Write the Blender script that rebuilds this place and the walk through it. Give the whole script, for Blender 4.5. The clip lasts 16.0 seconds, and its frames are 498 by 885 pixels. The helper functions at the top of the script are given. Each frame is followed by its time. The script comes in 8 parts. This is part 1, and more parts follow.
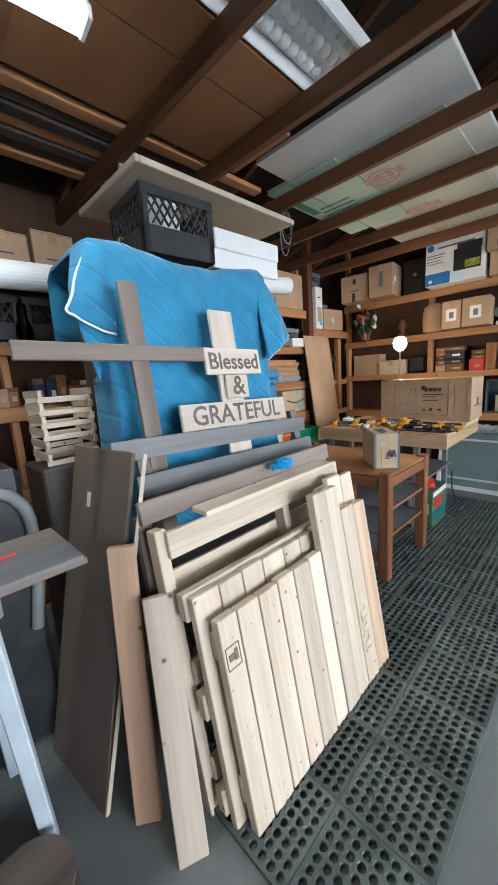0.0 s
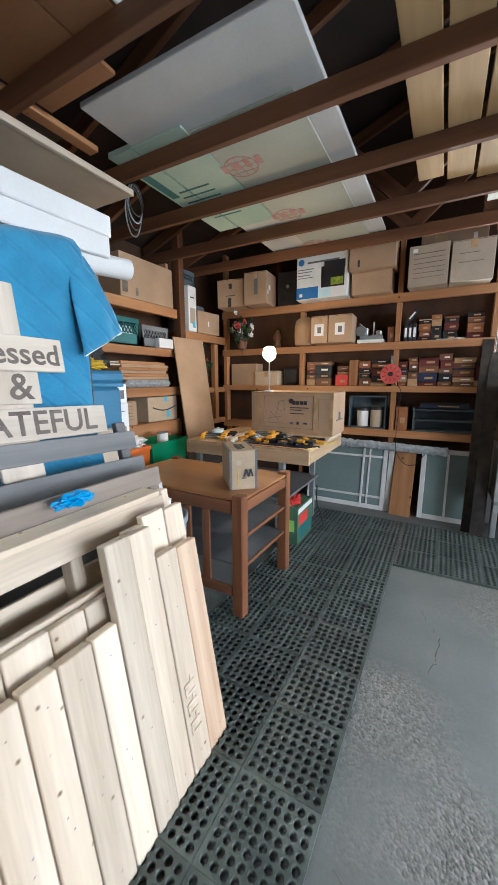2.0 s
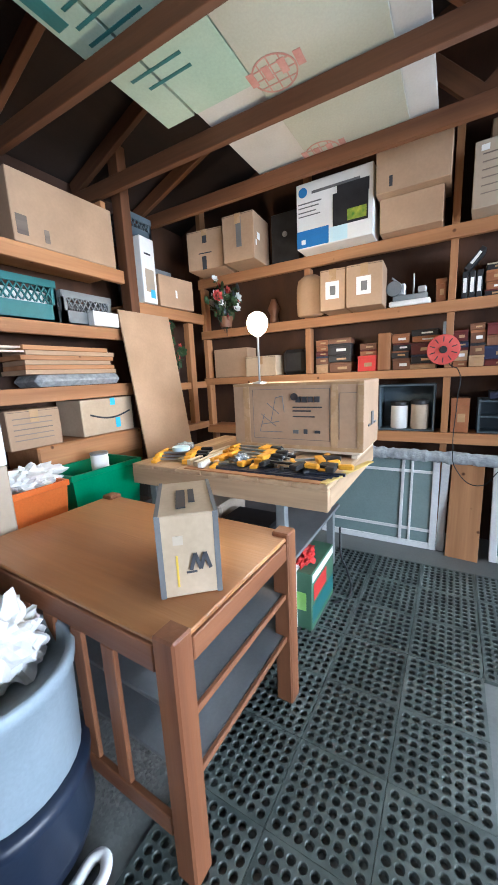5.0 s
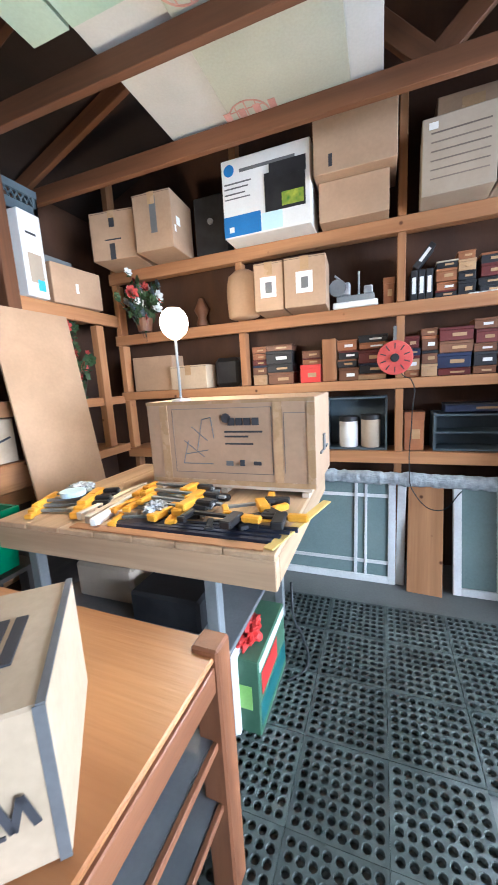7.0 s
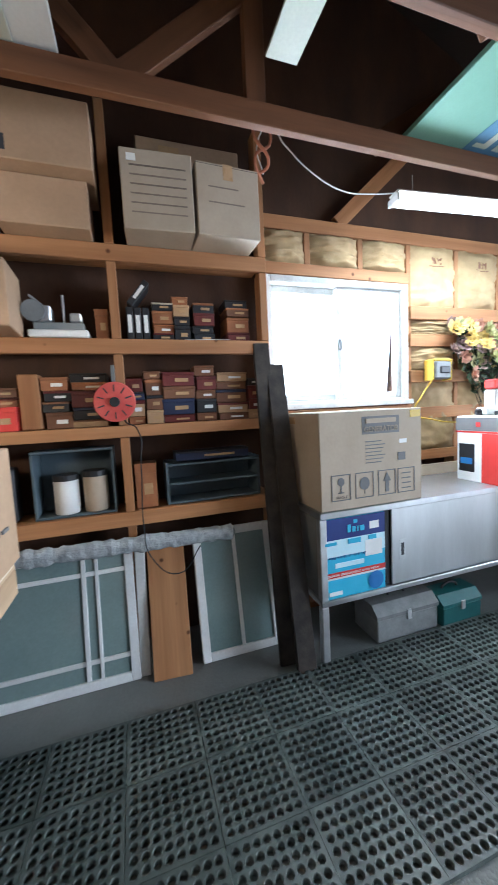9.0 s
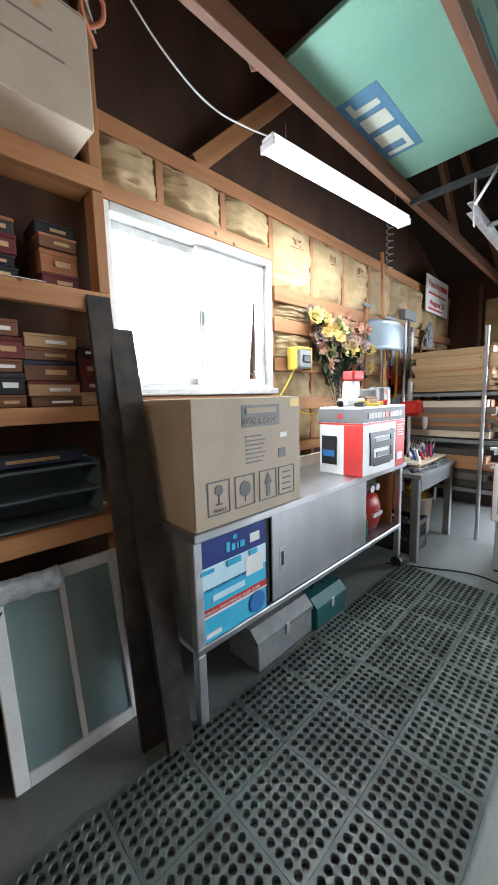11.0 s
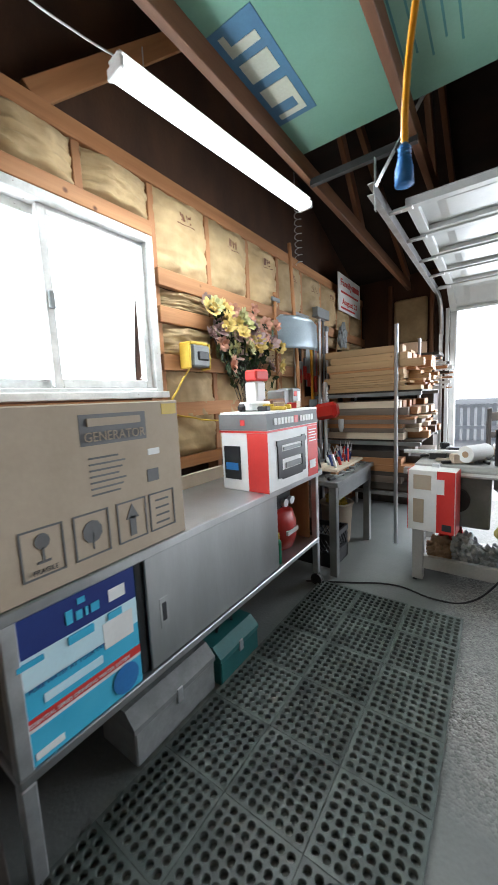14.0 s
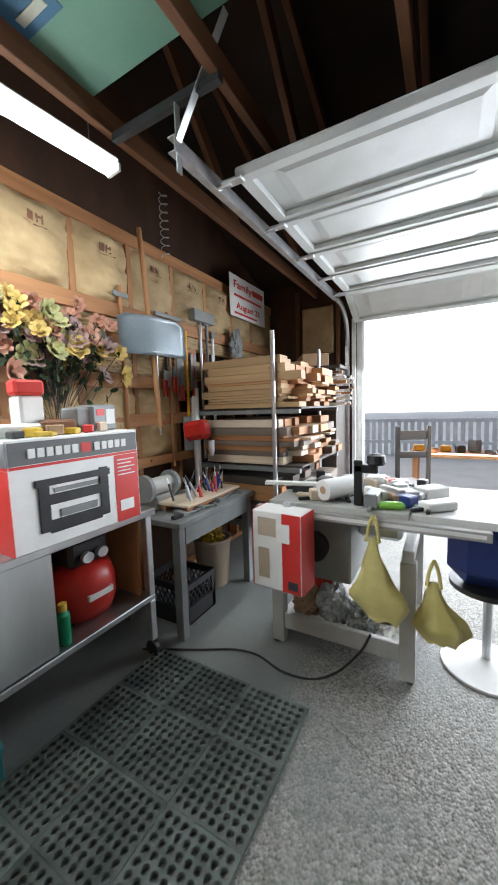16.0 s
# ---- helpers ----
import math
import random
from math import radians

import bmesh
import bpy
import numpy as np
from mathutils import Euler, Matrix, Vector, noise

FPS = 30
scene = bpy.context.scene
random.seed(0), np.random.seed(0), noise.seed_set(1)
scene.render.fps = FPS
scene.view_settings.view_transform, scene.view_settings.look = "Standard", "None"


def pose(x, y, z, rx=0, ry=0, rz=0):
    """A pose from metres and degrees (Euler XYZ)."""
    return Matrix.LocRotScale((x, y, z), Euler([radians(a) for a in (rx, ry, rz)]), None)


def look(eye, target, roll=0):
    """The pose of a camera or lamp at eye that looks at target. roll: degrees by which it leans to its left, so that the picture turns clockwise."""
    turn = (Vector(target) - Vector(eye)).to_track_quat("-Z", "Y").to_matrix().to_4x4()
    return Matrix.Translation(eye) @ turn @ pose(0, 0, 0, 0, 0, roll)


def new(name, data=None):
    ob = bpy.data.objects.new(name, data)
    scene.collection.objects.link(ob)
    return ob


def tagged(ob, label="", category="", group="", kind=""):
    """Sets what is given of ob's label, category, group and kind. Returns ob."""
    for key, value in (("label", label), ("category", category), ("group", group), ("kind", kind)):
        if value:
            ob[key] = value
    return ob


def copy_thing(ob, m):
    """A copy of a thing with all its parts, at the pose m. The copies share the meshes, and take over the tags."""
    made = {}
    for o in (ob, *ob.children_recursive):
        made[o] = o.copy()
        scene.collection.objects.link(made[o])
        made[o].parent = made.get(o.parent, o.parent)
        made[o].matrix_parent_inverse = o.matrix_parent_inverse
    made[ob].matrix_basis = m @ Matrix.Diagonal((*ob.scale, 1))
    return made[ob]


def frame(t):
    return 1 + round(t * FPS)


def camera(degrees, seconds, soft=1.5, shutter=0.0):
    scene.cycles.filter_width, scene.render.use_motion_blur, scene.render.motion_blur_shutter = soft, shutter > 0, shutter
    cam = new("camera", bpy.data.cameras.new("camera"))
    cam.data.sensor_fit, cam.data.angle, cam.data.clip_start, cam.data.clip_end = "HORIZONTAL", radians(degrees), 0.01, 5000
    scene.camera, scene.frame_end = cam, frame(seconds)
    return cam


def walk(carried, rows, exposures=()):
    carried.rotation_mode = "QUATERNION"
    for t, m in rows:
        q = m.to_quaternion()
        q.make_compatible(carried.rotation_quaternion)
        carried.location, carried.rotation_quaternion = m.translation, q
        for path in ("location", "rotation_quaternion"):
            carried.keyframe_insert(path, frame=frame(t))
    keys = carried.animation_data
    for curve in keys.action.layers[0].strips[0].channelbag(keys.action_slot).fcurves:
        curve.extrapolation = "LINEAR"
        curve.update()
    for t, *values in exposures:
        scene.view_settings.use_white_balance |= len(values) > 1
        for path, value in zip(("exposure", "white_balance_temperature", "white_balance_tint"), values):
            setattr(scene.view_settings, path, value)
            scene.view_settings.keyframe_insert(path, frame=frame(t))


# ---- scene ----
cam = camera(70.9, 16.0, soft=1.35, shutter=0.3)

PATH = [
    (0, (-0.111, 0.025, 1.389), (1.266, 1.428, 1.02), -3.8),
    (0.5, (-0.058, -0.01, 1.395), (1.375, 1.329, 1.0), -4.2),
    (1, (0.041, -0.075, 1.407), (1.6, 1.135, 1.086), -3.4),
    (1.5, (0.173, -0.088, 1.407), (1.766, 1.069, 1.054), -3.8),
    (2, (0.371, 0.001, 1.376), (2.095, 0.95, 1.019), -0.2),
    (2.5, (0.525, 0.104, 1.373), (2.26, 1.036, 1.023), 0.7),
    (3, (0.732, 0.128, 1.405), (2.441, 1.1, 1.032), -1.1),
    (5.5, (1.584, 0.465, 1.305), (3.278, 1.458, 0.927), -2.8),
    (6, (1.715, 0.505, 1.322), (3.441, 1.444, 0.948), -2.1),
    (6.5, (1.84, 0.549, 1.328), (3.632, 1.362, 0.971), -2.6),
    (7, (1.911, 0.553, 1.334), (3.752, 1.254, 0.989), -3.3),
    (7.5, (2.006, 0.544, 1.332), (3.926, 1.01, 1.016), -2.7),
    (8, (2.14, 0.492, 1.348), (4.12, 0.659, 1.118), -3.0),
    (8.5, (2.216, 0.424, 1.348), (4.197, 0.228, 1.155), -2.9),
    (9, (2.328, 0.39, 1.34), (4.224, -0.221, 1.164), -2.9),
    (9.5, (2.446, 0.405, 1.34), (4.236, -0.476, 1.193), -2.6),
    (9.7, (2.489, 0.396, 1.337), (4.23, -0.57, 1.154), -1.9),
    (11.8, (2.943, 0.205, 1.307), (4.198, -1.331, 1.055), -2.9),
    (12, (2.961, 0.206, 1.311), (4.174, -1.362, 1.049), -2.9),
    (12.5, (2.992, 0.188, 1.311), (4.108, -1.448, 1.03), -2.0),
    (13, (2.996, 0.152, 1.309), (4.052, -1.527, 1.05), -2.7),
    (13.5, (2.969, 0.041, 1.305), (4.111, -1.577, 1.026), -3.5),
    (14, (2.871, -0.175, 1.306), (4.028, -1.788, 1.063), -2.7),
    (14.5, (2.81, -0.372, 1.289), (3.888, -2.036, 1.024), -2.8),
    (15, (2.78, -0.609, 1.297), (3.778, -2.315, 0.988), -1.5),
    (15.5, (2.666, -0.821, 1.301), (3.614, -2.558, 1.009), -2.6),
    (16, (2.495, -1.015, 1.327), (3.478, -2.746, 1.131), -1.8),
]
walk(cam, [(t, look(eye, target, roll)) for t, eye, target, roll in PATH], exposures=[(0.0, -0.08, 5850, 10), (3.0, 0.0, 5800, 10), (5.5, 0.8, 5300, 10), (6.5, 0.92, 5250, 10), (7.5, 1.05, 5200, 10), (8.0, 0.85, 5350, 10), (8.5, 0.25, 5380, 9), (9.0, 0.1, 5450, 9), (12.0, -0.2, 6100, 10), (13.0, -0.45, 6120, 10), (16.0, -0.55, 6200, 11)])

# ---- world and light ----
world = bpy.data.worlds.new("overcast")
scene.world = world
world.use_nodes = True
wn = world.node_tree.nodes
sky = wn.new("ShaderNodeTexSky")
sky.sky_type, sky.sun_disc = "NISHITA", False
sky.sun_elevation, sky.sun_rotation = radians(50), radians(170)
sky.air_density, sky.dust_density = 1.0, 3.0
world.node_tree.links.new(sky.outputs[0], wn["Background"].inputs[0])
wn["Background"].inputs[1].default_value = 0.15


def lamp(name, kind, m, energy, colour=(1, 1, 1), **settings):
    data = bpy.data.lights.new(name, kind)
    data.energy, data.color = energy, colour
    for key, value in settings.items():
        setattr(data, key, value)
    ob = new(name, data)
    ob.matrix_world = m
    return ob


lamp("sun", "SUN", look((0, 0, 0), (-0.1, 0.55, -0.83)), 1.2, (1, 0.97, 0.93), angle=radians(20))
# skylight that falls through the big door and through the window
lamp("door_skylight", "AREA", look((0.9, -5.25, 1.35), (0.9, 0, -2.9)), 540, (0.93, 0.97, 1.0), shape="RECTANGLE", size=4.6, size_y=2.2)
lamp("window_skylight", "AREA", look((4.50, -0.93, 1.75), (0, -0.93, 1.2)), 55, (0.93, 0.97, 1.0), shape="RECTANGLE", size=1.0, size_y=0.75)
lamp("tube_light", "AREA", look((3.90, -1.62, 2.39), (3.90, -1.62, 0)), 26, (0.95, 1.0, 0.97), shape="RECTANGLE", size=0.10, size_y=1.2)
lamp("tube_light_west", "AREA", look((-0.13, 1.235, 2.395), (-0.13, 1.235, 0)), 11, (0.95, 1.0, 0.97), shape="RECTANGLE", size=0.9, size_y=0.1)
lamp("bulb_light", "POINT", pose(3.30, 1.40, 1.616), 12, (1.0, 0.76, 0.5), shadow_soft_size=0.045)


# ---- building blocks ----
def surf(name, a, b, rough=0.7, scale=6.0, stretch=(1, 1, 1), bump=0.15, metal=0.0, fine=90.0, vary=0.12, spots=0.0, sheen=0.0, spec=0.4):
    """Two-scale surface: broad patches between colours a and b, fine grain, relief; each object shifted by its own random."""
    m = bpy.data.materials.new(name)
    m.use_nodes = True
    nt = m.node_tree
    n, l = nt.nodes, nt.links
    p = n["Principled BSDF"]
    tc, info = n.new("ShaderNodeTexCoord"), n.new("ShaderNodeObjectInfo")
    shift = n.new("ShaderNodeVectorMath")
    shift.operation = "MULTIPLY_ADD"
    l.new(info.outputs["Random"], shift.inputs[0])
    shift.inputs[1].default_value = (13, 7, 19)
    l.new(tc.outputs["Object"], shift.inputs[2])
    mp = n.new("ShaderNodeMapping")
    mp.inputs["Scale"].default_value = stretch
    l.new(shift.outputs[0], mp.inputs[0])
    n1, n2 = n.new("ShaderNodeTexNoise"), n.new("ShaderNodeTexNoise")
    n1.inputs["Scale"].default_value, n1.inputs["Detail"].default_value = scale, 5
    n2.inputs["Scale"].default_value, n2.inputs["Detail"].default_value = fine, 3
    l.new(mp.outputs[0], n1.inputs["Vector"]), l.new(mp.outputs[0], n2.inputs["Vector"])
    ramp = n.new("ShaderNodeValToRGB")
    ramp.color_ramp.elements[0].position, ramp.color_ramp.elements[1].position = 0.32, 0.68
    ramp.color_ramp.elements[0].color, ramp.color_ramp.elements[1].color = (*a, 1), (*b, 1)
    l.new(n1.outputs["Fac"], ramp.inputs[0])
    hsv = n.new("ShaderNodeHueSaturation")
    amount = n.new("ShaderNodeMath")
    amount.operation = "MULTIPLY_ADD"
    both = n.new("ShaderNodeMath")
    both.operation = "ADD"
    l.new(info.outputs["Random"], both.inputs[0]), l.new(n2.outputs["Fac"], both.inputs[1])
    l.new(both.outputs[0], amount.inputs[0])
    amount.inputs[1].default_value, amount.inputs[2].default_value = 2 * vary, 1 - 2 * vary
    l.new(amount.outputs[0], hsv.inputs["Value"]), l.new(ramp.outputs[0], hsv.inputs["Color"])
    out = hsv.outputs[0]
    if spots:
        v = n.new("ShaderNodeTexVoronoi")
        v.inputs["Scale"].default_value = 3.0 * spots
        l.new(shift.outputs[0], v.inputs["Vector"])
        knot = n.new("ShaderNodeMapRange")
        knot.inputs["From Min"].default_value, knot.inputs["From Max"].default_value = 0.035, 0.085
        l.new(v.outputs["Distance"], knot.inputs["Value"])
        mix = n.new("ShaderNodeMix")
        mix.data_type = "RGBA"
        l.new(knot.outputs[0], mix.inputs["Factor"])
        mix.inputs["A"].default_value = (a[0] * 0.35, a[1] * 0.28, a[2] * 0.22, 1)
        l.new(out, mix.inputs["B"])
        out = mix.outputs["Result"]
    l.new(out, p.inputs["Base Color"])
    p.inputs["Metallic"].default_value = metal
    p.inputs["Specular IOR Level"].default_value = spec
    rr = n.new("ShaderNodeMapRange")
    rr.inputs["To Min"].default_value, rr.inputs["To Max"].default_value = max(rough - 0.1, 0.03), min(rough + 0.12, 1)
    l.new(n1.outputs["Fac"], rr.inputs["Value"]), l.new(rr.outputs[0], p.inputs["Roughness"])
    if bump:
        bm_node = n.new("ShaderNodeBump")
        bm_node.inputs["Strength"].default_value, bm_node.inputs["Distance"].default_value = bump, 0.004
        l.new(n2.outputs["Fac"], bm_node.inputs["Height"]), l.new(bm_node.outputs[0], p.inputs["Normal"])
    if sheen:
        p.inputs["Sheen Weight"].default_value = sheen
    return m


def wood(name, a, b, axis, rough=0.65, spots=0.0, vary=0.12, bump=0.25, scale=5.0):
    """Timber with its grain along one axis."""
    stretch = tuple(0.12 if k == axis else 2.2 for k in "xyz")
    return surf(name, a, b, rough, scale, stretch, bump, fine=38.0, vary=vary, spots=spots)


def glow(name, colour, strength):
    m = bpy.data.materials.new(name)
    m.use_nodes = True
    p = m.node_tree.nodes["Principled BSDF"]
    p.inputs["Base Color"].default_value = (*colour, 1)
    p.inputs["Emission Color"].default_value, p.inputs["Emission Strength"].default_value = (*colour, 1), strength
    return m


def clear(name, tint=(0.9, 0.95, 0.95), rough=0.03):
    m = bpy.data.materials.new(name)
    m.use_nodes = True
    p = m.node_tree.nodes["Principled BSDF"]
    p.inputs["Base Color"].default_value = (*tint, 1)
    p.inputs["Roughness"].default_value, p.inputs["Transmission Weight"].default_value = rough, 1.0
    p.inputs["IOR"].default_value = 1.05
    return m


def box(bm, x0, x1, y0, y1, z0, z1, bev=0.0, m=None):
    """A box from corner to corner, with rounded edges where bev is given, turned by m."""
    made = bmesh.ops.create_cube(bm, size=1, matrix=Matrix.Translation(((x0 + x1) / 2, (y0 + y1) / 2, (z0 + z1) / 2)) @ Matrix.Diagonal((x1 - x0, y1 - y0, z1 - z0, 1)))
    verts = made["verts"]
    if bev:
        edges = list({e for v in verts for e in v.link_edges})
        res = bmesh.ops.bevel(bm, geom=edges, offset=min(bev, 0.45 * min(abs(x1 - x0), abs(y1 - y0), abs(z1 - z0))), segments=1, affect="EDGES")
        verts = list({v for f in res["faces"] for v in f.verts} | {v for v in verts if v.is_valid})
    if m:
        bmesh.ops.transform(bm, matrix=m, verts=verts)
    return bm


def boxes(*rows, bev=0.0):
    bm = bmesh.new()
    for r in rows:
        box(bm, *r, bev=bev)
    return bm


def rod(bm, p, q, r0, r1=None, sides=12, caps=True):
    """A round bar from p to q."""
    p, q = Vector(p), Vector(q)
    d = q - p
    turn = d.to_track_quat("Z", "Y").to_matrix().to_4x4()
    bmesh.ops.create_cone(bm, cap_ends=caps, segments=sides, radius1=r0, radius2=r0 if r1 is None else r1, depth=d.length, matrix=Matrix.Translation((p + q) / 2) @ turn)
    return bm


def lathe(profile, sides=20, m=None):
    """A turned body from (radius, height) pairs."""
    bm = bmesh.new()
    rings = [[bm.verts.new((r * math.cos(2 * math.pi * k / sides), r * math.sin(2 * math.pi * k / sides), z)) for k in range(sides)] for r, z in profile]
    for a, b in zip(rings, rings[1:]):
        for k in range(sides):
            bm.faces.new((a[k], a[(k + 1) % sides], b[(k + 1) % sides], b[k]))
    bm.faces.new(rings[0][::-1]), bm.faces.new(rings[-1])
    if m:
        bm.transform(m)
    return bm


def tube(name, points, r, material, parent=None, cyclic=False):
    """A cable or bent bar through points, as a mesh."""
    cu = bpy.data.curves.new(name, "CURVE")
    cu.dimensions, cu.bevel_depth, cu.bevel_resolution, cu.resolution_u = "3D", r, 2, 6
    sp = cu.splines.new("BEZIER")
    sp.bezier_points.add(len(points) - 1)
    for bp, co in zip(sp.bezier_points, points):
        bp.co, bp.handle_left_type, bp.handle_right_type = co, "AUTO", "AUTO"
    sp.use_cyclic_u = cyclic
    tmp = bpy.data.objects.new(name, cu)
    me = bpy.data.meshes.new_from_object(tmp)
    bpy.data.objects.remove(tmp)
    me.materials.append(material)
    for poly in me.polygons:
        poly.use_smooth = True
    ob = new(name, me)
    if parent:
        ob.parent = parent
    return ob


def mesh_of(name, bm, material, smooth=False):
    me = bpy.data.meshes.new(name)
    bm.normal_update()
    bm.to_mesh(me)
    bm.free()
    me.materials.append(material)
    if smooth:
        for poly in me.polygons:
            poly.use_smooth = True
    return me


def part(name, bm, material, parent, label="", smooth=False, m=None):
    ob = new(name, mesh_of(name, bm, material, smooth))
    ob.parent = parent
    if m is not None:
        ob.matrix_basis = m
    if label:
        tagged(ob, label)
    return ob


def thing(name, m, label, category, group=""):
    """An Empty at the base of a thing made of parts."""
    ob = new(name)
    ob.empty_display_size = 0.05
    ob.matrix_world = m
    return tagged(ob, label, category, group)


def solid(name, bm, material, m, label, category, group="", smooth=False):
    """A thing of one mesh."""
    ob = new(name, mesh_of(name, bm, material, smooth))
    ob.matrix_world = m
    return tagged(ob, label, category, group)


def structure(name, bm, material, label="", parent=None, smooth=False):
    ob = new(name, mesh_of(name, bm, material, smooth))
    if parent:
        ob.parent = parent
    else:
        tagged(ob, label, "", "", "structure")
    return ob


def text_mesh(name, words, size, material, parent, m, label="", bold=0.0):
    """Lettering, 1 mm proud of its sheet; centred on m, reading along its x, upright along its y."""
    cu = bpy.data.curves.new(name, "FONT")
    cu.body, cu.size, cu.align_x, cu.align_y, cu.extrude, cu.offset = words, size, "CENTER", "CENTER", 0.0006, bold
    cu.resolution_u = 3
    tmp = bpy.data.objects.new(name, cu)
    me = bpy.data.meshes.new_from_object(tmp)
    bpy.data.objects.remove(tmp)
    me.materials.append(material)
    ob = new(name, me)
    ob.parent = parent
    ob.matrix_basis = m
    if label:
        tagged(ob, label)
    return ob


# ---- materials ----
PINE = {k: wood("new_pine_" + k, (0.52, 0.415, 0.30), (0.69, 0.585, 0.455), k, spots=3.6, vary=0.2) for k in "xyz"}
ROSYPINE = wood("rosy_pine", (0.42, 0.27, 0.17), (0.62, 0.49, 0.36), "z", spots=3.0, vary=0.14)
SHELFWOOD = {k: wood("shelf_fir_" + k, (0.30, 0.13, 0.05), (0.46, 0.23, 0.10), k, vary=0.15, spots=2.0) for k in "xyz"}
TRUSS = {k: wood("old_truss_fir_" + k, (0.075, 0.030, 0.012), (0.16, 0.066, 0.027), k, vary=0.15) for k in "xyz"}
WEATHERED = {k: wood("weathered_grey_wood_" + k, (0.13, 0.10, 0.08), (0.25, 0.20, 0.16), k, vary=0.15) for k in "xyz"}
GREYBOARD = {k: wood("grey_barn_board_" + k, (0.12, 0.118, 0.116), (0.22, 0.215, 0.21), k, vary=0.12) for k in "xyz"}
TABLEWOOD = {k: wood("stained_table_wood_" + k, (0.15, 0.055, 0.024), (0.28, 0.115, 0.05), k, rough=0.45, vary=0.12) for k in "xyz"}
DARKWOOD = {k: wood("dark_dirty_wood_" + k, (0.03, 0.024, 0.02), (0.085, 0.068, 0.056), k, vary=0.12) for k in "xyz"}
SOOTWOOD = wood("blackened_plank_wood", (0.012, 0.010, 0.009), (0.05, 0.04, 0.033), "z", vary=0.25)
PLYWOOD = surf("old_plywood", (0.20, 0.085, 0.032), (0.28, 0.13, 0.055), 0.65, 3, (1, 0.3, 1), 0.1)
SHEATHING = surf("dark_wall_boards", (0.045, 0.021, 0.012), (0.09, 0.042, 0.022), 0.8, 4, (1, 1, 0.4), 0.2)
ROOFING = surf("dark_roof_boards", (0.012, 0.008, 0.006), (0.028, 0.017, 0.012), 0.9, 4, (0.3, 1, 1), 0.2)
CARD = surf("cardboard", (0.37, 0.245, 0.15), (0.44, 0.295, 0.185), 0.8, 5, (1, 1, 1), 0.1, fine=60, vary=0.1)
CARD_PALE = surf("pale_cardboard", (0.44, 0.335, 0.22), (0.52, 0.40, 0.275), 0.8, 5, (1, 1, 1), 0.1, fine=60, vary=0.1)
CARD_GREY = surf("greyish_cardboard", (0.40, 0.325, 0.24), (0.46, 0.38, 0.29), 0.8, 5, (1, 1, 1), 0.1, fine=60, vary=0.06)
TAPE = surf("brown_packing_tape", (0.42, 0.27, 0.14), (0.5, 0.33, 0.18), 0.25, 8, bump=0.1)
WHITE = surf("white_paint", (0.70, 0.70, 0.68), (0.8, 0.8, 0.78), 0.5, 7, bump=0.05)
PAPER = surf("white_paper", (0.72, 0.72, 0.70), (0.8, 0.8, 0.78), 0.7, 7, bump=0.04, vary=0.05)
FOAM = surf("white_foam_sheet", (0.66, 0.66, 0.64), (0.74, 0.74, 0.72), 0.75, 3, bump=0.08, vary=0.05)
# the white foam again, its colour lowered for the weak light under the roof
DIMFOAM = surf("dusty_foam_sheet", (0.44, 0.44, 0.42), (0.54, 0.54, 0.52), 0.8, 2.5, bump=0.08, vary=0.08)
RBOARD = surf("pale_green_foam_facing", (0.33, 0.35, 0.285), (0.42, 0.43, 0.355), 0.6, 2, bump=0.08, vary=0.1)
GREENFOAM = surf("green_foam_board", (0.11, 0.235, 0.175), (0.16, 0.30, 0.225), 0.6, 2, bump=0.06, vary=0.06)
STEEL = surf("brushed_steel", (0.50, 0.51, 0.52), (0.62, 0.63, 0.64), 0.34, 5, (1, 1, 0.2), 0.05, metal=0.9, vary=0.06)
GALV = surf("galvanised_steel", (0.55, 0.56, 0.57), (0.7, 0.71, 0.72), 0.4, 14, bump=0.05, metal=0.85, vary=0.08)
GREYMETAL = surf("grey_painted_metal", (0.17, 0.18, 0.18), (0.24, 0.25, 0.25), 0.45, 6, bump=0.08)
LIGHTGREY = surf("light_grey_enamel", (0.36, 0.36, 0.34), (0.44, 0.44, 0.42), 0.45, 6, bump=0.06)
BLACK = surf("black_plastic", (0.012, 0.012, 0.013), (0.03, 0.03, 0.032), 0.45, 9, bump=0.1)
RUBBER = surf("black_rubber_mat", (0.052, 0.066, 0.060), (0.115, 0.135, 0.122), 0.36, 6, bump=0.3, fine=60, vary=0.2)
RED = surf("red_paint", (0.42, 0.015, 0.012), (0.52, 0.03, 0.02), 0.35, 6, bump=0.03)
SCARLET = surf("red_print", (0.55, 0.03, 0.025), (0.62, 0.05, 0.04), 0.5, 6, bump=0.03, vary=0.05)
BLUE = surf("blue_print", (0.03, 0.16, 0.42), (0.04, 0.20, 0.5), 0.5, 6, bump=0.03)
NAVY = surf("navy_print", (0.015, 0.03, 0.16), (0.02, 0.045, 0.2), 0.5, 6, bump=0.03, vary=0.05)
AQUA = surf("aqua_print", (0.05, 0.40, 0.62), (0.09, 0.5, 0.7), 0.45, 4, bump=0.02, vary=0.05)
PALEAQUA = surf("pale_aqua_print", (0.5, 0.72, 0.80), (0.62, 0.8, 0.85), 0.45, 4, bump=0.02, vary=0.05)
INK = surf("dark_ink", (0.035, 0.035, 0.04), (0.05, 0.05, 0.055), 0.6, 9, bump=0.0)
GREYINK = surf("grey_ink", (0.13, 0.13, 0.13), (0.16, 0.16, 0.16), 0.6, 9, bump=0.0)
YELLOW = surf("yellow_plastic", (0.55, 0.36, 0.03), (0.66, 0.46, 0.06), 0.5, 8, bump=0.05)
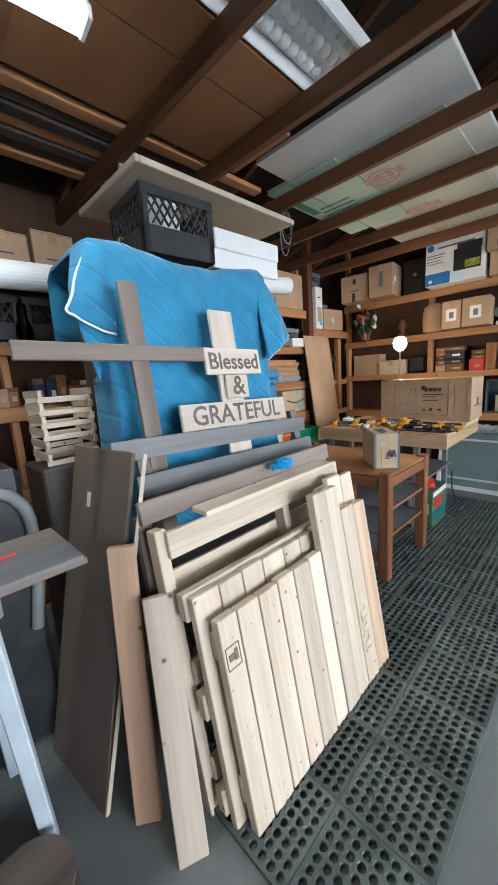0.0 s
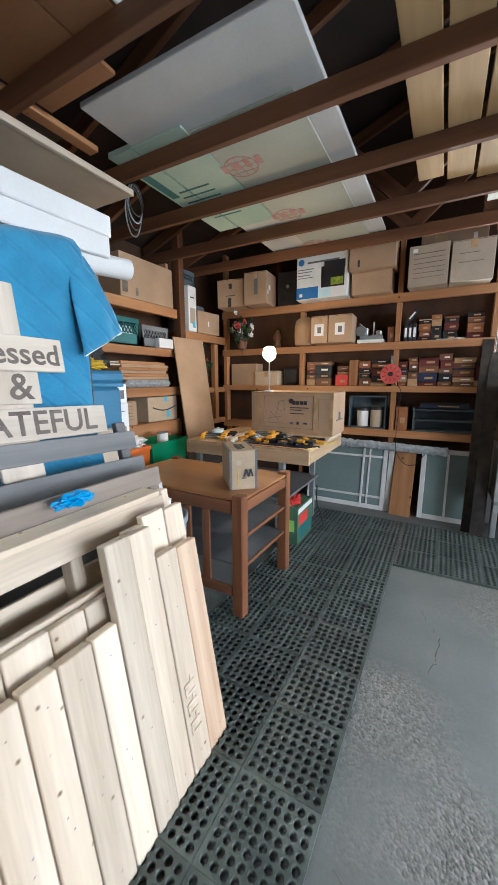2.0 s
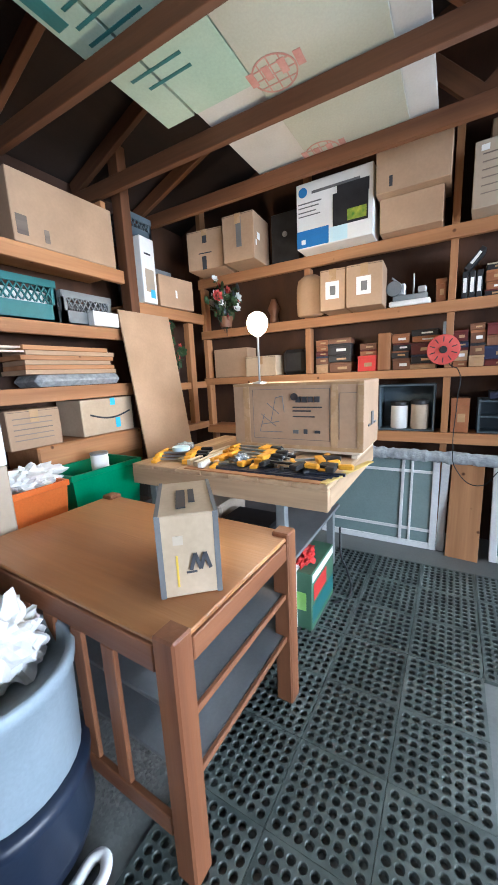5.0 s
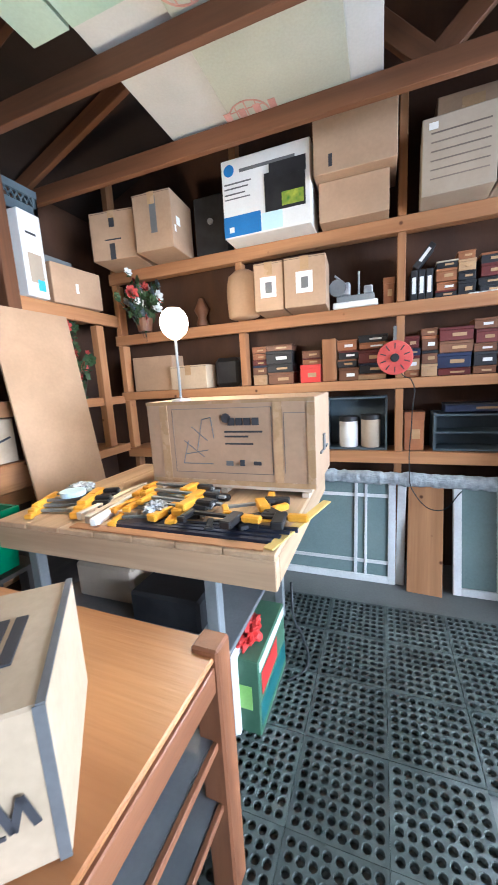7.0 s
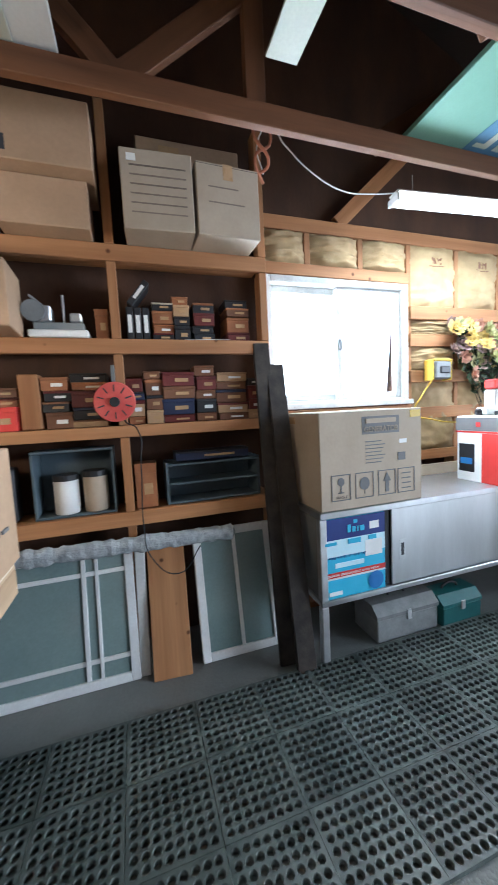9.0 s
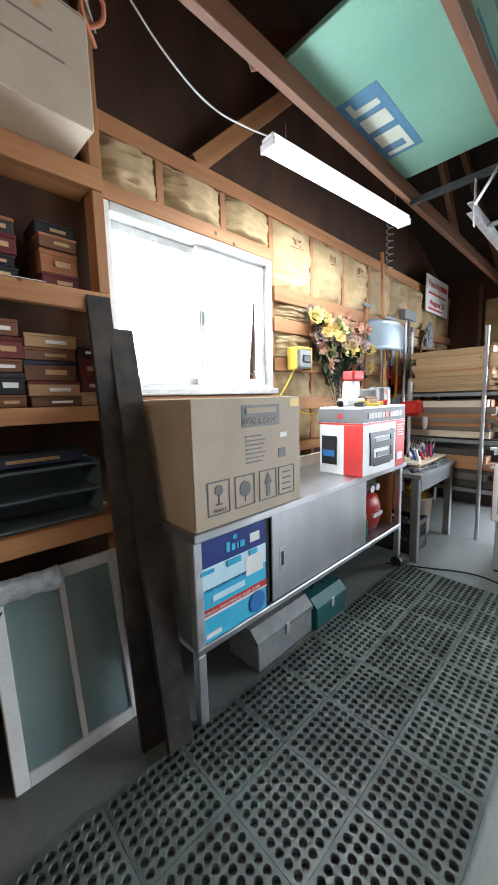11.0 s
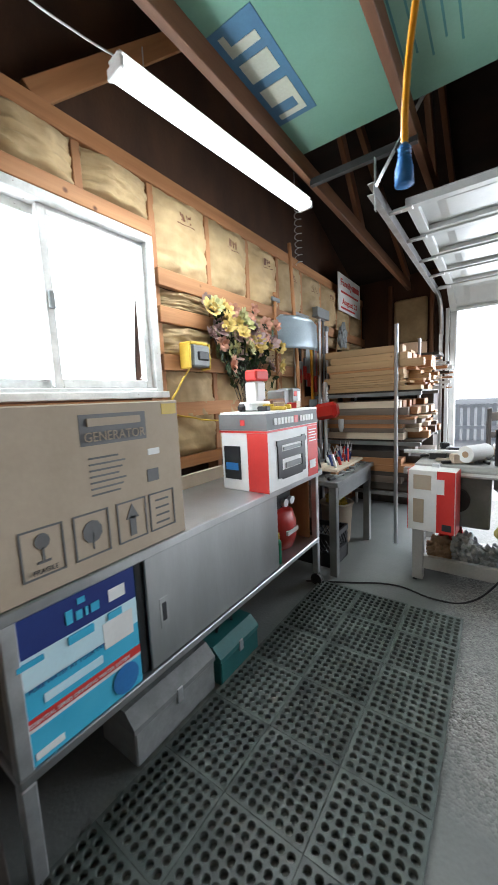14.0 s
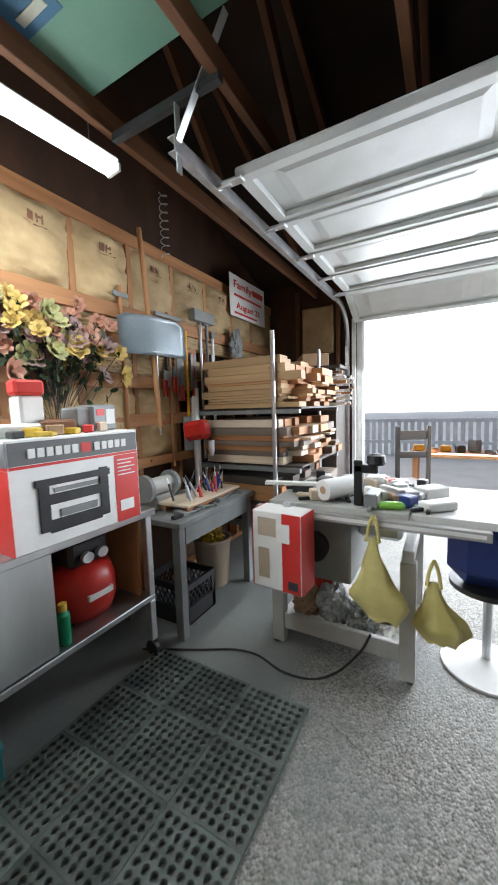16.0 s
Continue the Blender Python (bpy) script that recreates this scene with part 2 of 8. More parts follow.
ORANGE = surf("orange_plastic", (0.72, 0.32, 0.02), (0.82, 0.42, 0.035), 0.4, 8, bump=0.04)
QUILT = surf("blue_quilted_cloth", (0.02, 0.17, 0.31), (0.035, 0.23, 0.39), 0.85, 9, bump=0.3, sheen=0.2, vary=0.12)
ANTIQUE = surf("green_plastic_tub", (0.0, 0.19, 0.085), (0.01, 0.24, 0.11), 0.4, 6, bump=0.03)
TEAL = surf("teal_paint", (0.02, 0.12, 0.12), (0.03, 0.16, 0.16), 0.4, 7, bump=0.08)
GLASS = clear("window_glass")
MURKY = surf("dull_glass", (0.19, 0.26, 0.255), (0.25, 0.325, 0.315), 0.08, 2, bump=0.0, spec=0.6)
KRAFT = surf("kraft_insulation_paper", (0.34, 0.235, 0.115), (0.50, 0.365, 0.195), 0.7, 5, bump=0.5, fine=25, vary=0.14)
TUBEGLOW = glow("lit_tube", (0.95, 1.0, 0.98), 14)
BULBGLOW = glow("lit_bulb", (1.0, 0.80, 0.50), 22)
SKYGLOW = glow("bright_overcast_distance", (0.97, 0.985, 1.0), 2.2)


def concrete():
    m = surf("garage_concrete", (0.12, 0.13, 0.125), (0.20, 0.205, 0.195), 0.6, 1.3, bump=0.3, fine=70, vary=0.12)
    n, l = m.node_tree.nodes, m.node_tree.links
    p = n["Principled BSDF"]
    tc = n.new("ShaderNodeTexCoord")
    # worn patches where the stones of the aggregate show
    big = n.new("ShaderNodeTexNoise")
    big.inputs["Scale"].default_value, big.inputs["Detail"].default_value = 1.1, 6
    sep = n.new("ShaderNodeSeparateXYZ")
    l.new(tc.outputs["Object"], big.inputs["Vector"]), l.new(tc.outputs["Object"], sep.inputs[0])
    lane = n.new("ShaderNodeMapRange")
    lane.inputs["From Min"].default_value, lane.inputs["From Max"].default_value = -0.35, -1.7
    lane.inputs["To Min"].default_value, lane.inputs["To Max"].default_value = 0.02, 0.24
    l.new(sep.outputs[1], lane.inputs["Value"])
    add = n.new("ShaderNodeMath")
    l.new(big.outputs["Fac"], add.inputs[0]), l.new(lane.outputs[0], add.inputs[1])
    # a spalled spot at the edge of the mat by the aisle
    spot = n.new("ShaderNodeVectorMath")
    spot.operation = "DISTANCE"
    spot.inputs[1].default_value = (1.84, 0.13, 0.0)
    l.new(tc.outputs["Object"], spot.inputs[0])
    worn = n.new("ShaderNodeMapRange")
    worn.inputs["From Min"].default_value, worn.inputs["From Max"].default_value = 0.06, 0.36
    worn.inputs["To Min"].default_value, worn.inputs["To Max"].default_value = 0.25, 0.0
    l.new(spot.outputs["Value"], worn.inputs["Value"])
    both = n.new("ShaderNodeMath")
    l.new(add.outputs[0], both.inputs[0]), l.new(worn.outputs[0], both.inputs[1])
    kept = n.new("ShaderNodeMapRange")
    kept.inputs["From Min"].default_value, kept.inputs["From Max"].default_value = 2.95, 3.35
    kept.inputs["To Min"].default_value, kept.inputs["To Max"].default_value = 0.0, -0.4
    l.new(sep.outputs[0], kept.inputs["Value"])
    spared = n.new("ShaderNodeMath")
    l.new(both.outputs[0], spared.inputs[0]), l.new(kept.outputs[0], spared.inputs[1])
    mask = n.new("ShaderNodeMapRange")
    mask.inputs["From Min"].default_value, mask.inputs["From Max"].default_value = 0.55, 0.80
    l.new(spared.outputs[0], mask.inputs["Value"])
    pebbles = n.new("ShaderNodeTexVoronoi")
    pebbles.inputs["Scale"].default_value = 105
    l.new(tc.outputs["Object"], pebbles.inputs["Vector"])
    stone = n.new("ShaderNodeValToRGB")
    stone.color_ramp.elements[0].color, stone.color_ramp.elements[1].color = (0.09, 0.089, 0.078, 1), (0.38, 0.365, 0.33, 1)
    l.new(pebbles.outputs["Color"], stone.inputs[0])
    mix = n.new("ShaderNodeMix")
    mix.data_type = "RGBA"
    old = p.inputs["Base Color"].links[0].from_socket
    l.new(mask.outputs[0], mix.inputs["Factor"]), l.new(old, mix.inputs["A"]), l.new(stone.outputs[0], mix.inputs["B"])
    l.new(mix.outputs["Result"], p.inputs["Base Color"])
    relief = n.new("ShaderNodeMath")
    relief.operation = "MULTIPLY"
    l.new(pebbles.outputs["Distance"], relief.inputs[0]), l.new(mask.outputs[0], relief.inputs[1])
    bump2 = n.new("ShaderNodeBump")
    bump2.invert = True
    bump2.inputs["Strength"].default_value, bump2.inputs["Distance"].default_value = 0.8, 0.008
    l.new(relief.outputs[0], bump2.inputs["Height"])
    l.new(p.inputs["Normal"].links[0].from_socket, bump2.inputs["Normal"])
    l.new(bump2.outputs[0], p.inputs["Normal"])
    return m


CONCRETE = concrete()

# ---- the garage: floor, walls, roof ----
EAST, NORTH, SOUTH, WEST, PLATE = 4.47, 2.85, -4.95, -2.3, 2.47
structure("floor", boxes((WEST - 0.1, EAST + 0.1, SOUTH - 0.1, NORTH + 0.1, -0.12, 0.0)), CONCRETE, "grey worn concrete garage floor with exposed stones")
# the window hole in the east wall
WIN = (-1.462, -0.40, 1.35, 2.155)
structure("wall_east", boxes(
    (EAST, EAST + 0.1, WIN[1], NORTH, 0, 4.4), (EAST, EAST + 0.1, SOUTH, WIN[0], 0, 4.4),
    (EAST, EAST + 0.1, WIN[0], WIN[1], 0, WIN[2]), (EAST, EAST + 0.1, WIN[0], WIN[1], WIN[3], 4.4)), SHEATHING, "dark bare board wall")
structure("wall_north", boxes((WEST, EAST, NORTH, NORTH + 0.1, 0, 2.9)), SHEATHING, "dark bare board wall behind shelves")
structure("wall_west", boxes((WEST - 0.1, WEST, SOUTH, NORTH, 0, 4.4)), SHEATHING, "dark bare board wall")
DOOR = (-1.5, 3.36, 2.24)
structure("wall_south", boxes(
    (DOOR[1], EAST, SOUTH - 0.1, SOUTH, 0, 2.9), (WEST, DOOR[0], SOUTH - 0.1, SOUTH, 0, 2.9), (DOOR[0], DOOR[1], SOUTH - 0.1, SOUTH, DOOR[2], 2.9)), SHEATHING, "dark bare board wall beside the open garage door")


def roof():
    bm = bmesh.new()
    ridge, eave = 4.16, 2.66
    for y0, z0, y1, z1 in ((SOUTH - 0.3, eave - 0.06, -1.1, ridge), (-1.1, ridge, NORTH + 0.3, eave - 0.06)):
        vs = [bm.verts.new(c) for c in ((WEST - 0.2, y0, z0), (EAST + 0.2, y0, z0), (EAST + 0.2, y1, z1), (WEST - 0.2, y1, z1))]
        up = [bm.verts.new(v.co + Vector((0, 0, 0.06))) for v in vs]
        bm.faces.new(vs[::-1]), bm.faces.new(up)
        for k in range(4):
            bm.faces.new((vs[k], vs[(k + 1) % 4], up[(k + 1) % 4], up[k]))
    return bm


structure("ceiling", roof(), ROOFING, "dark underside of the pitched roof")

CHORD_Z = 2.525
CHORDS = (-1.5, -0.9, -0.28, 0.33, 0.92, 1.42, 2.05, 2.64, 3.25, 3.80)


def truss(x, webs):
    t = thing("roof_truss", pose(x, 0, CHORD_Z), "reddish brown fir roof truss with diagonal webs", "truss", "roof trusses")
    part("bottom_chord", boxes((-0.019, 0.019, SOUTH + 0.01, NORTH - 0.01, 0, 0.092), bev=0.003), TRUSS["y"], t)
    for y0, z0, y1, z1, name in ((SOUTH + 0.05, 0.12, -1.1, 1.55, "rafter"), (NORTH - 0.05, 0.12, -1.1, 1.55, "rafter"),
                                 *(() if not webs else ((0.38, 0.07, -0.60, 0.93, "web"), (-0.20, 0.09, -0.205, 1.12, "web"), (0.34, 0.08, 0.88, 0.62, "web"), (-0.80, 0.06, -2.2, 1.0, "web"), (-3.3, 0.09, -2.4, 1.0, "web")))):
        d = math.hypot(y1 - y0, z1 - z0)
        m = pose(0, y0, z0, math.degrees(math.atan2(z1 - z0, y1 - y0)), 0, 0)
        part(name, boxes((-0.019, 0.019, 0, d, -0.045, 0.045), bev=0.003), TRUSS["y"], t, m=m @ pose(0.0 if name == "rafter" else 0.039, 0, 0))
    return t


webbed, plain = truss(CHORDS[-1], True), truss(CHORDS[0], False)
for cx in CHORDS[1:-1]:
    copy_thing(webbed if cx > 3 else plain, pose(cx, 0, CHORD_Z))

brace = thing("gable_brace", pose(4.40, -0.95, 2.52), "orange brown fir brace slanting up the gable wall", "brace")
part("board", boxes((-0.019, 0.019, 0, 1.45, -0.045, 0.045), bev=0.003), SHELFWOOD["y"], brace, m=pose(0, 0, 0, 180 - 43, 0, 0))

# ---- rubber mats ----
PITCH, HOLES, THICK = 0.29, 8, 0.018


def mat_tile():
    """A square of rubber matting with round holes right through it."""
    bm = bmesh.new()
    rim, step, sides = 0.008, (PITCH - 0.0016 - 2 * 0.008) / HOLES, 12
    h = PITCH / 2 - 0.0008
    for i in range(HOLES):
        for j in range(HOLES):
            cx, cy = -h + rim + (i + 0.5) * step, -h + rim + (j + 0.5) * step
            x0, x1 = (-h if i == 0 else cx - step / 2), (h if i == HOLES - 1 else cx + step / 2)
            y0, y1 = (-h if j == 0 else cy - step / 2), (h if j == HOLES - 1 else cy + step / 2)
            ring = []
            for k in range(sides):
                a = 2 * math.pi * (k + 0.5) / sides
                c, s = math.cos(a), math.sin(a)
                f = 1 / max(abs(c), abs(s))
                ex, ey = c * f, s * f
                ox = cx + (ex * (x1 - cx) if ex > 0 else ex * (cx - x0))
                oy = cy + (ey * (y1 - cy) if ey > 0 else ey * (cy - y0))
                r = step * 0.355
                ring.append((bm.verts.new((ox, oy, THICK)), bm.verts.new((cx + r * c * 1.16, cy + r * s * 1.16, THICK)), bm.verts.new((cx + r * c, cy + r * s, THICK - 0.003)), bm.verts.new((cx + r * c, cy + r * s, 0.002))))
            for k in range(sides):
                a, b = ring[k], ring[(k + 1) % sides]
                for q in range(3):
                    bm.faces.new((a[q], b[q], b[q + 1], a[q + 1]))
            for k in range(sides):
                a, b = ring[k][0], ring[(k + 1) % sides][0]
                if abs(a.co.x - b.co.x) > 1e-6 and abs(a.co.y - b.co.y) > 1e-6:
                    c = bm.verts.new((x1 if max(a.co.x, b.co.x) > cx and abs(max(a.co.x, b.co.x) - x1) < 1e-6 else x0, y1 if abs(max(a.co.y, b.co.y) - y1) < 1e-6 else y0, THICK))
                    bm.faces.new((a, c, b))
    box(bm, -h, h, -h, -h + 0.004, 0.001, THICK - 0.0005)
    box(bm, -h, h, h - 0.004, h, 0.001, THICK - 0.0005)
    box(bm, -h, -h + 0.004, -h, h, 0.001, THICK - 0.0005)
    box(bm, h - 0.004, h, -h, h, 0.001, THICK - 0.0005)
    bmesh.ops.recalc_face_normals(bm, faces=bm.faces)
    return bm


TILE = mesh_of("mat_tile", mat_tile(), RUBBER)


def floor_mat(name, x0, y0, nx, ny, label, px=PITCH, py=PITCH):
    t = thing(name, pose(x0, y0, 0), label, "floor mat", "rubber floor mats")
    for i in range(nx):
        for j in range(ny):
            ob = new("mat_tile", TILE)
            ob.parent = t
            ob.matrix_basis = pose((i + 0.5) * px, (j + 0.5) * py, 0.001) @ Matrix.Diagonal((px / PITCH, py / PITCH, 1, 1)) @ pose(0, 0, 0, 0, 0, 180 * ((i * 3 + j) % 2))
    return t


floor_mat("rubber_floor_mat", 0.38, 0.225, 9, 3, "black rubber drainage mat with round holes along the aisle", 0.29, 0.293)
floor_mat("rubber_floor_mat", 2.992, 0.225, 3, 3, "black rubber drainage mat with round holes beside the workbench", 0.29, 0.293)
floor_mat("rubber_floor_mat", 2.992, -2.345, 3, 9, "black rubber drainage mat with round holes before the steel bench", 0.29, 0.2855)

# ---- leaning timber and signs at the start of the aisle ----
def plank(name, bl, br, tl, thick, material, parent=None, label="", category="board", group="", bev=0.003):
    """A board given by three corners of its seen face; its thickness goes back from that face."""
    bl, br, tl = Vector(bl), Vector(br), Vector(tl)
    u = (br - bl)
    v = tl - bl
    v -= v.project(u)
    n = u.cross(v).normalized()
    m = Matrix((u.normalized(), v.normalized(), n)).transposed().to_4x4()
    m.translation = bl
    bm = boxes((0, u.length, 0, v.length, -thick, 0), bev=bev)
    if parent:
        ob = part(name, bm, material, parent, label)
        ob.matrix_basis = parent.matrix_world.inverted() @ m
        return ob
    return solid(name, bm, material, m, label, category, group)


# everything against the stack leans back by this much from the mat's near part
LEANING = pose(0, 0.64, 0.019, -9.4)


def upright(name, parent, x0, x1, z0, z1, y0, y1, material, label=""):
    return part(name, boxes((x0, x1, y0, y1, z0, z1), bev=0.003), material, parent, label)


def nails(parent, xs, zs, y):
    bm = bmesh.new()
    for x in xs:
        for z in zs:
            bmesh.ops.create_cone(bm, cap_ends=True, segments=6, radius1=0.0022, radius2=0.0022, depth=0.001, matrix=pose(x + random.uniform(-0.008, 0.008), y, z, 90))
    return part("nail_heads", bm, GREYMETAL, parent)


front_pallet = thing("wooden_pallet", LEANING, "pale new pine pallet top of upright boards, leaning at the front", "pallet", "leaning pallets")
cuts = (0.425, 0.505, 0.602, 0.697, 0.786, 0.882, 0.966)
for k, (a, b) in enumerate(zip(cuts, cuts[1:])):
    upright("board", front_pallet, a + 0.0025, b - 0.0025, random.uniform(-0.012, 0.0), 0.683 + random.uniform(-0.006, 0.006), random.uniform(0, 0.005), 0.038, PINE["z"])
nails(front_pallet, [(a + b) / 2 for a, b in zip(cuts, cuts[1:])], (0.06, 0.3, 0.34, 0.62), -0.0005)
for a, b, top in ((0.968, 1.055, 0.91), (1.058, 1.146, 0.905), (1.149, 1.243, 0.795), (1.246, 1.352, 0.785)):
    upright("board", front_pallet, a, b, random.uniform(-0.02, -0.005), top, random.uniform(0.0, 0.006), 0.038, ROSYPINE if b > 1.3 else PINE["z"])
nails(front_pallet, (1.01, 1.1, 1.19, 1.3), (0.06, 0.32, 0.6, 0.75), -0.0005)
upright("cross_batten", front_pallet, 0.43, 1.34, 0.08, 0.17, 0.04, 0.058, PINE["x"])
upright("cross_batten", front_pallet, 0.43, 1.34, 0.55, 0.64, 0.04, 0.058, PINE["x"])
# stamps burnt into two of the boards
stamp = bmesh.new()
for r in ((0.435, 0.437, 0.53, 0.60), (0.487, 0.489, 0.53, 0.60), (0.435, 0.489, 0.53, 0.532), (0.435, 0.489, 0.598, 0.60), (0.445, 0.465, 0.555, 0.575), (0.468, 0.48, 0.55, 0.585)):
    box(stamp, r[0], r[1], -0.001, 0.003, r[2], r[3])
part("burnt_stamp", stamp, WEATHERED["x"], front_pallet)
stamp = bmesh.new()
for k in range(6):
    box(stamp, 1.165, 1.215, -0.001, 0.003, 0.14 + k * 0.035, 0.148 + k * 0.035)
    box(stamp, 1.165 + 0.03 * (k % 2), 1.173 + 0.03 * (k % 2), -0.001, 0.003, 0.14 + k * 0.035, 0.17 + k * 0.035)
part("burnt_stamp", stamp, PINE["x"], front_pallet)

mid_pallet = thing("wooden_pallet", LEANING @ pose(0, 0.062, 0), "pale pine pallet of short boards behind the front one", "pallet", "leaning pallets")
x = 0.395
for w in (0.105, 0.1, 0.1, 0.115, 0.1, 0.09, 0.085):
    upright("board", mid_pallet, x + 0.002, x + w - 0.002, 0.0, 0.755 + random.uniform(-0.008, 0.01), 0, 0.03, PINE["z"])
    x += w
for a, b, top in ((1.09, 1.165, 0.9), (1.17, 1.27, 0.925), (1.275, 1.37, 0.915)):
    upright("board", mid_pallet, a, b, 0.0, top, 0, 0.03, PINE["z"])
for z in (0.04, 0.36, 0.68):
    upright("runner", mid_pallet, 0.385, 1.36, z, z + 0.085, 0.032, 0.07, PINE["x"])

back_pallet = thing("wooden_pallet", LEANING @ pose(0, 0.14, 0), "open pine pallet frame with gaps between its rails", "pallet", "leaning pallets")
for a, b in ((0.37, 0.41), (0.96, 1.0), (1.37, 1.41)):
    upright("post", back_pallet, a, b, -0.001, 0.96, 0.02, 0.075, PINE["z"])
upright("rail", back_pallet, 0.40, 1.36, 0.865, 0.952, 0.0, 0.02, PINE["x"])
upright("rail", back_pallet, 0.40, 1.36, 0.72, 0.80, 0.076, 0.095, PINE["x"])
upright("rail", back_pallet, 0.40, 1.36, 0.45, 0.53, 0.0, 0.02, PINE["x"])
upright("rail", back_pallet, 0.40, 1.36, 0.12, 0.20, 0.0, 0.02, PINE["x"])
upright("old_rail", back_pallet, 0.365, 1.44, 0.975, 1.05, 0.076, 0.10, WEATHERED["x"], "weathered grey brown board")
upright("old_post", back_pallet, 1.40, 1.45, 0.0, 1.0, 0.102, 0.14, WEATHERED["z"])
upright("old_post", back_pallet, 0.36, 0.41, 0.0, 1.0, 0.102, 0.14, WEATHERED["z"])
ledge = thing("loose_plank", LEANING @ pose(0, 0.14, 0.954), "pale narrow pine plank lying on the pallet rail", "plank")
part("board", boxes((0.55, 1.33, -0.012, 0.074, 0, 0.02), bev=0.002), PINE["x"], ledge, m=pose(0, 0, 0, 9.4))


def crumpled(name, cx, cy, cz, r, material, label, category, squash=0.5, seed=3):
    """A crumpled sheet: a sphere pushed in and out by noise."""
    bm = bmesh.new()
    bmesh.ops.create_icosphere(bm, subdivisions=4, radius=1)
    for v in bm.verts:
        d = 0.65 + 0.5 * abs(noise.noise(v.co * 1.7 + Vector((seed, 0, 0)))) + 0.35 * noise.noise(v.co * 4.0 + Vector((0, seed, 0)))
        v.co = Vector((v.co.x * r[0], v.co.y * r[1], max(v.co.z, -0.55) * r[2])) * d
    low = min(v.co.z for v in bm.verts)
    for v in bm.verts:
        v.co.z -= low
    return solid(name, bm, material, pose(cx, cy, cz), label, category, smooth=False)


crumpled("rubber_glove", 1.02, 0.975, 0.992, (0.075, 0.03, 0.03), surf("blue_nitrile", (0.0, 0.22, 0.5), (0.01, 0.3, 0.6), 0.4, 8, bump=0.05), "crumpled bright blue rubber glove on the plank", "glove")

# two short planks and a brown sheet stand on the concrete
plank("leaning_plank", (0.224, 0.769, 0.0), (0.307, 0.733, 0.0), (0.275, 0.955, 0.75), 0.035, WEATHERED["z"].copy(), None, "short rough sawn grey brown plank leaning on the pallets", "plank", "leaning planks")
bpy.data.objects["leaning_plank"].data.materials[0] = wood("rough_sawn_plank", (0.34, 0.27, 0.20), (0.50, 0.42, 0.33), "y", spots=2.5)
plank("leaning_plank", (0.187, 0.962, 0.0), (0.253, 0.912, 0.0), (0.255, 1.06, 0.90), 0.03, wood("pinkish_old_plank", (0.36, 0.21, 0.13), (0.50, 0.33, 0.22), "y", spots=2.5), None, "narrow pinkish old plank leaning behind another", "plank", "leaning planks")
sheet = thing("hardboard_sheet", pose(0.13, 1.06, 0), "brown grey hardboard panel with pale edges leaning on the stack", "panel")
plank("board", (0.08, 1.43, 0.0), (0.13, 1.06, 0.0), (0.352, 1.46, 1.17), 0.016, surf("grey_brown_hardboard", (0.13, 0.10, 0.08), (0.17, 0.135, 0.11), 0.45, 3, bump=0.05, vary=0.05), sheet)
plank("bare_edge", (0.131, 1.056, 0.0), (0.146, 1.058, -0.0035), (0.406, 1.03, 1.172), 0.003, PINE["y"], sheet, "pale raw wood edge")
plank("price_label", (0.30, 1.276, 0.98), (0.303, 1.252, 0.98), (0.312, 1.277, 1.03), 0.001, PAPER, sheet)
bpy.data.objects["price_label"].matrix_basis = Matrix.Translation((-0.006, -0.001, 0)) @ bpy.data.objects["price_label"].matrix_basis

# grey fence boards and two crosses behind the pallets
fence = thing("grey_fence_panel", pose(0.4, 1.2, 0), "panel of weathered blue grey boards leaning under the crosses", "fence panel")
plank("board", (0.383, 1.200, 1.12), (1.485, 1.190, 1.075), (0.386, 1.216, 1.195), 0.02, GREYBOARD["x"], fence)
plank("board", (0.45, 1.17, 0.98), (1.50, 1.155, 0.96), (0.453, 1.186, 1.06), 0.02, GREYBOARD["x"], fence)
plank("board", (0.45, 1.10, 0.70), (1.50, 1.085, 0.70), (0.453, 1.116, 0.78), 0.02, GREYBOARD["x"], fence)
for x in (0.48, 1.42):
    plank("post", (x, 0.985, 0.0), (x + 0.05, 0.985, 0.0), (x, 1.245, 1.19), 0.03, GREYBOARD["y"], fence)

cross = thing("wooden_cross", pose(0.56, 1.15, 0), "rustic weathered wooden cross of two old boards", "cross", "wooden crosses")
plank("upright_board", (0.568, 1.205, 0.40), (0.640, 1.205, 0.403), (0.512, 1.268, 1.755), 0.02, WEATHERED["y"], cross)
plank("cross_board", (0.150, 1.252, 1.482), (0.862, 1.252, 1.467), (0.153, 1.256, 1.541), 0.02, WEATHERED["x"], cross)
sign = thing("wooden_cross", pose(1.1, 1.15, 0), "pale wooden cross with painted words on its boards", "cross", "wooden crosses")
SIGNWOOD = {k: wood("sanded_sign_wood_" + k, (0.50, 0.42, 0.33), (0.64, 0.56, 0.46), k, spots=2.0) for k in "xy"}
plank("upright_board", (0.938, 1.195, 0.90), (1.078, 1.195, 0.898), (0.955, 1.312, 1.70), 0.018, SIGNWOOD["y"], sign)
blessed = plank("word_board", (0.866, 1.25, 1.410), (1.215, 1.25, 1.403), (0.870, 1.270, 1.528), 0.018, SIGNWOOD["x"], sign)
grateful = plank("word_board", (0.700, 1.226, 1.180), (1.365, 1.226, 1.160), (0.703, 1.245, 1.292), 0.018, SIGNWOOD["x"], sign)
middle = plank("word_board", (0.968, 1.238, 1.296), (1.108, 1.238, 1.293), (0.971, 1.252, 1.406), 0.012, SIGNWOOD["y"], sign)
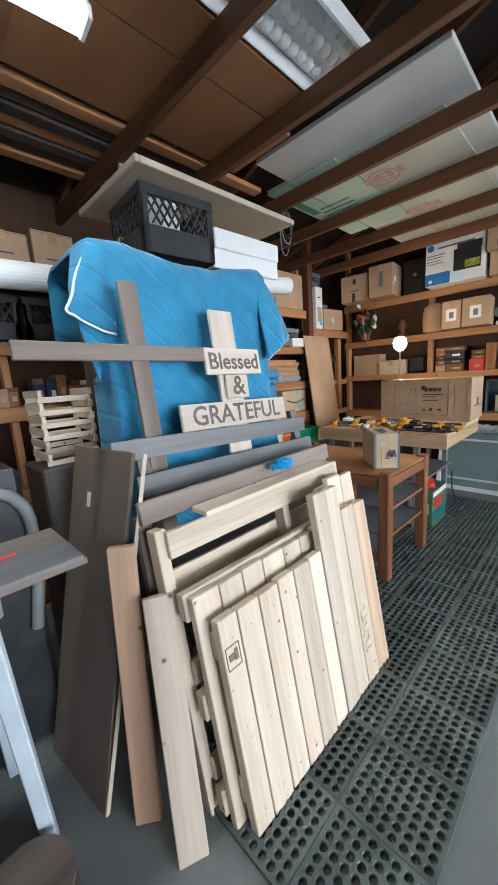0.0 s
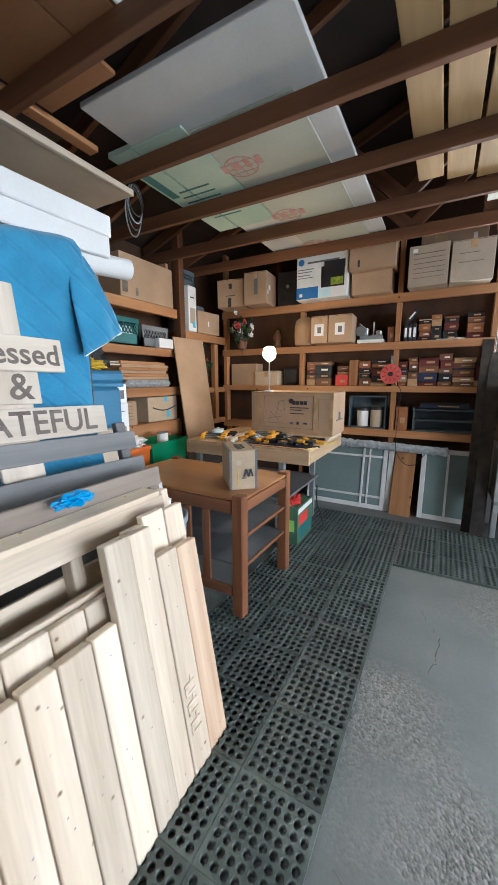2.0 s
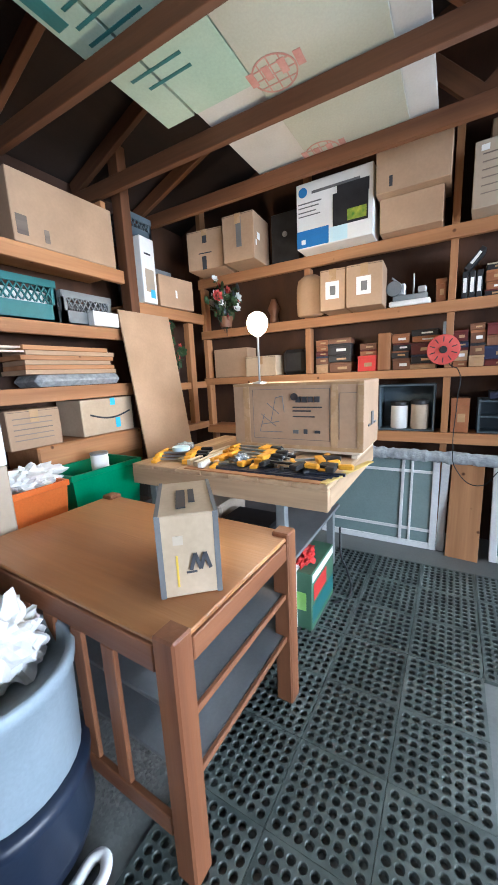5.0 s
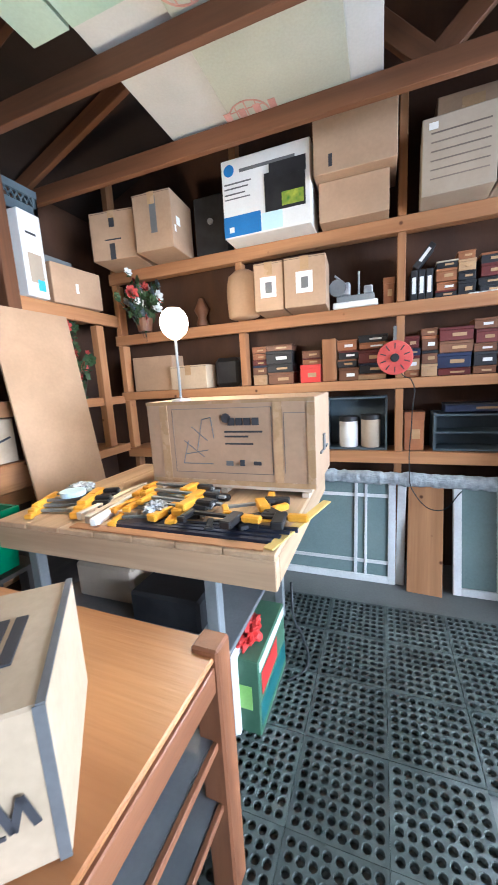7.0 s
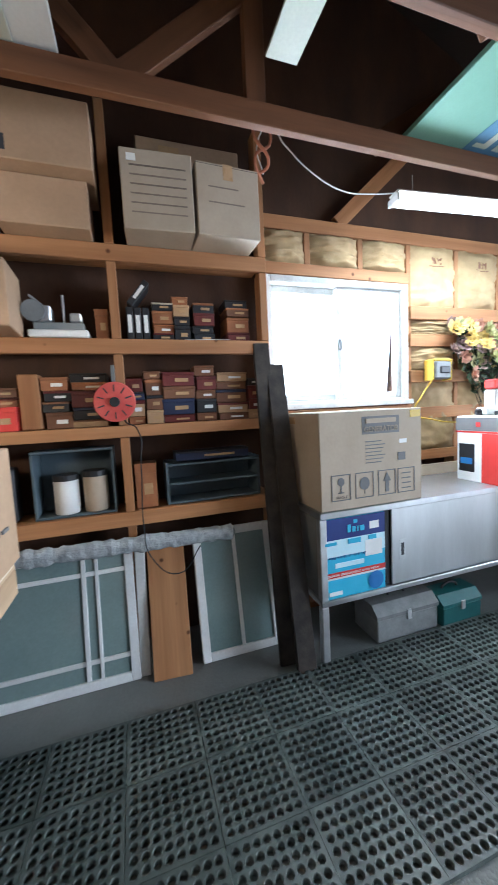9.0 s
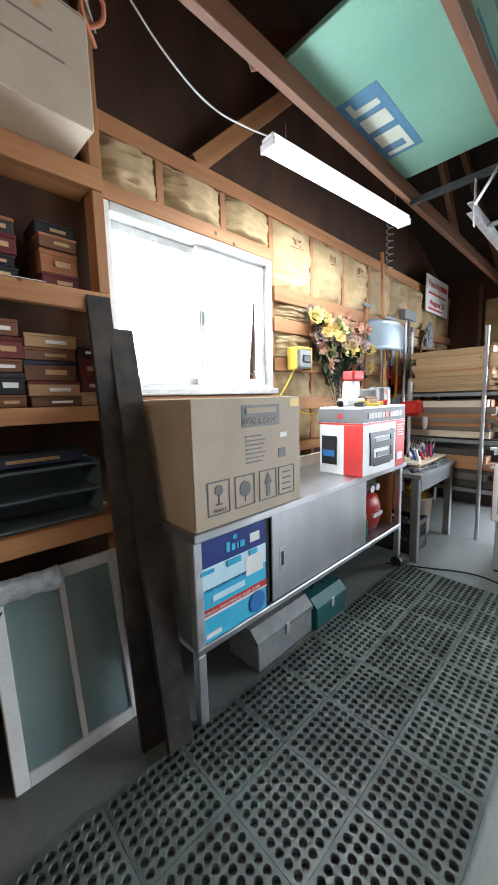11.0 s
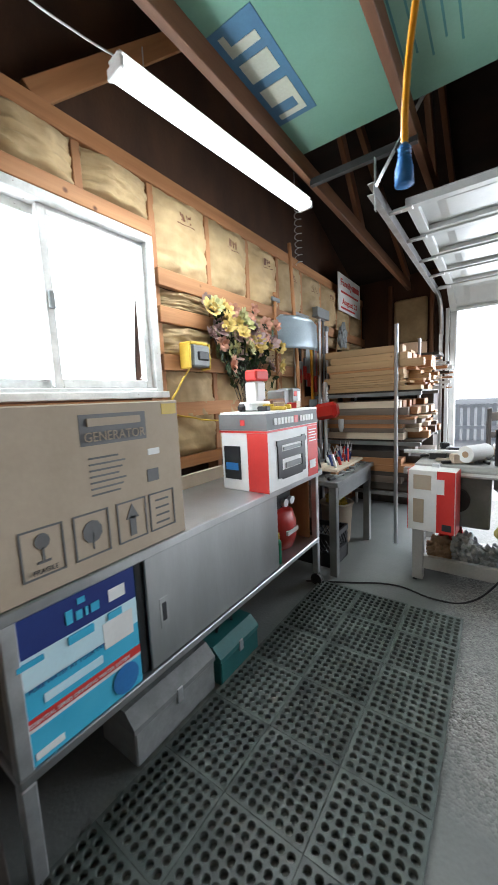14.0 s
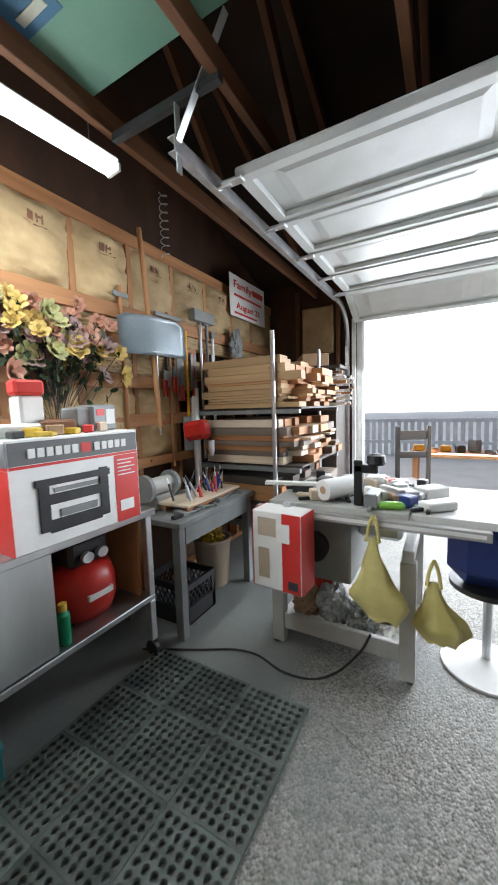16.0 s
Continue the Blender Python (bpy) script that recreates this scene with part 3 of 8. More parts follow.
CHAR = surf("burnt_brown_lettering", (0.10, 0.08, 0.065), (0.16, 0.13, 0.11), 0.7, 20, bump=0.1)
text_mesh("letters", "Blessed", 0.105, CHAR, blessed, pose(0.175, 0.056, 0.0008), bold=0.0015)
text_mesh("letters", "&", 0.125, CHAR, middle, pose(0.075, 0.056, 0.0008), bold=0.0015)
text_mesh("letters", "GRATEFUL", 0.118, CHAR, grateful, pose(0.335, 0.056, 0.0008), bold=0.0015)


# ---- the blue blanket over a stack ----
def blanket():
    bm = bmesh.new()
    nx, rows = 56, []
    profile = [(1.315, 0.72), (1.335, 0.86), (1.35, 1.0), (1.365, 1.15), (1.375, 1.3), (1.385, 1.45), (1.39, 1.6), (1.395, 1.75), (1.40, 1.85), (1.415, 1.91), (1.45, 1.945), (1.52, 1.955), (1.62, 1.955), (1.75, 1.95), (1.88, 1.95), (1.93, 1.92), (1.94, 1.8), (1.945, 1.6)]
    for y, z in profile:
        row = []
        for k in range(nx + 1):
            u = -0.20 + 1.42 * k / nx
            over = max(0.0, -u, u - 1.0)
            x = 0.50 + 0.93 * min(max(u, 0), 1)
            side = -1 if u < 0 else 1
            fall = over * (1.0 if u < 0 else 0.35) * (1 - 0.85 * min(1, max(0, (y - 1.43) / 0.2)))
            hang = min(1.0, max(0.0, (z - 1.35) / 0.5))
            xx = x + side * fall * (0.42 * hang + 0.05)
            zz = z - fall * (0.95 if z > 1.5 else 0.15)
            if z <= 1.5:
                xx = x + side * fall * 0.08
                yy = y + over * 0.9
            else:
                yy = y + over * 0.12 * (1 - hang)
            w = noise.noise(Vector((xx * 5, zz * 4, y * 3)))
            w2 = noise.noise(Vector((xx * 13 + 5, zz * 9, y * 8)))
            f = 0.030 * w + 0.010 * w2
            row.append(bm.verts.new((xx + 0.4 * f, yy - f, zz + (f if z > 1.9 else 0.2 * f) + 0.012 * (u - 0.5))))
        rows.append(row)
    for a, b in zip(rows, rows[1:]):
        for k in range(nx):
            bm.faces.new((a[k], a[k + 1], b[k + 1], b[k]))
    bmesh.ops.subdivide_edges(bm, edges=bm.edges, cuts=1, use_grid_fill=True, smooth=0.6)
    return bm


def quilting(m):
    """Stitched diagonal lines pressed into the cloth."""
    n, l = m.node_tree.nodes, m.node_tree.links
    p = n["Principled BSDF"]
    tc, mp, wave = n.new("ShaderNodeTexCoord"), n.new("ShaderNodeMapping"), n.new("ShaderNodeTexWave")
    mp.inputs["Rotation"].default_value = (0, radians(48), 0)
    wave.inputs["Scale"].default_value, wave.inputs["Distortion"].default_value = 3.2, 0.5
    l.new(tc.outputs["Object"], mp.inputs[0]), l.new(mp.outputs[0], wave.inputs["Vector"])
    edge = n.new("ShaderNodeMapRange")
    edge.inputs["From Min"].default_value, edge.inputs["From Max"].default_value = 0.0, 0.10
    l.new(wave.outputs["Fac"], edge.inputs["Value"])
    b = n.new("ShaderNodeBump")
    b.inputs["Strength"].default_value, b.inputs["Distance"].default_value = 0.45, 0.008
    l.new(edge.outputs[0], b.inputs["Height"])
    l.new(p.inputs["Normal"].links[0].from_socket, b.inputs["Normal"]), l.new(b.outputs[0], p.inputs["Normal"])


quilting(QUILT)
cover = thing("moving_blanket", pose(0, 0, 0), "bright blue quilted moving blanket with pale hem draped over a stack", "blanket")
cloth = part("cloth", blanket(), QUILT, cover, smooth=True)
thick = cloth.modifiers.new("thickness", "SOLIDIFY")
thick.thickness = 0.007


def flap(corners, sag, seed):
    """A free corner of cloth between four points, bulging and wrinkled."""
    bm = bmesh.new()
    n = 14
    a, b, c, d = (Vector(q) for q in corners)
    rows = []
    for i in range(n + 1):
        v = i / n
        row = []
        for j in range(n + 1):
            u = j / n
            q = a.lerp(b, u).lerp(d.lerp(c, u), v)
            w = noise.noise(Vector((u * 2.5 + seed, v * 3.0, 0))) * 0.022 + 0.012 * math.sin(5 * u + 4 * v + seed)
            row.append(bm.verts.new(q + Vector((0.3 * w, -sag * math.sin(math.pi * u) * math.sin(math.pi * v) - w * u, 0.2 * w))))
        rows.append(row)
    for p, q in zip(rows, rows[1:]):
        for j in range(n):
            bm.faces.new((p[j], p[j + 1], q[j + 1], q[j]))
    return bm, [tuple(row[-1].co) for row in rows[::2]] + [tuple(v.co) for v in rows[-1][-3::-3]]


for corners, seed in ((((1.36, 1.42, 1.945), (1.47, 1.43, 1.90), (1.605, 1.375, 1.60), (1.365, 1.335, 1.475)), 2), (((0.56, 1.42, 1.93), (0.48, 1.44, 1.88), (0.365, 1.40, 1.655), (0.53, 1.365, 1.58)), 5)):
    bm, edge_line = flap(corners, 0.03, seed)
    corner = part("loose_corner", bm, QUILT, cover, smooth=True)
    thick = corner.modifiers.new("thickness", "SOLIDIFY")
    thick.thickness = 0.007
    tube("hem", edge_line, 0.005, PAPER, cover)
stack = thing("storage_cabinet", pose(1.02, 1.66, 0), "plain wooden cabinet hidden under the blue blanket", "cabinet")
part("body", boxes((-0.44, 0.46, -0.22, 0.22, 0.0, 1.885), bev=0.01), DARKWOOD["z"], stack)


def crate(name, m, sx, sy, sz, material, label, group="milk crates", fill=None):
    """An open plastic crate with lattice sides."""
    t = thing(name, m, label, "crate", group)
    part("base", boxes((-sx / 2, sx / 2, -sy / 2, sy / 2, 0, 0.012)), material, t)
    for side, (ln, ry) in enumerate(((sx, 0), (sy, 90), (sx, 180), (sy, 270))):
        bm = boxes((-ln / 2, ln / 2, 0, 0.012, 0, sz * 0.42), (-ln / 2, ln / 2, -0.004, 0.016, sz - 0.04, sz), (-ln / 2, -ln / 2 + 0.03, 0, 0.012, 0, sz), (ln / 2 - 0.03, ln / 2, 0, 0.012, 0, sz))
        count = max(4, int(ln / 0.045))
        for k in range(count):
            for s in (-1, 1):
                x = -ln / 2 + 0.03 + (k + 0.5) * (ln - 0.06) / count
                box(bm, -0.0035, 0.0035, 0.001, 0.010, -sz * 0.27, sz * 0.27, m=pose(x, 0, sz * 0.68, 0, s * 32))
        off = (sy if side % 2 == 0 else sx) / 2
        part("side_wall", bm, material, t, m=pose(0, 0, 0, 0, 0, ry) @ pose(0, -off, 0))
    return t


top_crate = crate("milk_crate", pose(0.965, 1.635, 1.955, 0, 0, -4), 0.37, 0.34, 0.275, BLACK, "black plastic milk crate with lattice sides on the blanket")
ring = bmesh.new()
for k in range(24):
    a = 2 * math.pi * k / 24
    box(ring, -0.006, 0.006, -0.001, 0.001, -0.003, 0.003, m=pose(-0.183, 0.09 - 0.034 * math.cos(a), 0.10 + 0.034 * math.sin(a), 0, 0, 90) @ pose(0, 0, 0, 0, -math.degrees(a)))
for a in (0.5, 2.6, 4.7):
    box(ring, -0.004, 0.004, -0.001, 0.001, 0, 0.032, m=pose(-0.183, 0.09, 0.10, 0, 0, 90) @ pose(0, 0, 0, 0, math.degrees(a)))
part("round_emblem", ring, YELLOW, top_crate, "yellow round emblem")
solid("paper_bag", boxes((-0.07, 0.07, -0.05, 0.05, 0, 0.30), bev=0.01), PAPER, pose(1.0, 1.66, 1.978, 0, 0, 20), "white paper package standing in the crate", "package")
for k, (z, dx) in enumerate(((1.962, 0.0), (2.062, 0.015))):
    solid("foam_block", boxes((-0.25, 0.25, -0.16, 0.16, 0, 0.098), bev=0.006), FOAM, pose(1.43 + dx, 1.66, z, 0, 0, -2 + k), "white rigid foam block stacked on the blanket", "foam block", "foam blocks")
roll = bmesh.new()
rod(roll, (0.22, 1.99, 1.915), (1.40, 1.99, 1.955), 0.062, sides=24)
solid("foam_roll", roll, FOAM, pose(0, 0, 0), "white rolled foam sheet lying behind the blanket", "roll", smooth=False)

roll = bmesh.new()
rod(roll, (1.42, 1.60, 1.93), (1.82, 1.535, 1.953), 0.052, sides=24)
solid("foam_roll", roll, FOAM, pose(0, 0, 0), "white rolled foam sheet poking out under the foam blocks", "roll")

# ---- cartons and small boxes ----
def carton(name, m, sx, sy, sz, material, label, category="cardboard box", group="", decals=(), words=(), tape=True):
    """A carton standing on m, its front towards local -y, with tape and printed panels."""
    t = thing(name, m, label, category, group)
    part("body", boxes((-sx / 2, sx / 2, -sy / 2, sy / 2, 0, sz), bev=0.004), material, t)
    if tape:
        part("tape", boxes((-0.024, 0.024, -sy / 2 - 0.0012, sy / 2, sz, sz + 0.0012), (-0.024, 0.024, -sy / 2 - 0.0012, -sy / 2, sz - 0.07, sz + 0.0012)), TAPE, t)
        part("flap_seam", boxes((-sx / 2 + 0.004, sx / 2 - 0.004, -sy / 2 - 0.0006, -sy / 2, sz - 0.011, sz - 0.009)), DARKWOOD["x"], t)
    for k, (dname, side, u0, u1, v0, v1, mat) in enumerate(decals):
        d = 0.001 + 0.0003 * k
        if side == "front":
            bm = boxes((u0, u1, -sy / 2 - d, -sy / 2, v0, v1))
        elif side == "left":
            bm = boxes((-sx / 2 - d, -sx / 2, u0, u1, v0, v1))
        elif side == "right":
            bm = boxes((sx / 2, sx / 2 + d, u0, u1, v0, v1))
        else:
            bm = boxes((u0, u1, v0, v1, sz, sz + d))
        part(dname, bm, mat, t)
    for word, side, u, v, size, mat in words:
        where = pose(u, -sy / 2 - 0.0025 - 0.0003 * len(decals), v, 90) if side == "front" else pose(-sx / 2 - 0.0025 - 0.0003 * len(decals), u, v, 90, 0, -90)
        text_mesh("print", word, size, mat, t, where)
    return t


def keepsake(name, m, sx, sy, sz, body, lid, label, group="small boxes on the shelves"):
    """A small lidded box with a paper band."""
    t = thing(name, m, label, "box", group)
    part("body", boxes((-sx / 2, sx / 2, -sy / 2, sy / 2, 0, sz * 0.78), bev=0.002), body, t)
    part("lid", boxes((-sx / 2 - 0.002, sx / 2 + 0.002, -sy / 2 - 0.002, sy / 2 + 0.002, sz * 0.78, sz), bev=0.002), lid, t)
    part("paper_label", boxes((-sx * 0.12, sx * 0.3, -sy / 2 - 0.0035, -sy / 2 - 0.0005, sz * 0.3, sz * 0.55)), PAPER if random.random() < 0.25 else TAPE, t)
    return t


SMALL = [surf("box_" + n, a, b, 0.5, 8, bump=0.05) for n, a, b in (
    ("maroon", (0.09, 0.015, 0.015), (0.13, 0.025, 0.02)), ("black", (0.012, 0.012, 0.014), (0.025, 0.025, 0.028)), ("cedar", (0.24, 0.09, 0.035), (0.34, 0.14, 0.06)),
    ("tan", (0.36, 0.22, 0.11), (0.44, 0.28, 0.15)), ("brown", (0.14, 0.06, 0.03), (0.2, 0.09, 0.045)), ("dark_blue", (0.015, 0.02, 0.05), (0.025, 0.035, 0.08)), ("cream", (0.5, 0.42, 0.3), (0.58, 0.5, 0.38)))]


def fill_bay(y_from, y_to, z, top, front=4.27, seed=1):
    """Stacks of small boxes along an east shelf, from y_from southward to y_to."""
    rnd = random.Random(seed)
    y = y_from
    while y - 0.07 > y_to:
        w = min(rnd.uniform(0.09, 0.19), y - y_to)
        zz = z
        while True:
            h = rnd.uniform(0.035, 0.085)
            if zz + h > top - rnd.uniform(0.0, 0.035):
                break
            d = rnd.uniform(0.12, 0.165)
            body = rnd.choice(SMALL[:6] + [SMALL[0], SMALL[1], SMALL[1], SMALL[4], SMALL[2]])
            keepsake("cigar_box", pose(front + rnd.uniform(0, 0.02) + d / 2, y - w / 2 + rnd.uniform(-0.006, 0.006), zz, 0, 0, -90 + rnd.uniform(-2.5, 2.5)), w - 0.008, d, h, body, body if rnd.random() < 0.6 else rnd.choice(SMALL), "small " + body.name[4:].replace("_", " ") + " wooden or card box stacked on the shelf")
            zz += h + 0.002
        y -= w


# ---- east shelves built into the wall ----
FACE = 4.22
east_shelf = thing("wall_shelving", pose(FACE, 1.05, 0), "rough fir wall shelving with deep boards and upright posts", "shelves", "wall shelves")


def east_part(name, x0, x1, y0, y1, z0, z1, axis):
    return part(name, boxes((x0 - FACE, x1 - FACE, y0 - 1.05, y1 - 1.05, z0, z1), bev=0.003), SHELFWOOD[axis], east_shelf)


for z0, z1 in ((2.11, 2.19), (1.662, 1.735), (1.24, 1.30), (0.775, 0.85)):
    east_part("front_board", FACE, FACE + 0.038, -0.37, 2.50, z0, z1, "y")
    east_part("shelf_board", FACE + 0.04, EAST - 0.002, -0.37, 2.50, z1 - 0.022, z1 - 0.003, "y")
for y in (2.46, 1.44, 0.445, -0.35):
    for a, b in ((2.192, 2.85), (1.737, 2.108), (1.302, 1.66), (0.852, 1.238)):
        east_part("post", FACE + 0.004, FACE + 0.085, y - 0.022, y + 0.022, a, b, "z")
for y in (2.46, 1.44, 0.445, -0.35):
    east_part("post", FACE + 0.05, FACE + 0.12, y - 0.022, y + 0.022, 0.0, 0.773, "z")

E_ = -90  # turns a front towards the west
# top shelf
carton("cardboard_box", pose(4.13, 2.25, 2.192, 0, 0, E_ + 8), 0.33, 0.28, 0.30, CARD, "brown parcel box with a dark arrow mark on the top shelf", group="boxes on the top shelf",
       decals=(("arrow_mark", "front", -0.06, 0.06, 0.12, 0.128, INK), ("parcel_tape", "front", -0.03, 0.01, 0.0, 0.1, INK), ("parcel_tape", "front", -0.02, 0.02, 0.2, 0.255, INK)))
carton("cardboard_box", pose(4.13, 1.915, 2.192, 0, 0, E_ + 4), 0.27, 0.30, 0.335, CARD, "brown parcel box with a dark tape band and labels", group="boxes on the top shelf",
       decals=(("parcel_tape", "front", -0.015, 0.03, 0.1, 0.31, GREYINK), ("paper_label", "right", -0.09, -0.04, 0.15, 0.2, PAPER), ("paper_label", "right", -0.12, -0.1, 0.1, 0.14, PAPER)))
amp = thing("black_cabinet", pose(4.33, 1.62, 2.192, 0, 0, E_), "black audio cabinet with a round knob in the dark", "cabinet")
part("body", boxes((-0.12, 0.12, -0.1, 0.1, 0, 0.36), bev=0.008), BLACK, amp)
part("knob", lathe(((0.02, 0), (0.018, 0.012)), 14, pose(0.0, -0.1, 0.2, 90)), GREYMETAL, amp)
printer_box = carton("printer_box", pose(4.18, 1.185, 2.192, 0, 0, E_), 0.53, 0.24, 0.425, PAPER, "white printed carton showing a black printer", group="boxes on the top shelf", tape=False, decals=(
    ("blue_band", "front", -0.265, -0.03, 0.008, 0.12, BLUE), ("pale_band", "front", -0.03, 0.1, 0.008, 0.10, PALEAQUA), ("printed_line", "front", -0.25, -0.08, 0.29, 0.298, GREYINK), ("printed_line", "front", -0.25, -0.10, 0.265, 0.272, GREYINK),
    ("printed_line", "front", -0.25, -0.12, 0.235, 0.242, GREYINK), ("printed_line", "front", -0.25, -0.09, 0.21, 0.216, GREYINK), ("title_line", "front", -0.15, 0.18, 0.345, 0.362, GREYINK), ("small_panel", "front", -0.23, -0.2, 0.03, 0.06, PAPER)))
pic = bmesh.new()
box(pic, 0.0, 0.235, -0.1248, -0.12, 0.10, 0.30, bev=0.0)
box(pic, 0.03, 0.24, -0.1252, -0.12, 0.27, 0.345)
part("printer_picture", pic, BLACK, printer_box)
part("picture_sheet", boxes((0.10, 0.225, -0.1262, -0.12, 0.115, 0.185)), surf("green_photo", (0.07, 0.2, 0.03), (0.4, 0.42, 0.05), 0.4, 25, bump=0), printer_box)
part("round_emblem", lathe(((0.032, 0), (0.032, 0.002)), 24, pose(-0.215, -0.122, 0.365, 90)), BLUE, printer_box)
carton("cardboard_box", pose(4.24, 0.70, 2.192, 0, 0, E_), 0.37, 0.26, 0.205, CARD, "plain brown carton under a wider one", group="boxes on the top shelf", tape=False)
carton("cardboard_box", pose(4.19, 0.69, 2.3985, 0, 0, E_), 0.42, 0.32, 0.27, CARD, "wide brown carton stacked on another", group="boxes on the top shelf", decals=(("care_mark", "front", -0.13, -0.11, 0.03, 0.09, INK),), tape=False)
stripes = tuple(("printed_line", "front", -0.12, 0.13, z, z + 0.006, WEATHERED["x"]) for z in (0.07, 0.11, 0.15, 0.19, 0.23, 0.27))
carton("cardboard_box", pose(4.18, 0.203, 2.192, 0, 0, E_ - 3), 0.32, 0.26, 0.345, CARD_GREY, "tan carton with printed lines and a small label", group="boxes on the top shelf", decals=stripes + (("paper_label", "front", -0.13, -0.09, 0.29, 0.32, PAPER),), tape=False)
carton("cardboard_box", pose(4.175, -0.12, 2.192, 0, 0, E_ + 2), 0.315, 0.26, 0.33, CARD_GREY, "tan carton with faint print on the top shelf", group="boxes on the top shelf", decals=(("printed_line", "front", -0.1, 0.05, 0.22, 0.226, WEATHERED["x"]), ("printed_line", "front", -0.1, 0.08, 0.15, 0.156, WEATHERED["x"])))
carton("cardboard_box", pose(4.30, 0.03, 2.5385, 0, 0, E_), 0.52, 0.2, 0.16, CARD, "low brown carton lying on two others", group="boxes on the top shelf", decals=(("tape_patch", "front", -0.15, -0.05, 0.02, 0.13, TAPE), ("paper_label", "front", 0.15, 0.18, 0.03, 0.08, PAPER)), tape=False)

# second shelf
solid("paper_sack", lathe(((0.085, 0), (0.10, 0.01), (0.105, 0.1), (0.103, 0.2), (0.09, 0.26), (0.05, 0.29)), 16), CARD, pose(4.15, 1.385, 1.737) @ Matrix.Diagonal((0.75, 1.05, 1, 1)), "rounded brown paper sack on the second shelf", "sack", smooth=True)
for y, w in ((1.178, 0.175), (0.965, 0.235)):
    carton("shipping_box", pose(4.13, y, 1.737, 0, 0, E_ + 3), w, 0.25, 0.27, CARD, "brown shipping box with a white label on its front", group="labelled shipping boxes",
           decals=(("paper_label", "front", -0.05, 0.045, 0.075, 0.19, PAPER), ("bar_code", "front", -0.02, 0.02, 0.1, 0.16, GREYINK)))


def machine():
    t = thing("bench_machine", pose(4.27, 0.70, 1.737, 0, 0, E_), "old grey metal bench machine with levers and a pale base", "machine")
    part("base", boxes((-0.13, 0.13, -0.06, 0.08, 0, 0.035), bev=0.006), WHITE, t)
    part("bed", boxes((-0.11, 0.11, -0.03, 0.04, 0.036, 0.075), bev=0.004), GREYMETAL, t)
    part("head", boxes((-0.09, -0.03, -0.04, 0.04, 0.076, 0.15), bev=0.006), STEEL, t)
    part("tailstock", boxes((0.05, 0.1, -0.035, 0.035, 0.076, 0.12), bev=0.006), STEEL, t)
    bm = bmesh.new()
    rod(bm, (-0.1, -0.045, 0.12), (-0.1, -0.06, 0.12), 0.05, sides=20)
    part("hand_wheel", bm, GREYMETAL, t)
    bm = bmesh.new()
    rod(bm, (0.02, 0, 0.076), (0.02, 0, 0.21), 0.006)
    part("lever", bm, STEEL, t)
    bm = bmesh.new()
    rod(bm, (-0.06, 0, 0.15), (-0.12, -0.02, 0.2), 0.006)
    part("lever", bm, STEEL, t)


machine()
keepsake("book_box", pose(4.33, 0.51, 1.737, 0, 0, E_), 0.06, 0.14, 0.15, SMALL[2], SMALL[2], "reddish wooden box standing on end")
for k, y in enumerate((0.375, 0.335, 0.295)):
    b = thing("binder", pose(4.33, y, 1.737, 0, 0, E_), "black binder with a white spine label", "binder", "binders on the shelf")
    part("cover", boxes((-0.017, 0.017, -0.06, 0.1, 0, 0.17), bev=0.003), BLACK, b)
    part("spine_label", boxes((-0.010, 0.010, -0.0615, -0.06, 0.04, 0.13)), PAPER, b)
b = thing("binder", pose(4.30, 0.36, 1.93, 0, 38, E_), "black binder lying slanted on the others", "binder", "binders on the shelf")
part("cover", boxes((-0.017, 0.017, -0.05, 0.09, -0.02, 0.13), bev=0.003), BLACK, b)
part("spine_label", boxes((-0.008, 0.008, -0.0515, -0.05, 0.02, 0.1)), PAPER, b)
fill_bay(0.265, 0.06, 1.737, 2.03, seed=4)
fill_bay(0.05, -0.13, 1.737, 2.0, seed=7)
fill_bay(-0.14, -0.32, 1.737, 2.03, seed=9)
solid("paper_sheet", boxes((-0.12, 0.12, -0.05, 0.03, -0.002, 0.0)), PAPER, pose(4.262, -0.02, 1.747, 14, 0, E_ - 4), "white paper sheet hanging over the shelf edge", "paper")

# third shelf
carton("cardboard_box", pose(4.34, 2.21, 1.302, 0, 0, E_), 0.36, 0.17, 0.26, CARD, "plain brown carton in the corner of the shelf", group="boxes on the third shelf", tape=False)
carton("cardboard_box", pose(4.30, 1.88, 1.302, 0, 0, E_), 0.30, 0.16, 0.17, CARD_PALE, "pale brown low carton on the third shelf", group="boxes on the third shelf")
solid("black_case", boxes((-0.10, 0.10, -0.07, 0.07, 0, 0.21), bev=0.03), BLACK, pose(4.36, 1.60, 1.302, 0, 0, E_), "black instrument case standing on the shelf", "case")
fill_bay(1.40, 1.06, 1.302, 1.60, seed=21)
keepsake("red_box", pose(4.32, 0.985, 1.302, 0, 0, E_), 0.13, 0.14, 0.115, SCARLET, SCARLET, "bright red card box on the third shelf")
fill_bay(1.05, 0.92, 1.42, 1.61, seed=22, front=4.30)
solid("wood_block", boxes((-0.045, 0.045, -0.06, 0.06, 0, 0.27), bev=0.006), SHELFWOOD["z"], pose(4.33, 0.865, 1.302, 0, 0, E_), "short upright block of rough timber", "wood block")
fill_bay(0.815, 0.47, 1.302, 1.60, seed=25)
fill_bay(0.42, -0.32, 1.302, 1.615, seed=31)


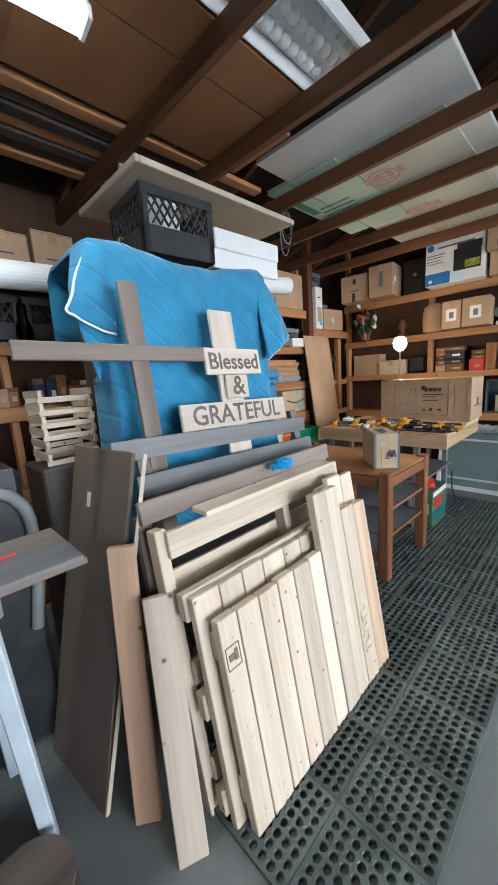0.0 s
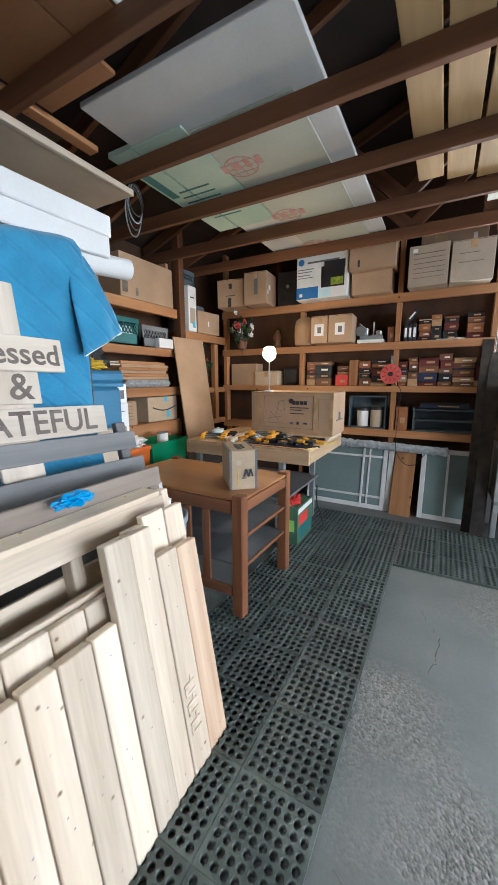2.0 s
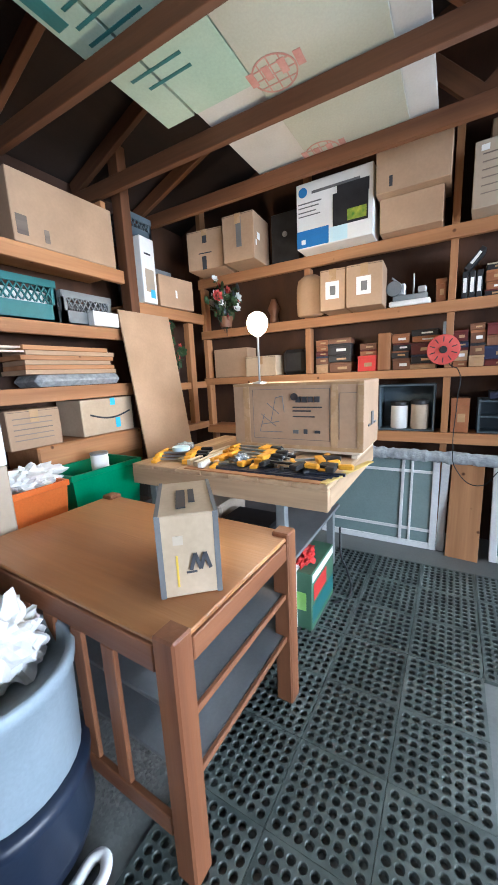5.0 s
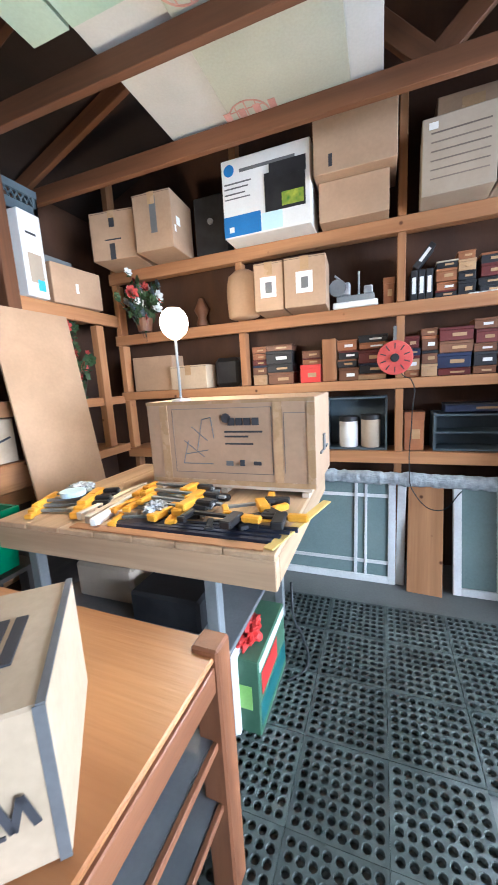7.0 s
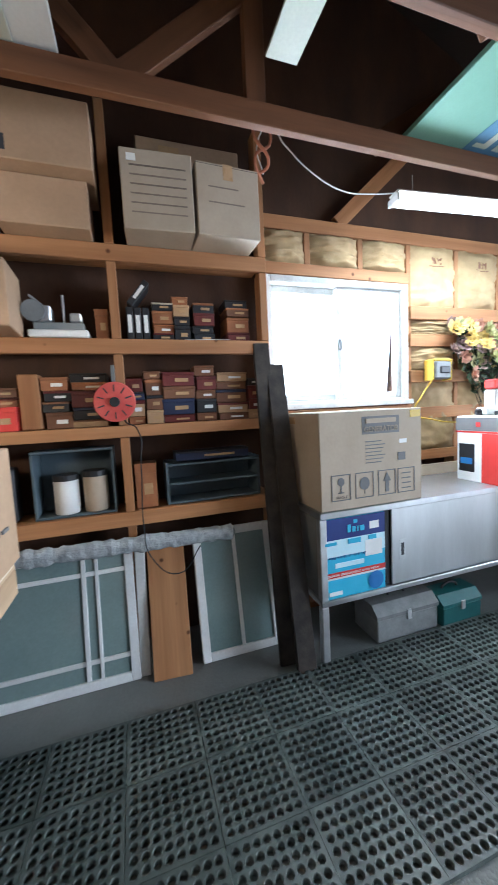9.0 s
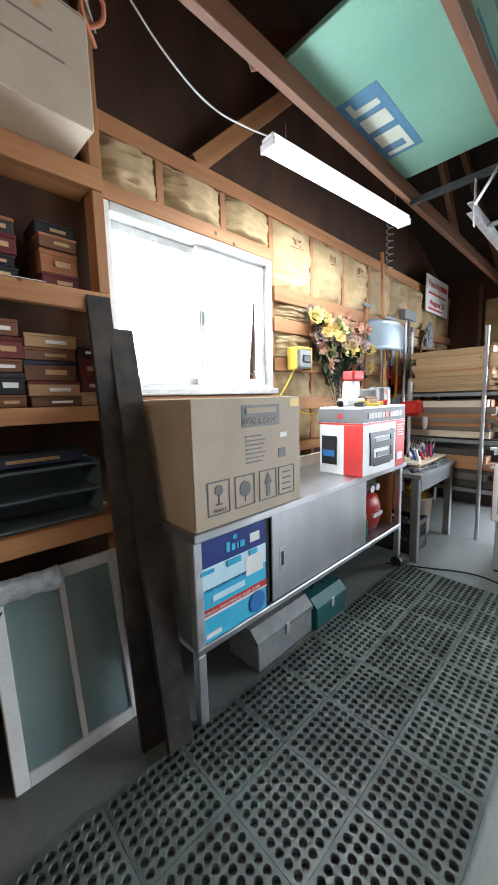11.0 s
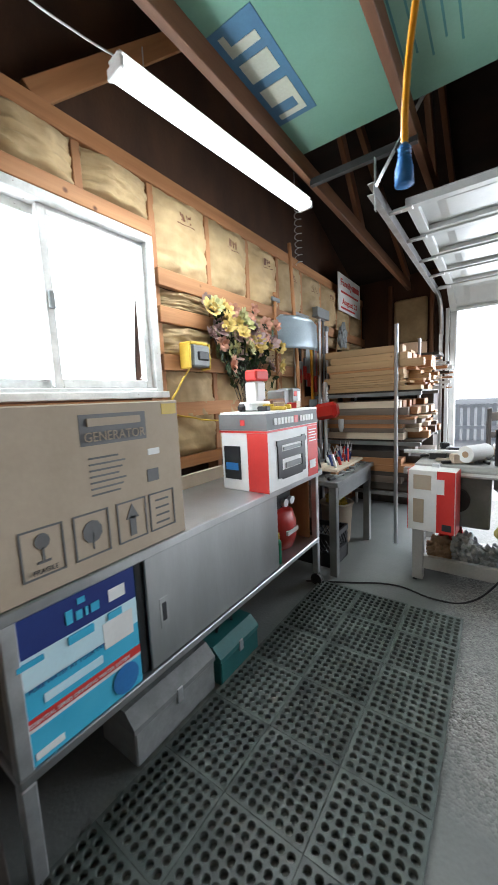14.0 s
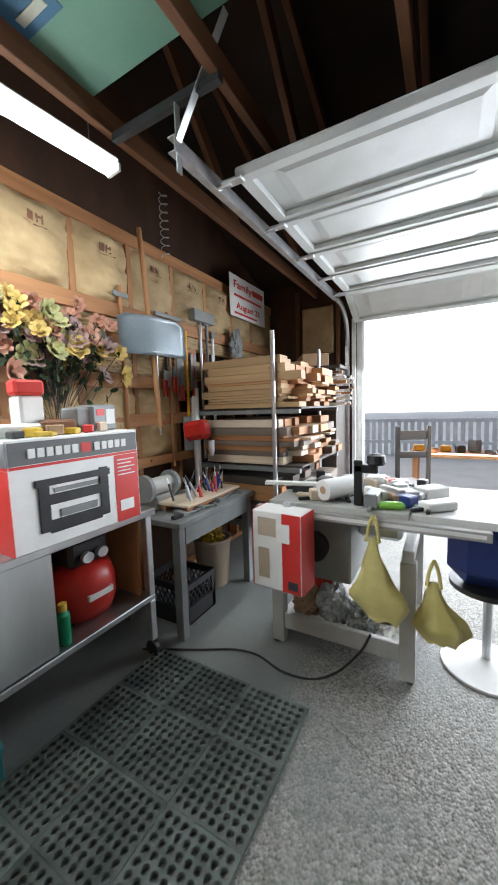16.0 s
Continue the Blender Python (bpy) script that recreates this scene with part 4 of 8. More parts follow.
def reel():
    t = thing("cord_reel", pose(4.20, 0.475, 1.42, 0, 0, E_) @ Matrix.Diagonal((0.82, 0.82, 0.82, 1)), "round red plastic cord reel hanging on the post", "cord reel")
    part("front_disc", lathe(((0.02, 0), (0.115, 0), (0.12, 0.004), (0.115, 0.009), (0.03, 0.012)), 32, pose(0, -0.035, 0, 90)), surf("faded_red_plastic", (0.5, 0.07, 0.06), (0.62, 0.12, 0.1), 0.45, 8, bump=0.05), t)
    part("back_disc", lathe(((0.02, 0), (0.115, 0), (0.115, 0.008), (0.03, 0.008)), 32, pose(0, 0.045, 0, 90)), RED, t)
    part("wound_cord", lathe(((0.05, 0), (0.085, 0.005), (0.085, 0.065), (0.05, 0.07)), 24, pose(0, 0.035, 0, 90)), BLACK, t)
    part("hub", lathe(((0.03, 0), (0.028, 0.02), (0.012, 0.022)), 16, pose(0, -0.045, 0, 90)), BLACK, t)
    for k in range(10):
        a = 36 * k
        part("slot", boxes((-0.004, 0.004, -0.049, -0.043, 0.062, 0.102)), INK, t, m=pose(0, 0, 0, 0, a))
    tube("hanging_cord", ((0.03, 0.0, -0.08), (0.06, -0.02, -0.13), (0.11, -0.03, -0.16), (0.12, -0.03, -0.4), (0.11, -0.035, -0.8), (0.14, -0.05, -0.98), (0.3, -0.09, -1.1), (0.45, -0.07, -0.95)), 0.004, BLACK, t)
    part("hook", boxes((-0.01, 0.01, -0.02, 0.05, 0.10, 0.22)), GREYMETAL, t)


reel()
# fourth shelf
tv = thing("dark_screen", pose(4.33, 1.12, 0.852, 0, 0, E_), "dark flat monitor lying in the shelf", "monitor")
part("casing", boxes((-0.15, 0.15, -0.05, 0.05, 0, 0.27), bev=0.01), BLACK, tv)
part("screen", boxes((-0.135, 0.135, -0.0515, -0.05, 0.02, 0.25)), MURKY, tv)
cub = thing("blue_cubby", pose(4.34, 0.70, 0.852, 0, 0, E_), "open blue grey cubby box holding jars", "cubby")
SLATE = surf("blue_grey_paint", (0.06, 0.085, 0.10), (0.09, 0.12, 0.14), 0.5, 6, bump=0.05)
for r in ((-0.19, 0.19, -0.08, 0.08, 0, 0.012), (-0.19, 0.19, -0.08, 0.08, 0.33, 0.342), (-0.19, -0.178, -0.08, 0.08, 0.013, 0.329), (0.178, 0.19, -0.08, 0.08, 0.013, 0.329), (-0.177, 0.177, 0.07, 0.08, 0.013, 0.329)):
    part("panel", boxes(r, bev=0.002), SLATE, cub)
for y, mat, h in ((0.75, PAPER, 0.19), (0.61, CARD_GREY, 0.2)):
    j = thing("jar", pose(4.32, y, 0.865), "pale cylindrical jar with a dark lid in the cubby", "jar", "jars in the cubby")
    part("can", lathe(((0.055, 0), (0.06, 0.005), (0.06, h - 0.02), (0.056, h - 0.018)), 20), mat, j, smooth=True)
    part("lid", lathe(((0.062, h - 0.018), (0.062, h + 0.01), (0.055, h + 0.012)), 20), BLACK, j)
lens_box = keepsake("wooden_box", pose(4.33, 0.355, 0.852, 0, 0, E_), 0.11, 0.13, 0.24, SMALL[2], SMALL[2], "orange brown wooden box on end")
tray = thing("drawer_rack", pose(4.33, -0.02, 0.852, 0, 0, E_), "dark blue open letter tray rack", "rack")
for z in (0, 0.105, 0.21):
    part("tray", boxes((-0.27, 0.27, -0.07, 0.1, z, z + 0.012), bev=0.002), SLATE, tray)
for x in (-0.27, 0.255):
    part("side", boxes((x, x + 0.015, -0.07, 0.1, 0.222, 0.232), (x, x + 0.015, -0.07, 0.1, 0.013, 0.104), (x, x + 0.015, -0.07, 0.1, 0.118, 0.209)), SLATE, tray)
part("back", boxes((-0.27, 0.27, 0.101, 0.108, 0, 0.23)), SLATE, tray)
keepsake("flat_box", pose(4.34, -0.02, 1.086, 0, 0, E_), 0.42, 0.13, 0.05, SMALL[5], SMALL[1], "flat dark box on the tray rack")
outlet = thing("wall_outlet", pose(4.245, -0.35, 1.12, 0, 0, E_), "grey metal electrical outlet on the post", "outlet")
part("plate", boxes((-0.03, 0.03, -0.008, 0.0, -0.055, 0.055), bev=0.003), GALV, outlet)
part("sockets", boxes((-0.012, 0.012, -0.010, -0.0075, 0.012, 0.035), (-0.012, 0.012, -0.010, -0.0075, -0.035, -0.012)), INK, outlet)


# ---- windows and boards standing under the east shelves ----
def sash(name, y0, y1, h, foot, top, grid, label):
    """A loose window leaning on the shelf posts, wide from y1 to y0."""
    w = y1 - y0
    tilt = -math.degrees(math.atan2(top - foot, h))
    t = thing(name, pose(foot, y1, 0.002, 0, 0, E_) @ pose(0, 0, 0, tilt), label, "window", "loose windows")
    f = 0.045
    for r in ((0, f, 0, 0.035, 0, h), (w - f, w, 0, 0.035, 0, h), (f, w - f, 0, 0.035, 0, f), (f, w - f, 0, 0.035, h - f, h)):
        part("frame_rail", boxes(r, bev=0.003), WHITE, t)
    part("pane", boxes((f, w - f, 0.014, 0.018, f, h - f)), MURKY, t)
    for g in grid:
        part("glazing_bar", boxes(g, bev=0.002), WHITE, t)
    return t


sash("window_sash", 0.455, 1.30, 0.69, 4.12, 4.26, ((0.59, 0.612, 0.004, 0.03, 0.045, 0.645), (0.045, 0.8, 0.005, 0.029, 0.12, 0.142), (0.045, 0.8, 0.005, 0.029, 0.55, 0.572), (0.655, 0.672, 0.004, 0.03, 0.045, 0.645)), "white framed window with glazing bars leaning under the shelves")
sash("window_sash", -0.33, 0.135, 0.70, 4.10, 4.25, ((0.225, 0.245, 0.004, 0.03, 0.045, 0.655),), "white framed sliding window leaning on the wall")
plank("leaning_board", (4.135, 0.455, 0), (4.13, 0.405, 0), (4.245, 0.455, 0.66), 0.03, WHITE, None, "narrow white painted board leaning on the wall", "board", "leaning boards")
plank("leaning_board", (4.07, 0.395, 0), (4.055, 0.20, 0), (4.24, 0.395, 0.63), 0.03, SHELFWOOD["y"], None, "wide brown plank leaning between two windows", "board", "leaning boards")
wrap = lathe([(0.008 if k in (0, 60) else 0.042 + 0.014 * noise.noise(Vector((k * 0.35, 3, 0))), 0.0204 * k) for k in range(61)], 22)
for v in wrap.verts:
    v.co += Vector((v.co.x, v.co.y, 0)).normalized() * 0.008 * noise.noise(v.co * 30)
wrap.transform(pose(4.205, 1.12, 0.695, 91.2) @ Matrix.Diagonal((0.75, 1, 1, 1)))
BUBBLE = surf("bubble_wrap", (0.30, 0.32, 0.33), (0.46, 0.49, 0.5), 0.18, 30, bump=0.8, fine=110)
solid("bubble_wrap_roll", wrap, BUBBLE, pose(0, 0, 0), "crumpled clear bubble wrap tucked above the windows", "bubble wrap")
plank("dark_plank", (3.84, -0.30, 0), (3.83, -0.40, 0), (4.19, -0.36, 1.60), 0.035, SOOTWOOD, None, "dirty dark grey plank leaning by the window", "plank", "dark leaning planks")
plank("dark_plank", (3.93, -0.24, 0), (3.92, -0.33, 0), (4.21, -0.33, 1.72), 0.03, SOOTWOOD, None, "blackened long plank leaning by the shelf end", "plank", "dark leaning planks")

# ---- east wall south of the shelves: studs, insulation, window ----
framing = thing("wall_framing", pose(4.36, -2.6, 0), "bare fir studs and cross rails of the garage wall", "wall framing")


def stud(name, x0, x1, y0, y1, z0, z1, axis, mats=SHELFWOOD):
    return part(name, boxes((x0 - 4.36, x1 - 4.36, y0 + 2.6, y1 + 2.6, z0, z1), bev=0.003), mats[axis], framing)


STUDS = (-1.49, -1.92, -2.34, -2.76, -3.18, -3.60, -4.02, -4.44, -4.90)
stud("top_plate", 4.36, 4.45, -4.94, -0.38, 2.43, 2.51, "y")
stud("sole_plate", 4.36, 4.45, -4.94, -0.38, 0.0, 0.04, "y")
for y in STUDS:
    stud("stud", 4.365, 4.455, y - 0.02, y + 0.02, 0.042, 2.428, "z")
for y in (-0.71, -1.10):
    stud("cripple_stud", 4.365, 4.455, y - 0.02, y + 0.02, 2.235, 2.428, "z")
stud("header", 4.345, 4.455, -1.468, -0.39, 2.16, 2.23, "y")
stud("sill_board", 4.345, 4.455, -1.468, -0.39, 1.26, 1.33, "y")
for z0, z1, x in ((1.92, 2.01, 4.325), (1.735, 1.82, 4.33), (1.485, 1.57, 4.33), (1.225, 1.31, 4.33), (0.93, 1.0, 4.33)):
    stud("cross_rail", x, x + 0.033, -4.9 if z0 > 1.9 else -3.4, -1.47, z0, z1, "y")


def batt(y0, y1, z0, z1, seed, mark=True):
    """A bulging kraft-faced batt between two studs."""
    bm = bmesh.new()
    n, k = 16, 30
    def face(u, v):
        edge = min(u, 1 - u) * 2
        d = 0.046 * min(1, edge * 1.6) ** 0.7 * min(1, min(v, 1 - v) * 8 + 0.2)
        p = Vector((seed, u * 3.1, v * 5.0))
        d += 0.016 * noise.noise(p * 1.5) - 0.022 * abs(noise.noise(p * 2.6)) + 0.006 * noise.noise(p * 7)
        return 4.372 - d

    rows = [[bm.verts.new((face(j / n, i / k), y0 + (y1 - y0) * j / n, z0 + (z1 - z0) * i / k)) for j in range(n + 1)] for i in range(k + 1)]
    for a, b in zip(rows, rows[1:]):
        for j in range(n):
            bm.faces.new((a[j], b[j], b[j + 1], a[j + 1]))
    t = thing("insulation_batt", pose(0, 0, 0), "yellow tan kraft paper insulation batt between studs, wrinkled", "insulation", "insulation batts")
    part("paper_facing", bm, KRAFT, t, smooth=True)
    if mark:
        yc, zc = (y0 + y1) / 2, z1 - 0.13
        ink = bmesh.new()
        for ya, yb, za, zb in ((0.012, 0.045, 0.0, 0.045), (-0.040, -0.030, 0.0, 0.045), (-0.012, -0.002, 0.0, 0.045), (-0.030, -0.012, 0.024, 0.036), (-0.07, 0.07, -0.015, -0.011)):
            m = 8
            for i in range(m):
                ys = [yc + ya + (yb - ya) * q / m for q in (i, i + 1)]
                vs = [ink.verts.new((face((y - y0) / (y1 - y0), (zc + z - z0) / (z1 - z0)) - 0.003, y, zc + z)) for y, z in ((ys[0], za), (ys[0], zb), (ys[1], zb), (ys[1], za))]
                ink.faces.new(vs)
        part("printed_mark", ink, SMALL[4], t)


edges = list(STUDS)
for k, (a, b) in enumerate(zip(edges, edges[1:])):
    for z0, z1 in ((2.015, 2.425), (1.825, 1.918), (1.575, 1.733), (1.0, 1.48)):
        if k > 3 and z0 < 1.5:
            continue
        batt(b + 0.010, a - 0.010, z0 - 0.01, z1 + 0.005, k * 7 + z0, mark=z0 > 2 or (z0 > 1.56 and z0 < 1.6 and k % 2 == 0))
for a, b in ((-0.40, -0.69), (-0.73, -1.08), (-1.12, -1.468)):
    batt(b, a, 2.235, 2.425, 50 + a, mark=False)
stud("south_stud", 3.98, 4.02, -4.945, -4.86, 0.0, 2.6, "z", TRUSS)
stud("south_stud", 3.52, 3.56, -4.945, -4.86, 0.0, 2.6, "z", TRUSS)
south_batt = boxes((3.59, 3.96, -4.94, -4.885, 1.9, 2.42), bev=0.02)
solid("insulation_batt", south_batt, KRAFT, pose(0, 0, 0), "tan insulation batt in the wall beside the garage door", "insulation", "insulation batts")

# sliding window
WFRAME = surf("worn_white_frame", (0.55, 0.55, 0.53), (0.74, 0.74, 0.72), 0.5, 12, bump=0.2, spots=9)
win = tagged(new("window_1"), "sliding window with worn pale frame, blown out by daylight", "window", "", "structure")
win.matrix_world = pose(4.40, -0.931, 1.35)
y0, y1, h = -0.531, 0.531, 0.805
for r in ((-0.06, 0.06, y0, y0 + 0.045, 0, h), (-0.06, 0.06, y1 - 0.045, y1, 0, h), (-0.06, 0.06, y0 + 0.045, y1 - 0.045, 0, 0.04), (-0.06, 0.06, y0 + 0.045, y1 - 0.045, h - 0.04, h)):
    part("window_frame", boxes(r, bev=0.004), WFRAME, win)
for sy0, sy1, sx in ((y0 + 0.047, 0.02, -0.03), (-0.02, y1 - 0.047, 0.012)):
    for r in ((sx, sx + 0.03, sy0, sy0 + 0.035, 0.042, h - 0.042), (sx, sx + 0.03, sy1 - 0.035, sy1, 0.042, h - 0.042), (sx, sx + 0.03, sy0 + 0.035, sy1 - 0.035, 0.042, 0.08), (sx, sx + 0.03, sy0 + 0.035, sy1 - 0.035, h - 0.08, h - 0.042)):
        part("sash_rail", boxes(r, bev=0.003), WFRAME, win)
    pane = part("pane", boxes((sx + 0.013, sx + 0.017, sy0 + 0.036, sy1 - 0.036, 0.081, h - 0.081)), GLASS, win)
    pane.visible_shadow = False
part("latch", boxes((-0.045, -0.031, -0.012, 0.012, 0.36, 0.43), bev=0.003), GREYMETAL, win)
part("window_sill", boxes((-0.085, -0.061, y0 - 0.02, y1 + 0.02, -0.012, 0.022), bev=0.004), WFRAME, win)

# ---- hanging tube lamps ----
def tube_lamp(m, length, label):
    t = thing("fluorescent_lamp", m, label, "lamp", "fluorescent lamps")
    part("housing", boxes((-length / 2, length / 2, -0.04, 0.04, 0.03, 0.056), bev=0.012), WHITE, t)
    for y in (-0.03, 0.03):
        bm = bmesh.new()
        rod(bm, (-length / 2 + 0.02, y, 0.012), (length / 2 - 0.02, y, 0.012), 0.016, sides=14)
        part("tube", bm, TUBEGLOW, t, smooth=True)
    for x in (-length / 2, length / 2 - 0.015):
        part("end_cap", boxes((x, x + 0.015, -0.045, 0.045, -0.008, 0.03), bev=0.003), WHITE, t)
    for x in (-length * 0.4, length * 0.4):
        bm = bmesh.new()
        rod(bm, (x, 0, 0.056), (x, 0, 0.15), 0.002, sides=6)
        part("hanging_wire", bm, GALV, t)
    return t


tube_lamp(pose(3.90, -1.62, 2.415, 0, 0, 84.8), 1.22, "lit twin tube lamp with white housing hung from the trusses")
tube_lamp(pose(-0.13, 1.235, 2.42, 0, 0, -5), 1.22, "lit twin tube lamp with white housing over the timber")
cable = tube("white_cable", ((3.955, -1.02, 2.465), (3.965, -0.9, 2.45), (3.98, -0.72, 2.45), (4.0, -0.55, 2.53), (4.03, -0.42, 2.66), (4.06, -0.36, 2.75), (4.09, -0.30, 2.68), (4.12, -0.34, 2.56)), 0.0035, WHITE)
tagged(cable, "thin white lamp cable looped to the truss", "cable")
red_cable = tube("orange_cable", ((4.13, -0.34, 2.52), (4.08, -0.28, 2.60), (4.10, -0.38, 2.72), (4.05, -0.31, 2.80), (4.03, -0.26, 2.68), (4.07, -0.35, 2.58), (4.12, -0.30, 2.55)), 0.008, surf("faded_orange_cable", (0.45, 0.15, 0.08), (0.5, 0.2, 0.1), 0.5, 8))
tagged(red_cable, "coil of faded orange extension cable on the truss", "cable")

# ---- steel bench with its boxes ----
bench = thing("steel_bench", pose(4.07, -1.345, 0), "long stainless steel work table with sliding cabinet door", "work table")


def bpart(name, x0, x1, y0, y1, z0, z1, mat, label="", bev=0.004):
    return part(name, boxes((x0 - 4.07, x1 - 4.07, y0 + 1.345, y1 + 1.345, z0, z1), bev=bev), mat, bench, label)


bpart("table_top", 3.825, 4.31, -2.335, -0.44, 0.785, 0.82, STEEL)
bpart("back_rail", 4.29, 4.312, -2.335, -0.44, 0.821, 0.90, CARD_GREY)
bpart("lower_shelf", 3.85, 4.30, -2.325, -0.45, 0.315, 0.345, STEEL)
for y in (-2.325, -0.49):
    for x in (3.85, 4.26):
        bpart("leg", x, x + 0.04, y, y + 0.04, 0.0 if y > -1 else 0.09, 0.314, GALV)
        bpart("corner_post", x, x + 0.04, y, y + 0.04, 0.346, 0.784, GALV)
bpart("back_panel", 4.27, 4.275, -2.28, -0.5, 0.346, 0.784, GREYMETAL)
bpart("divider", 3.88, 4.26, -1.80, -1.785, 0.346, 0.784, SHELFWOOD["z"])
bpart("end_panel", 3.90, 4.26, -2.28, -2.265, 0.346, 0.784, SHELFWOOD["z"])
bpart("end_panel", 3.893, 4.257, -0.468, -0.460, 0.346, 0.784, GREYMETAL)
bpart("sliding_door", 3.856, 3.868, -1.79, -0.89, 0.35, 0.78, STEEL)
bpart("recessed_handle", 3.8535, 3.857, -0.98, -0.94, 0.485, 0.60, GALV, "small steel pull")
# flat dark patch that stands for the shade inside the handle's recess
bpart("handle_hollow", 3.8525, 3.8545, -0.97, -0.95, 0.51, 0.58, INK)
# black strip put into the opening beside the door as its shade
bpart("door_gap", 3.87, 3.90, -0.888, -0.855, 0.35, 0.78, BLACK)
for y in (-2.305,):
    for x in (3.87, 4.28):
        bm = bmesh.new()
        rod(bm, (x - 4.07, y + 1.345 - 0.014, 0.042), (x - 4.07, y + 1.345 + 0.014, 0.042), 0.04, sides=20)
        part("caster", bm, BLACK, bench)
brio = carton("filter_box", pose(4.02, -0.66, 0.347, 0, 0, E_) @ Matrix.Diagonal((0.965, 1, 1, 1)), 0.385, 0.33, 0.425, AQUA, "blue and white water filter carton with a red band", tape=False, decals=(
    ("navy_band", "front", -0.19, 0.19, 0.31, 0.424, NAVY), ("wave_band", "front", -0.19, 0.19, 0.225, 0.315, PALEAQUA), ("red_band", "front", -0.19, 0.19, 0.115, 0.142, SCARLET), ("white_edge", "front", -0.19, 0.19, 0.105, 0.114, PAPER),
    ("paper_label", "front", 0.09, 0.15, 0.345, 0.385, PAPER), ("info_panel", "front", 0.06, 0.17, 0.20, 0.285, PAPER), ("info_panel", "front", -0.13, 0.05, 0.165, 0.19, PALEAQUA), ("white_edge", "front", -0.17, -0.09, 0.02, 0.04, PAPER), ("drop_emblem", "front", -0.012, 0.012, 0.39, 0.408, AQUA), ("name_bar", "front", -0.05, -0.03, 0.345, 0.385, AQUA), ("name_bar", "front", -0.02, 0.0, 0.345, 0.372, AQUA), ("name_bar", "front", 0.01, 0.018, 0.345, 0.372, AQUA), ("name_bar", "front", 0.028, 0.055, 0.345, 0.372, AQUA)),
    words=(("PURE WATER AT YOUR TAP", "front", -0.055, 0.222, 0.018, NAVY), ("ESSENTIAL SERIES DRINKING WATER SYSTEM", "front", -0.02, 0.1285, 0.016, PAPER)))
part("wave_crest", boxes((-0.19, -0.12, -0.1715, -0.165, 0.29, 0.305), (-0.05, 0.03, -0.1715, -0.165, 0.285, 0.31), (0.08, 0.13, -0.1715, -0.165, 0.29, 0.312)), AQUA, brio)
part("splash_picture", lathe(((0.05, 0), (0.03, 0.0018)), 18, pose(0.125, -0.1695, 0.06, 90)), BLUE, brio)

gen = carton("generator_box", pose(4.04, -0.762, 0.822, 0, 0, E_) @ Matrix.Diagonal((0.955, 1, 1.065, 1)), 0.65, 0.42, 0.465, CARD_GREY, "large brown generator carton with handling symbols", tape=False, decals=(
    ("title_panel", "front", -0.07, 0.17, 0.35, 0.435, GREYINK), ("yellow_label", "front", 0.245, 0.315, 0.42, 0.455, YELLOW), ("paper_label", "front", 0.17, 0.22, 0.295, 0.315, PAPER), ("print_patch", "front", 0.16, 0.21, 0.21, 0.25, GREYINK),
    ("yellow_label", "left", 0.05, 0.15, 0.41, 0.445, TAPE)) + tuple(("small_print", "front", -0.05, 0.05 + 0.012 * (k % 3), 0.21 + 0.017 * k, 0.215 + 0.017 * k, GREYINK) for k in range(7)),
    words=(("GENERATOR", "front", 0.05, 0.372, 0.038, CARD_GREY), ("FRAGILE", "front", -0.205, 0.062, 0.018, INK)))
part("title_bar", boxes((-0.045, 0.145, -0.2165, -0.21, 0.402, 0.424)), CARD_GREY, gen)
for k, x in enumerate((-0.205, -0.06, 0.085, 0.215)):
    w = 0.058
    fr = boxes((x - w, x + w, -0.2125, -0.21, 0.045, 0.05), (x - w, x + w, -0.2125, -0.21, 0.165, 0.17), (x - w, x - w + 0.005, -0.2125, -0.21, 0.05, 0.165), (x + w - 0.005, x + w, -0.2125, -0.21, 0.05, 0.165))
    if k == 0:
        rod(fr, (x, -0.2125, 0.135), (x, -0.21, 0.135), 0.02, sides=14), box(fr, x - 0.003, x + 0.003, -0.2125, -0.21, 0.085, 0.12), box(fr, x - 0.018, x + 0.018, -0.2125, -0.21, 0.08, 0.086)
    elif k == 1:
        rod(fr, (x, -0.2125, 0.115), (x, -0.21, 0.115), 0.032, sides=10), box(fr, x - 0.002, x + 0.002, -0.2125, -0.21, 0.065, 0.11)
    elif k == 2:
        rod(fr, (x, -0.2125, 0.128), (x, -0.21, 0.128), 0.03, sides=3), box(fr, x - 0.012, x + 0.012, -0.2125, -0.21, 0.06, 0.12)
    else:
        for z in (0.065, 0.09, 0.115, 0.14):
            box(fr, x - 0.03, x + 0.03, -0.2125, -0.21, z, z + 0.006)
    part("handling_symbol", fr, GREYINK, gen)

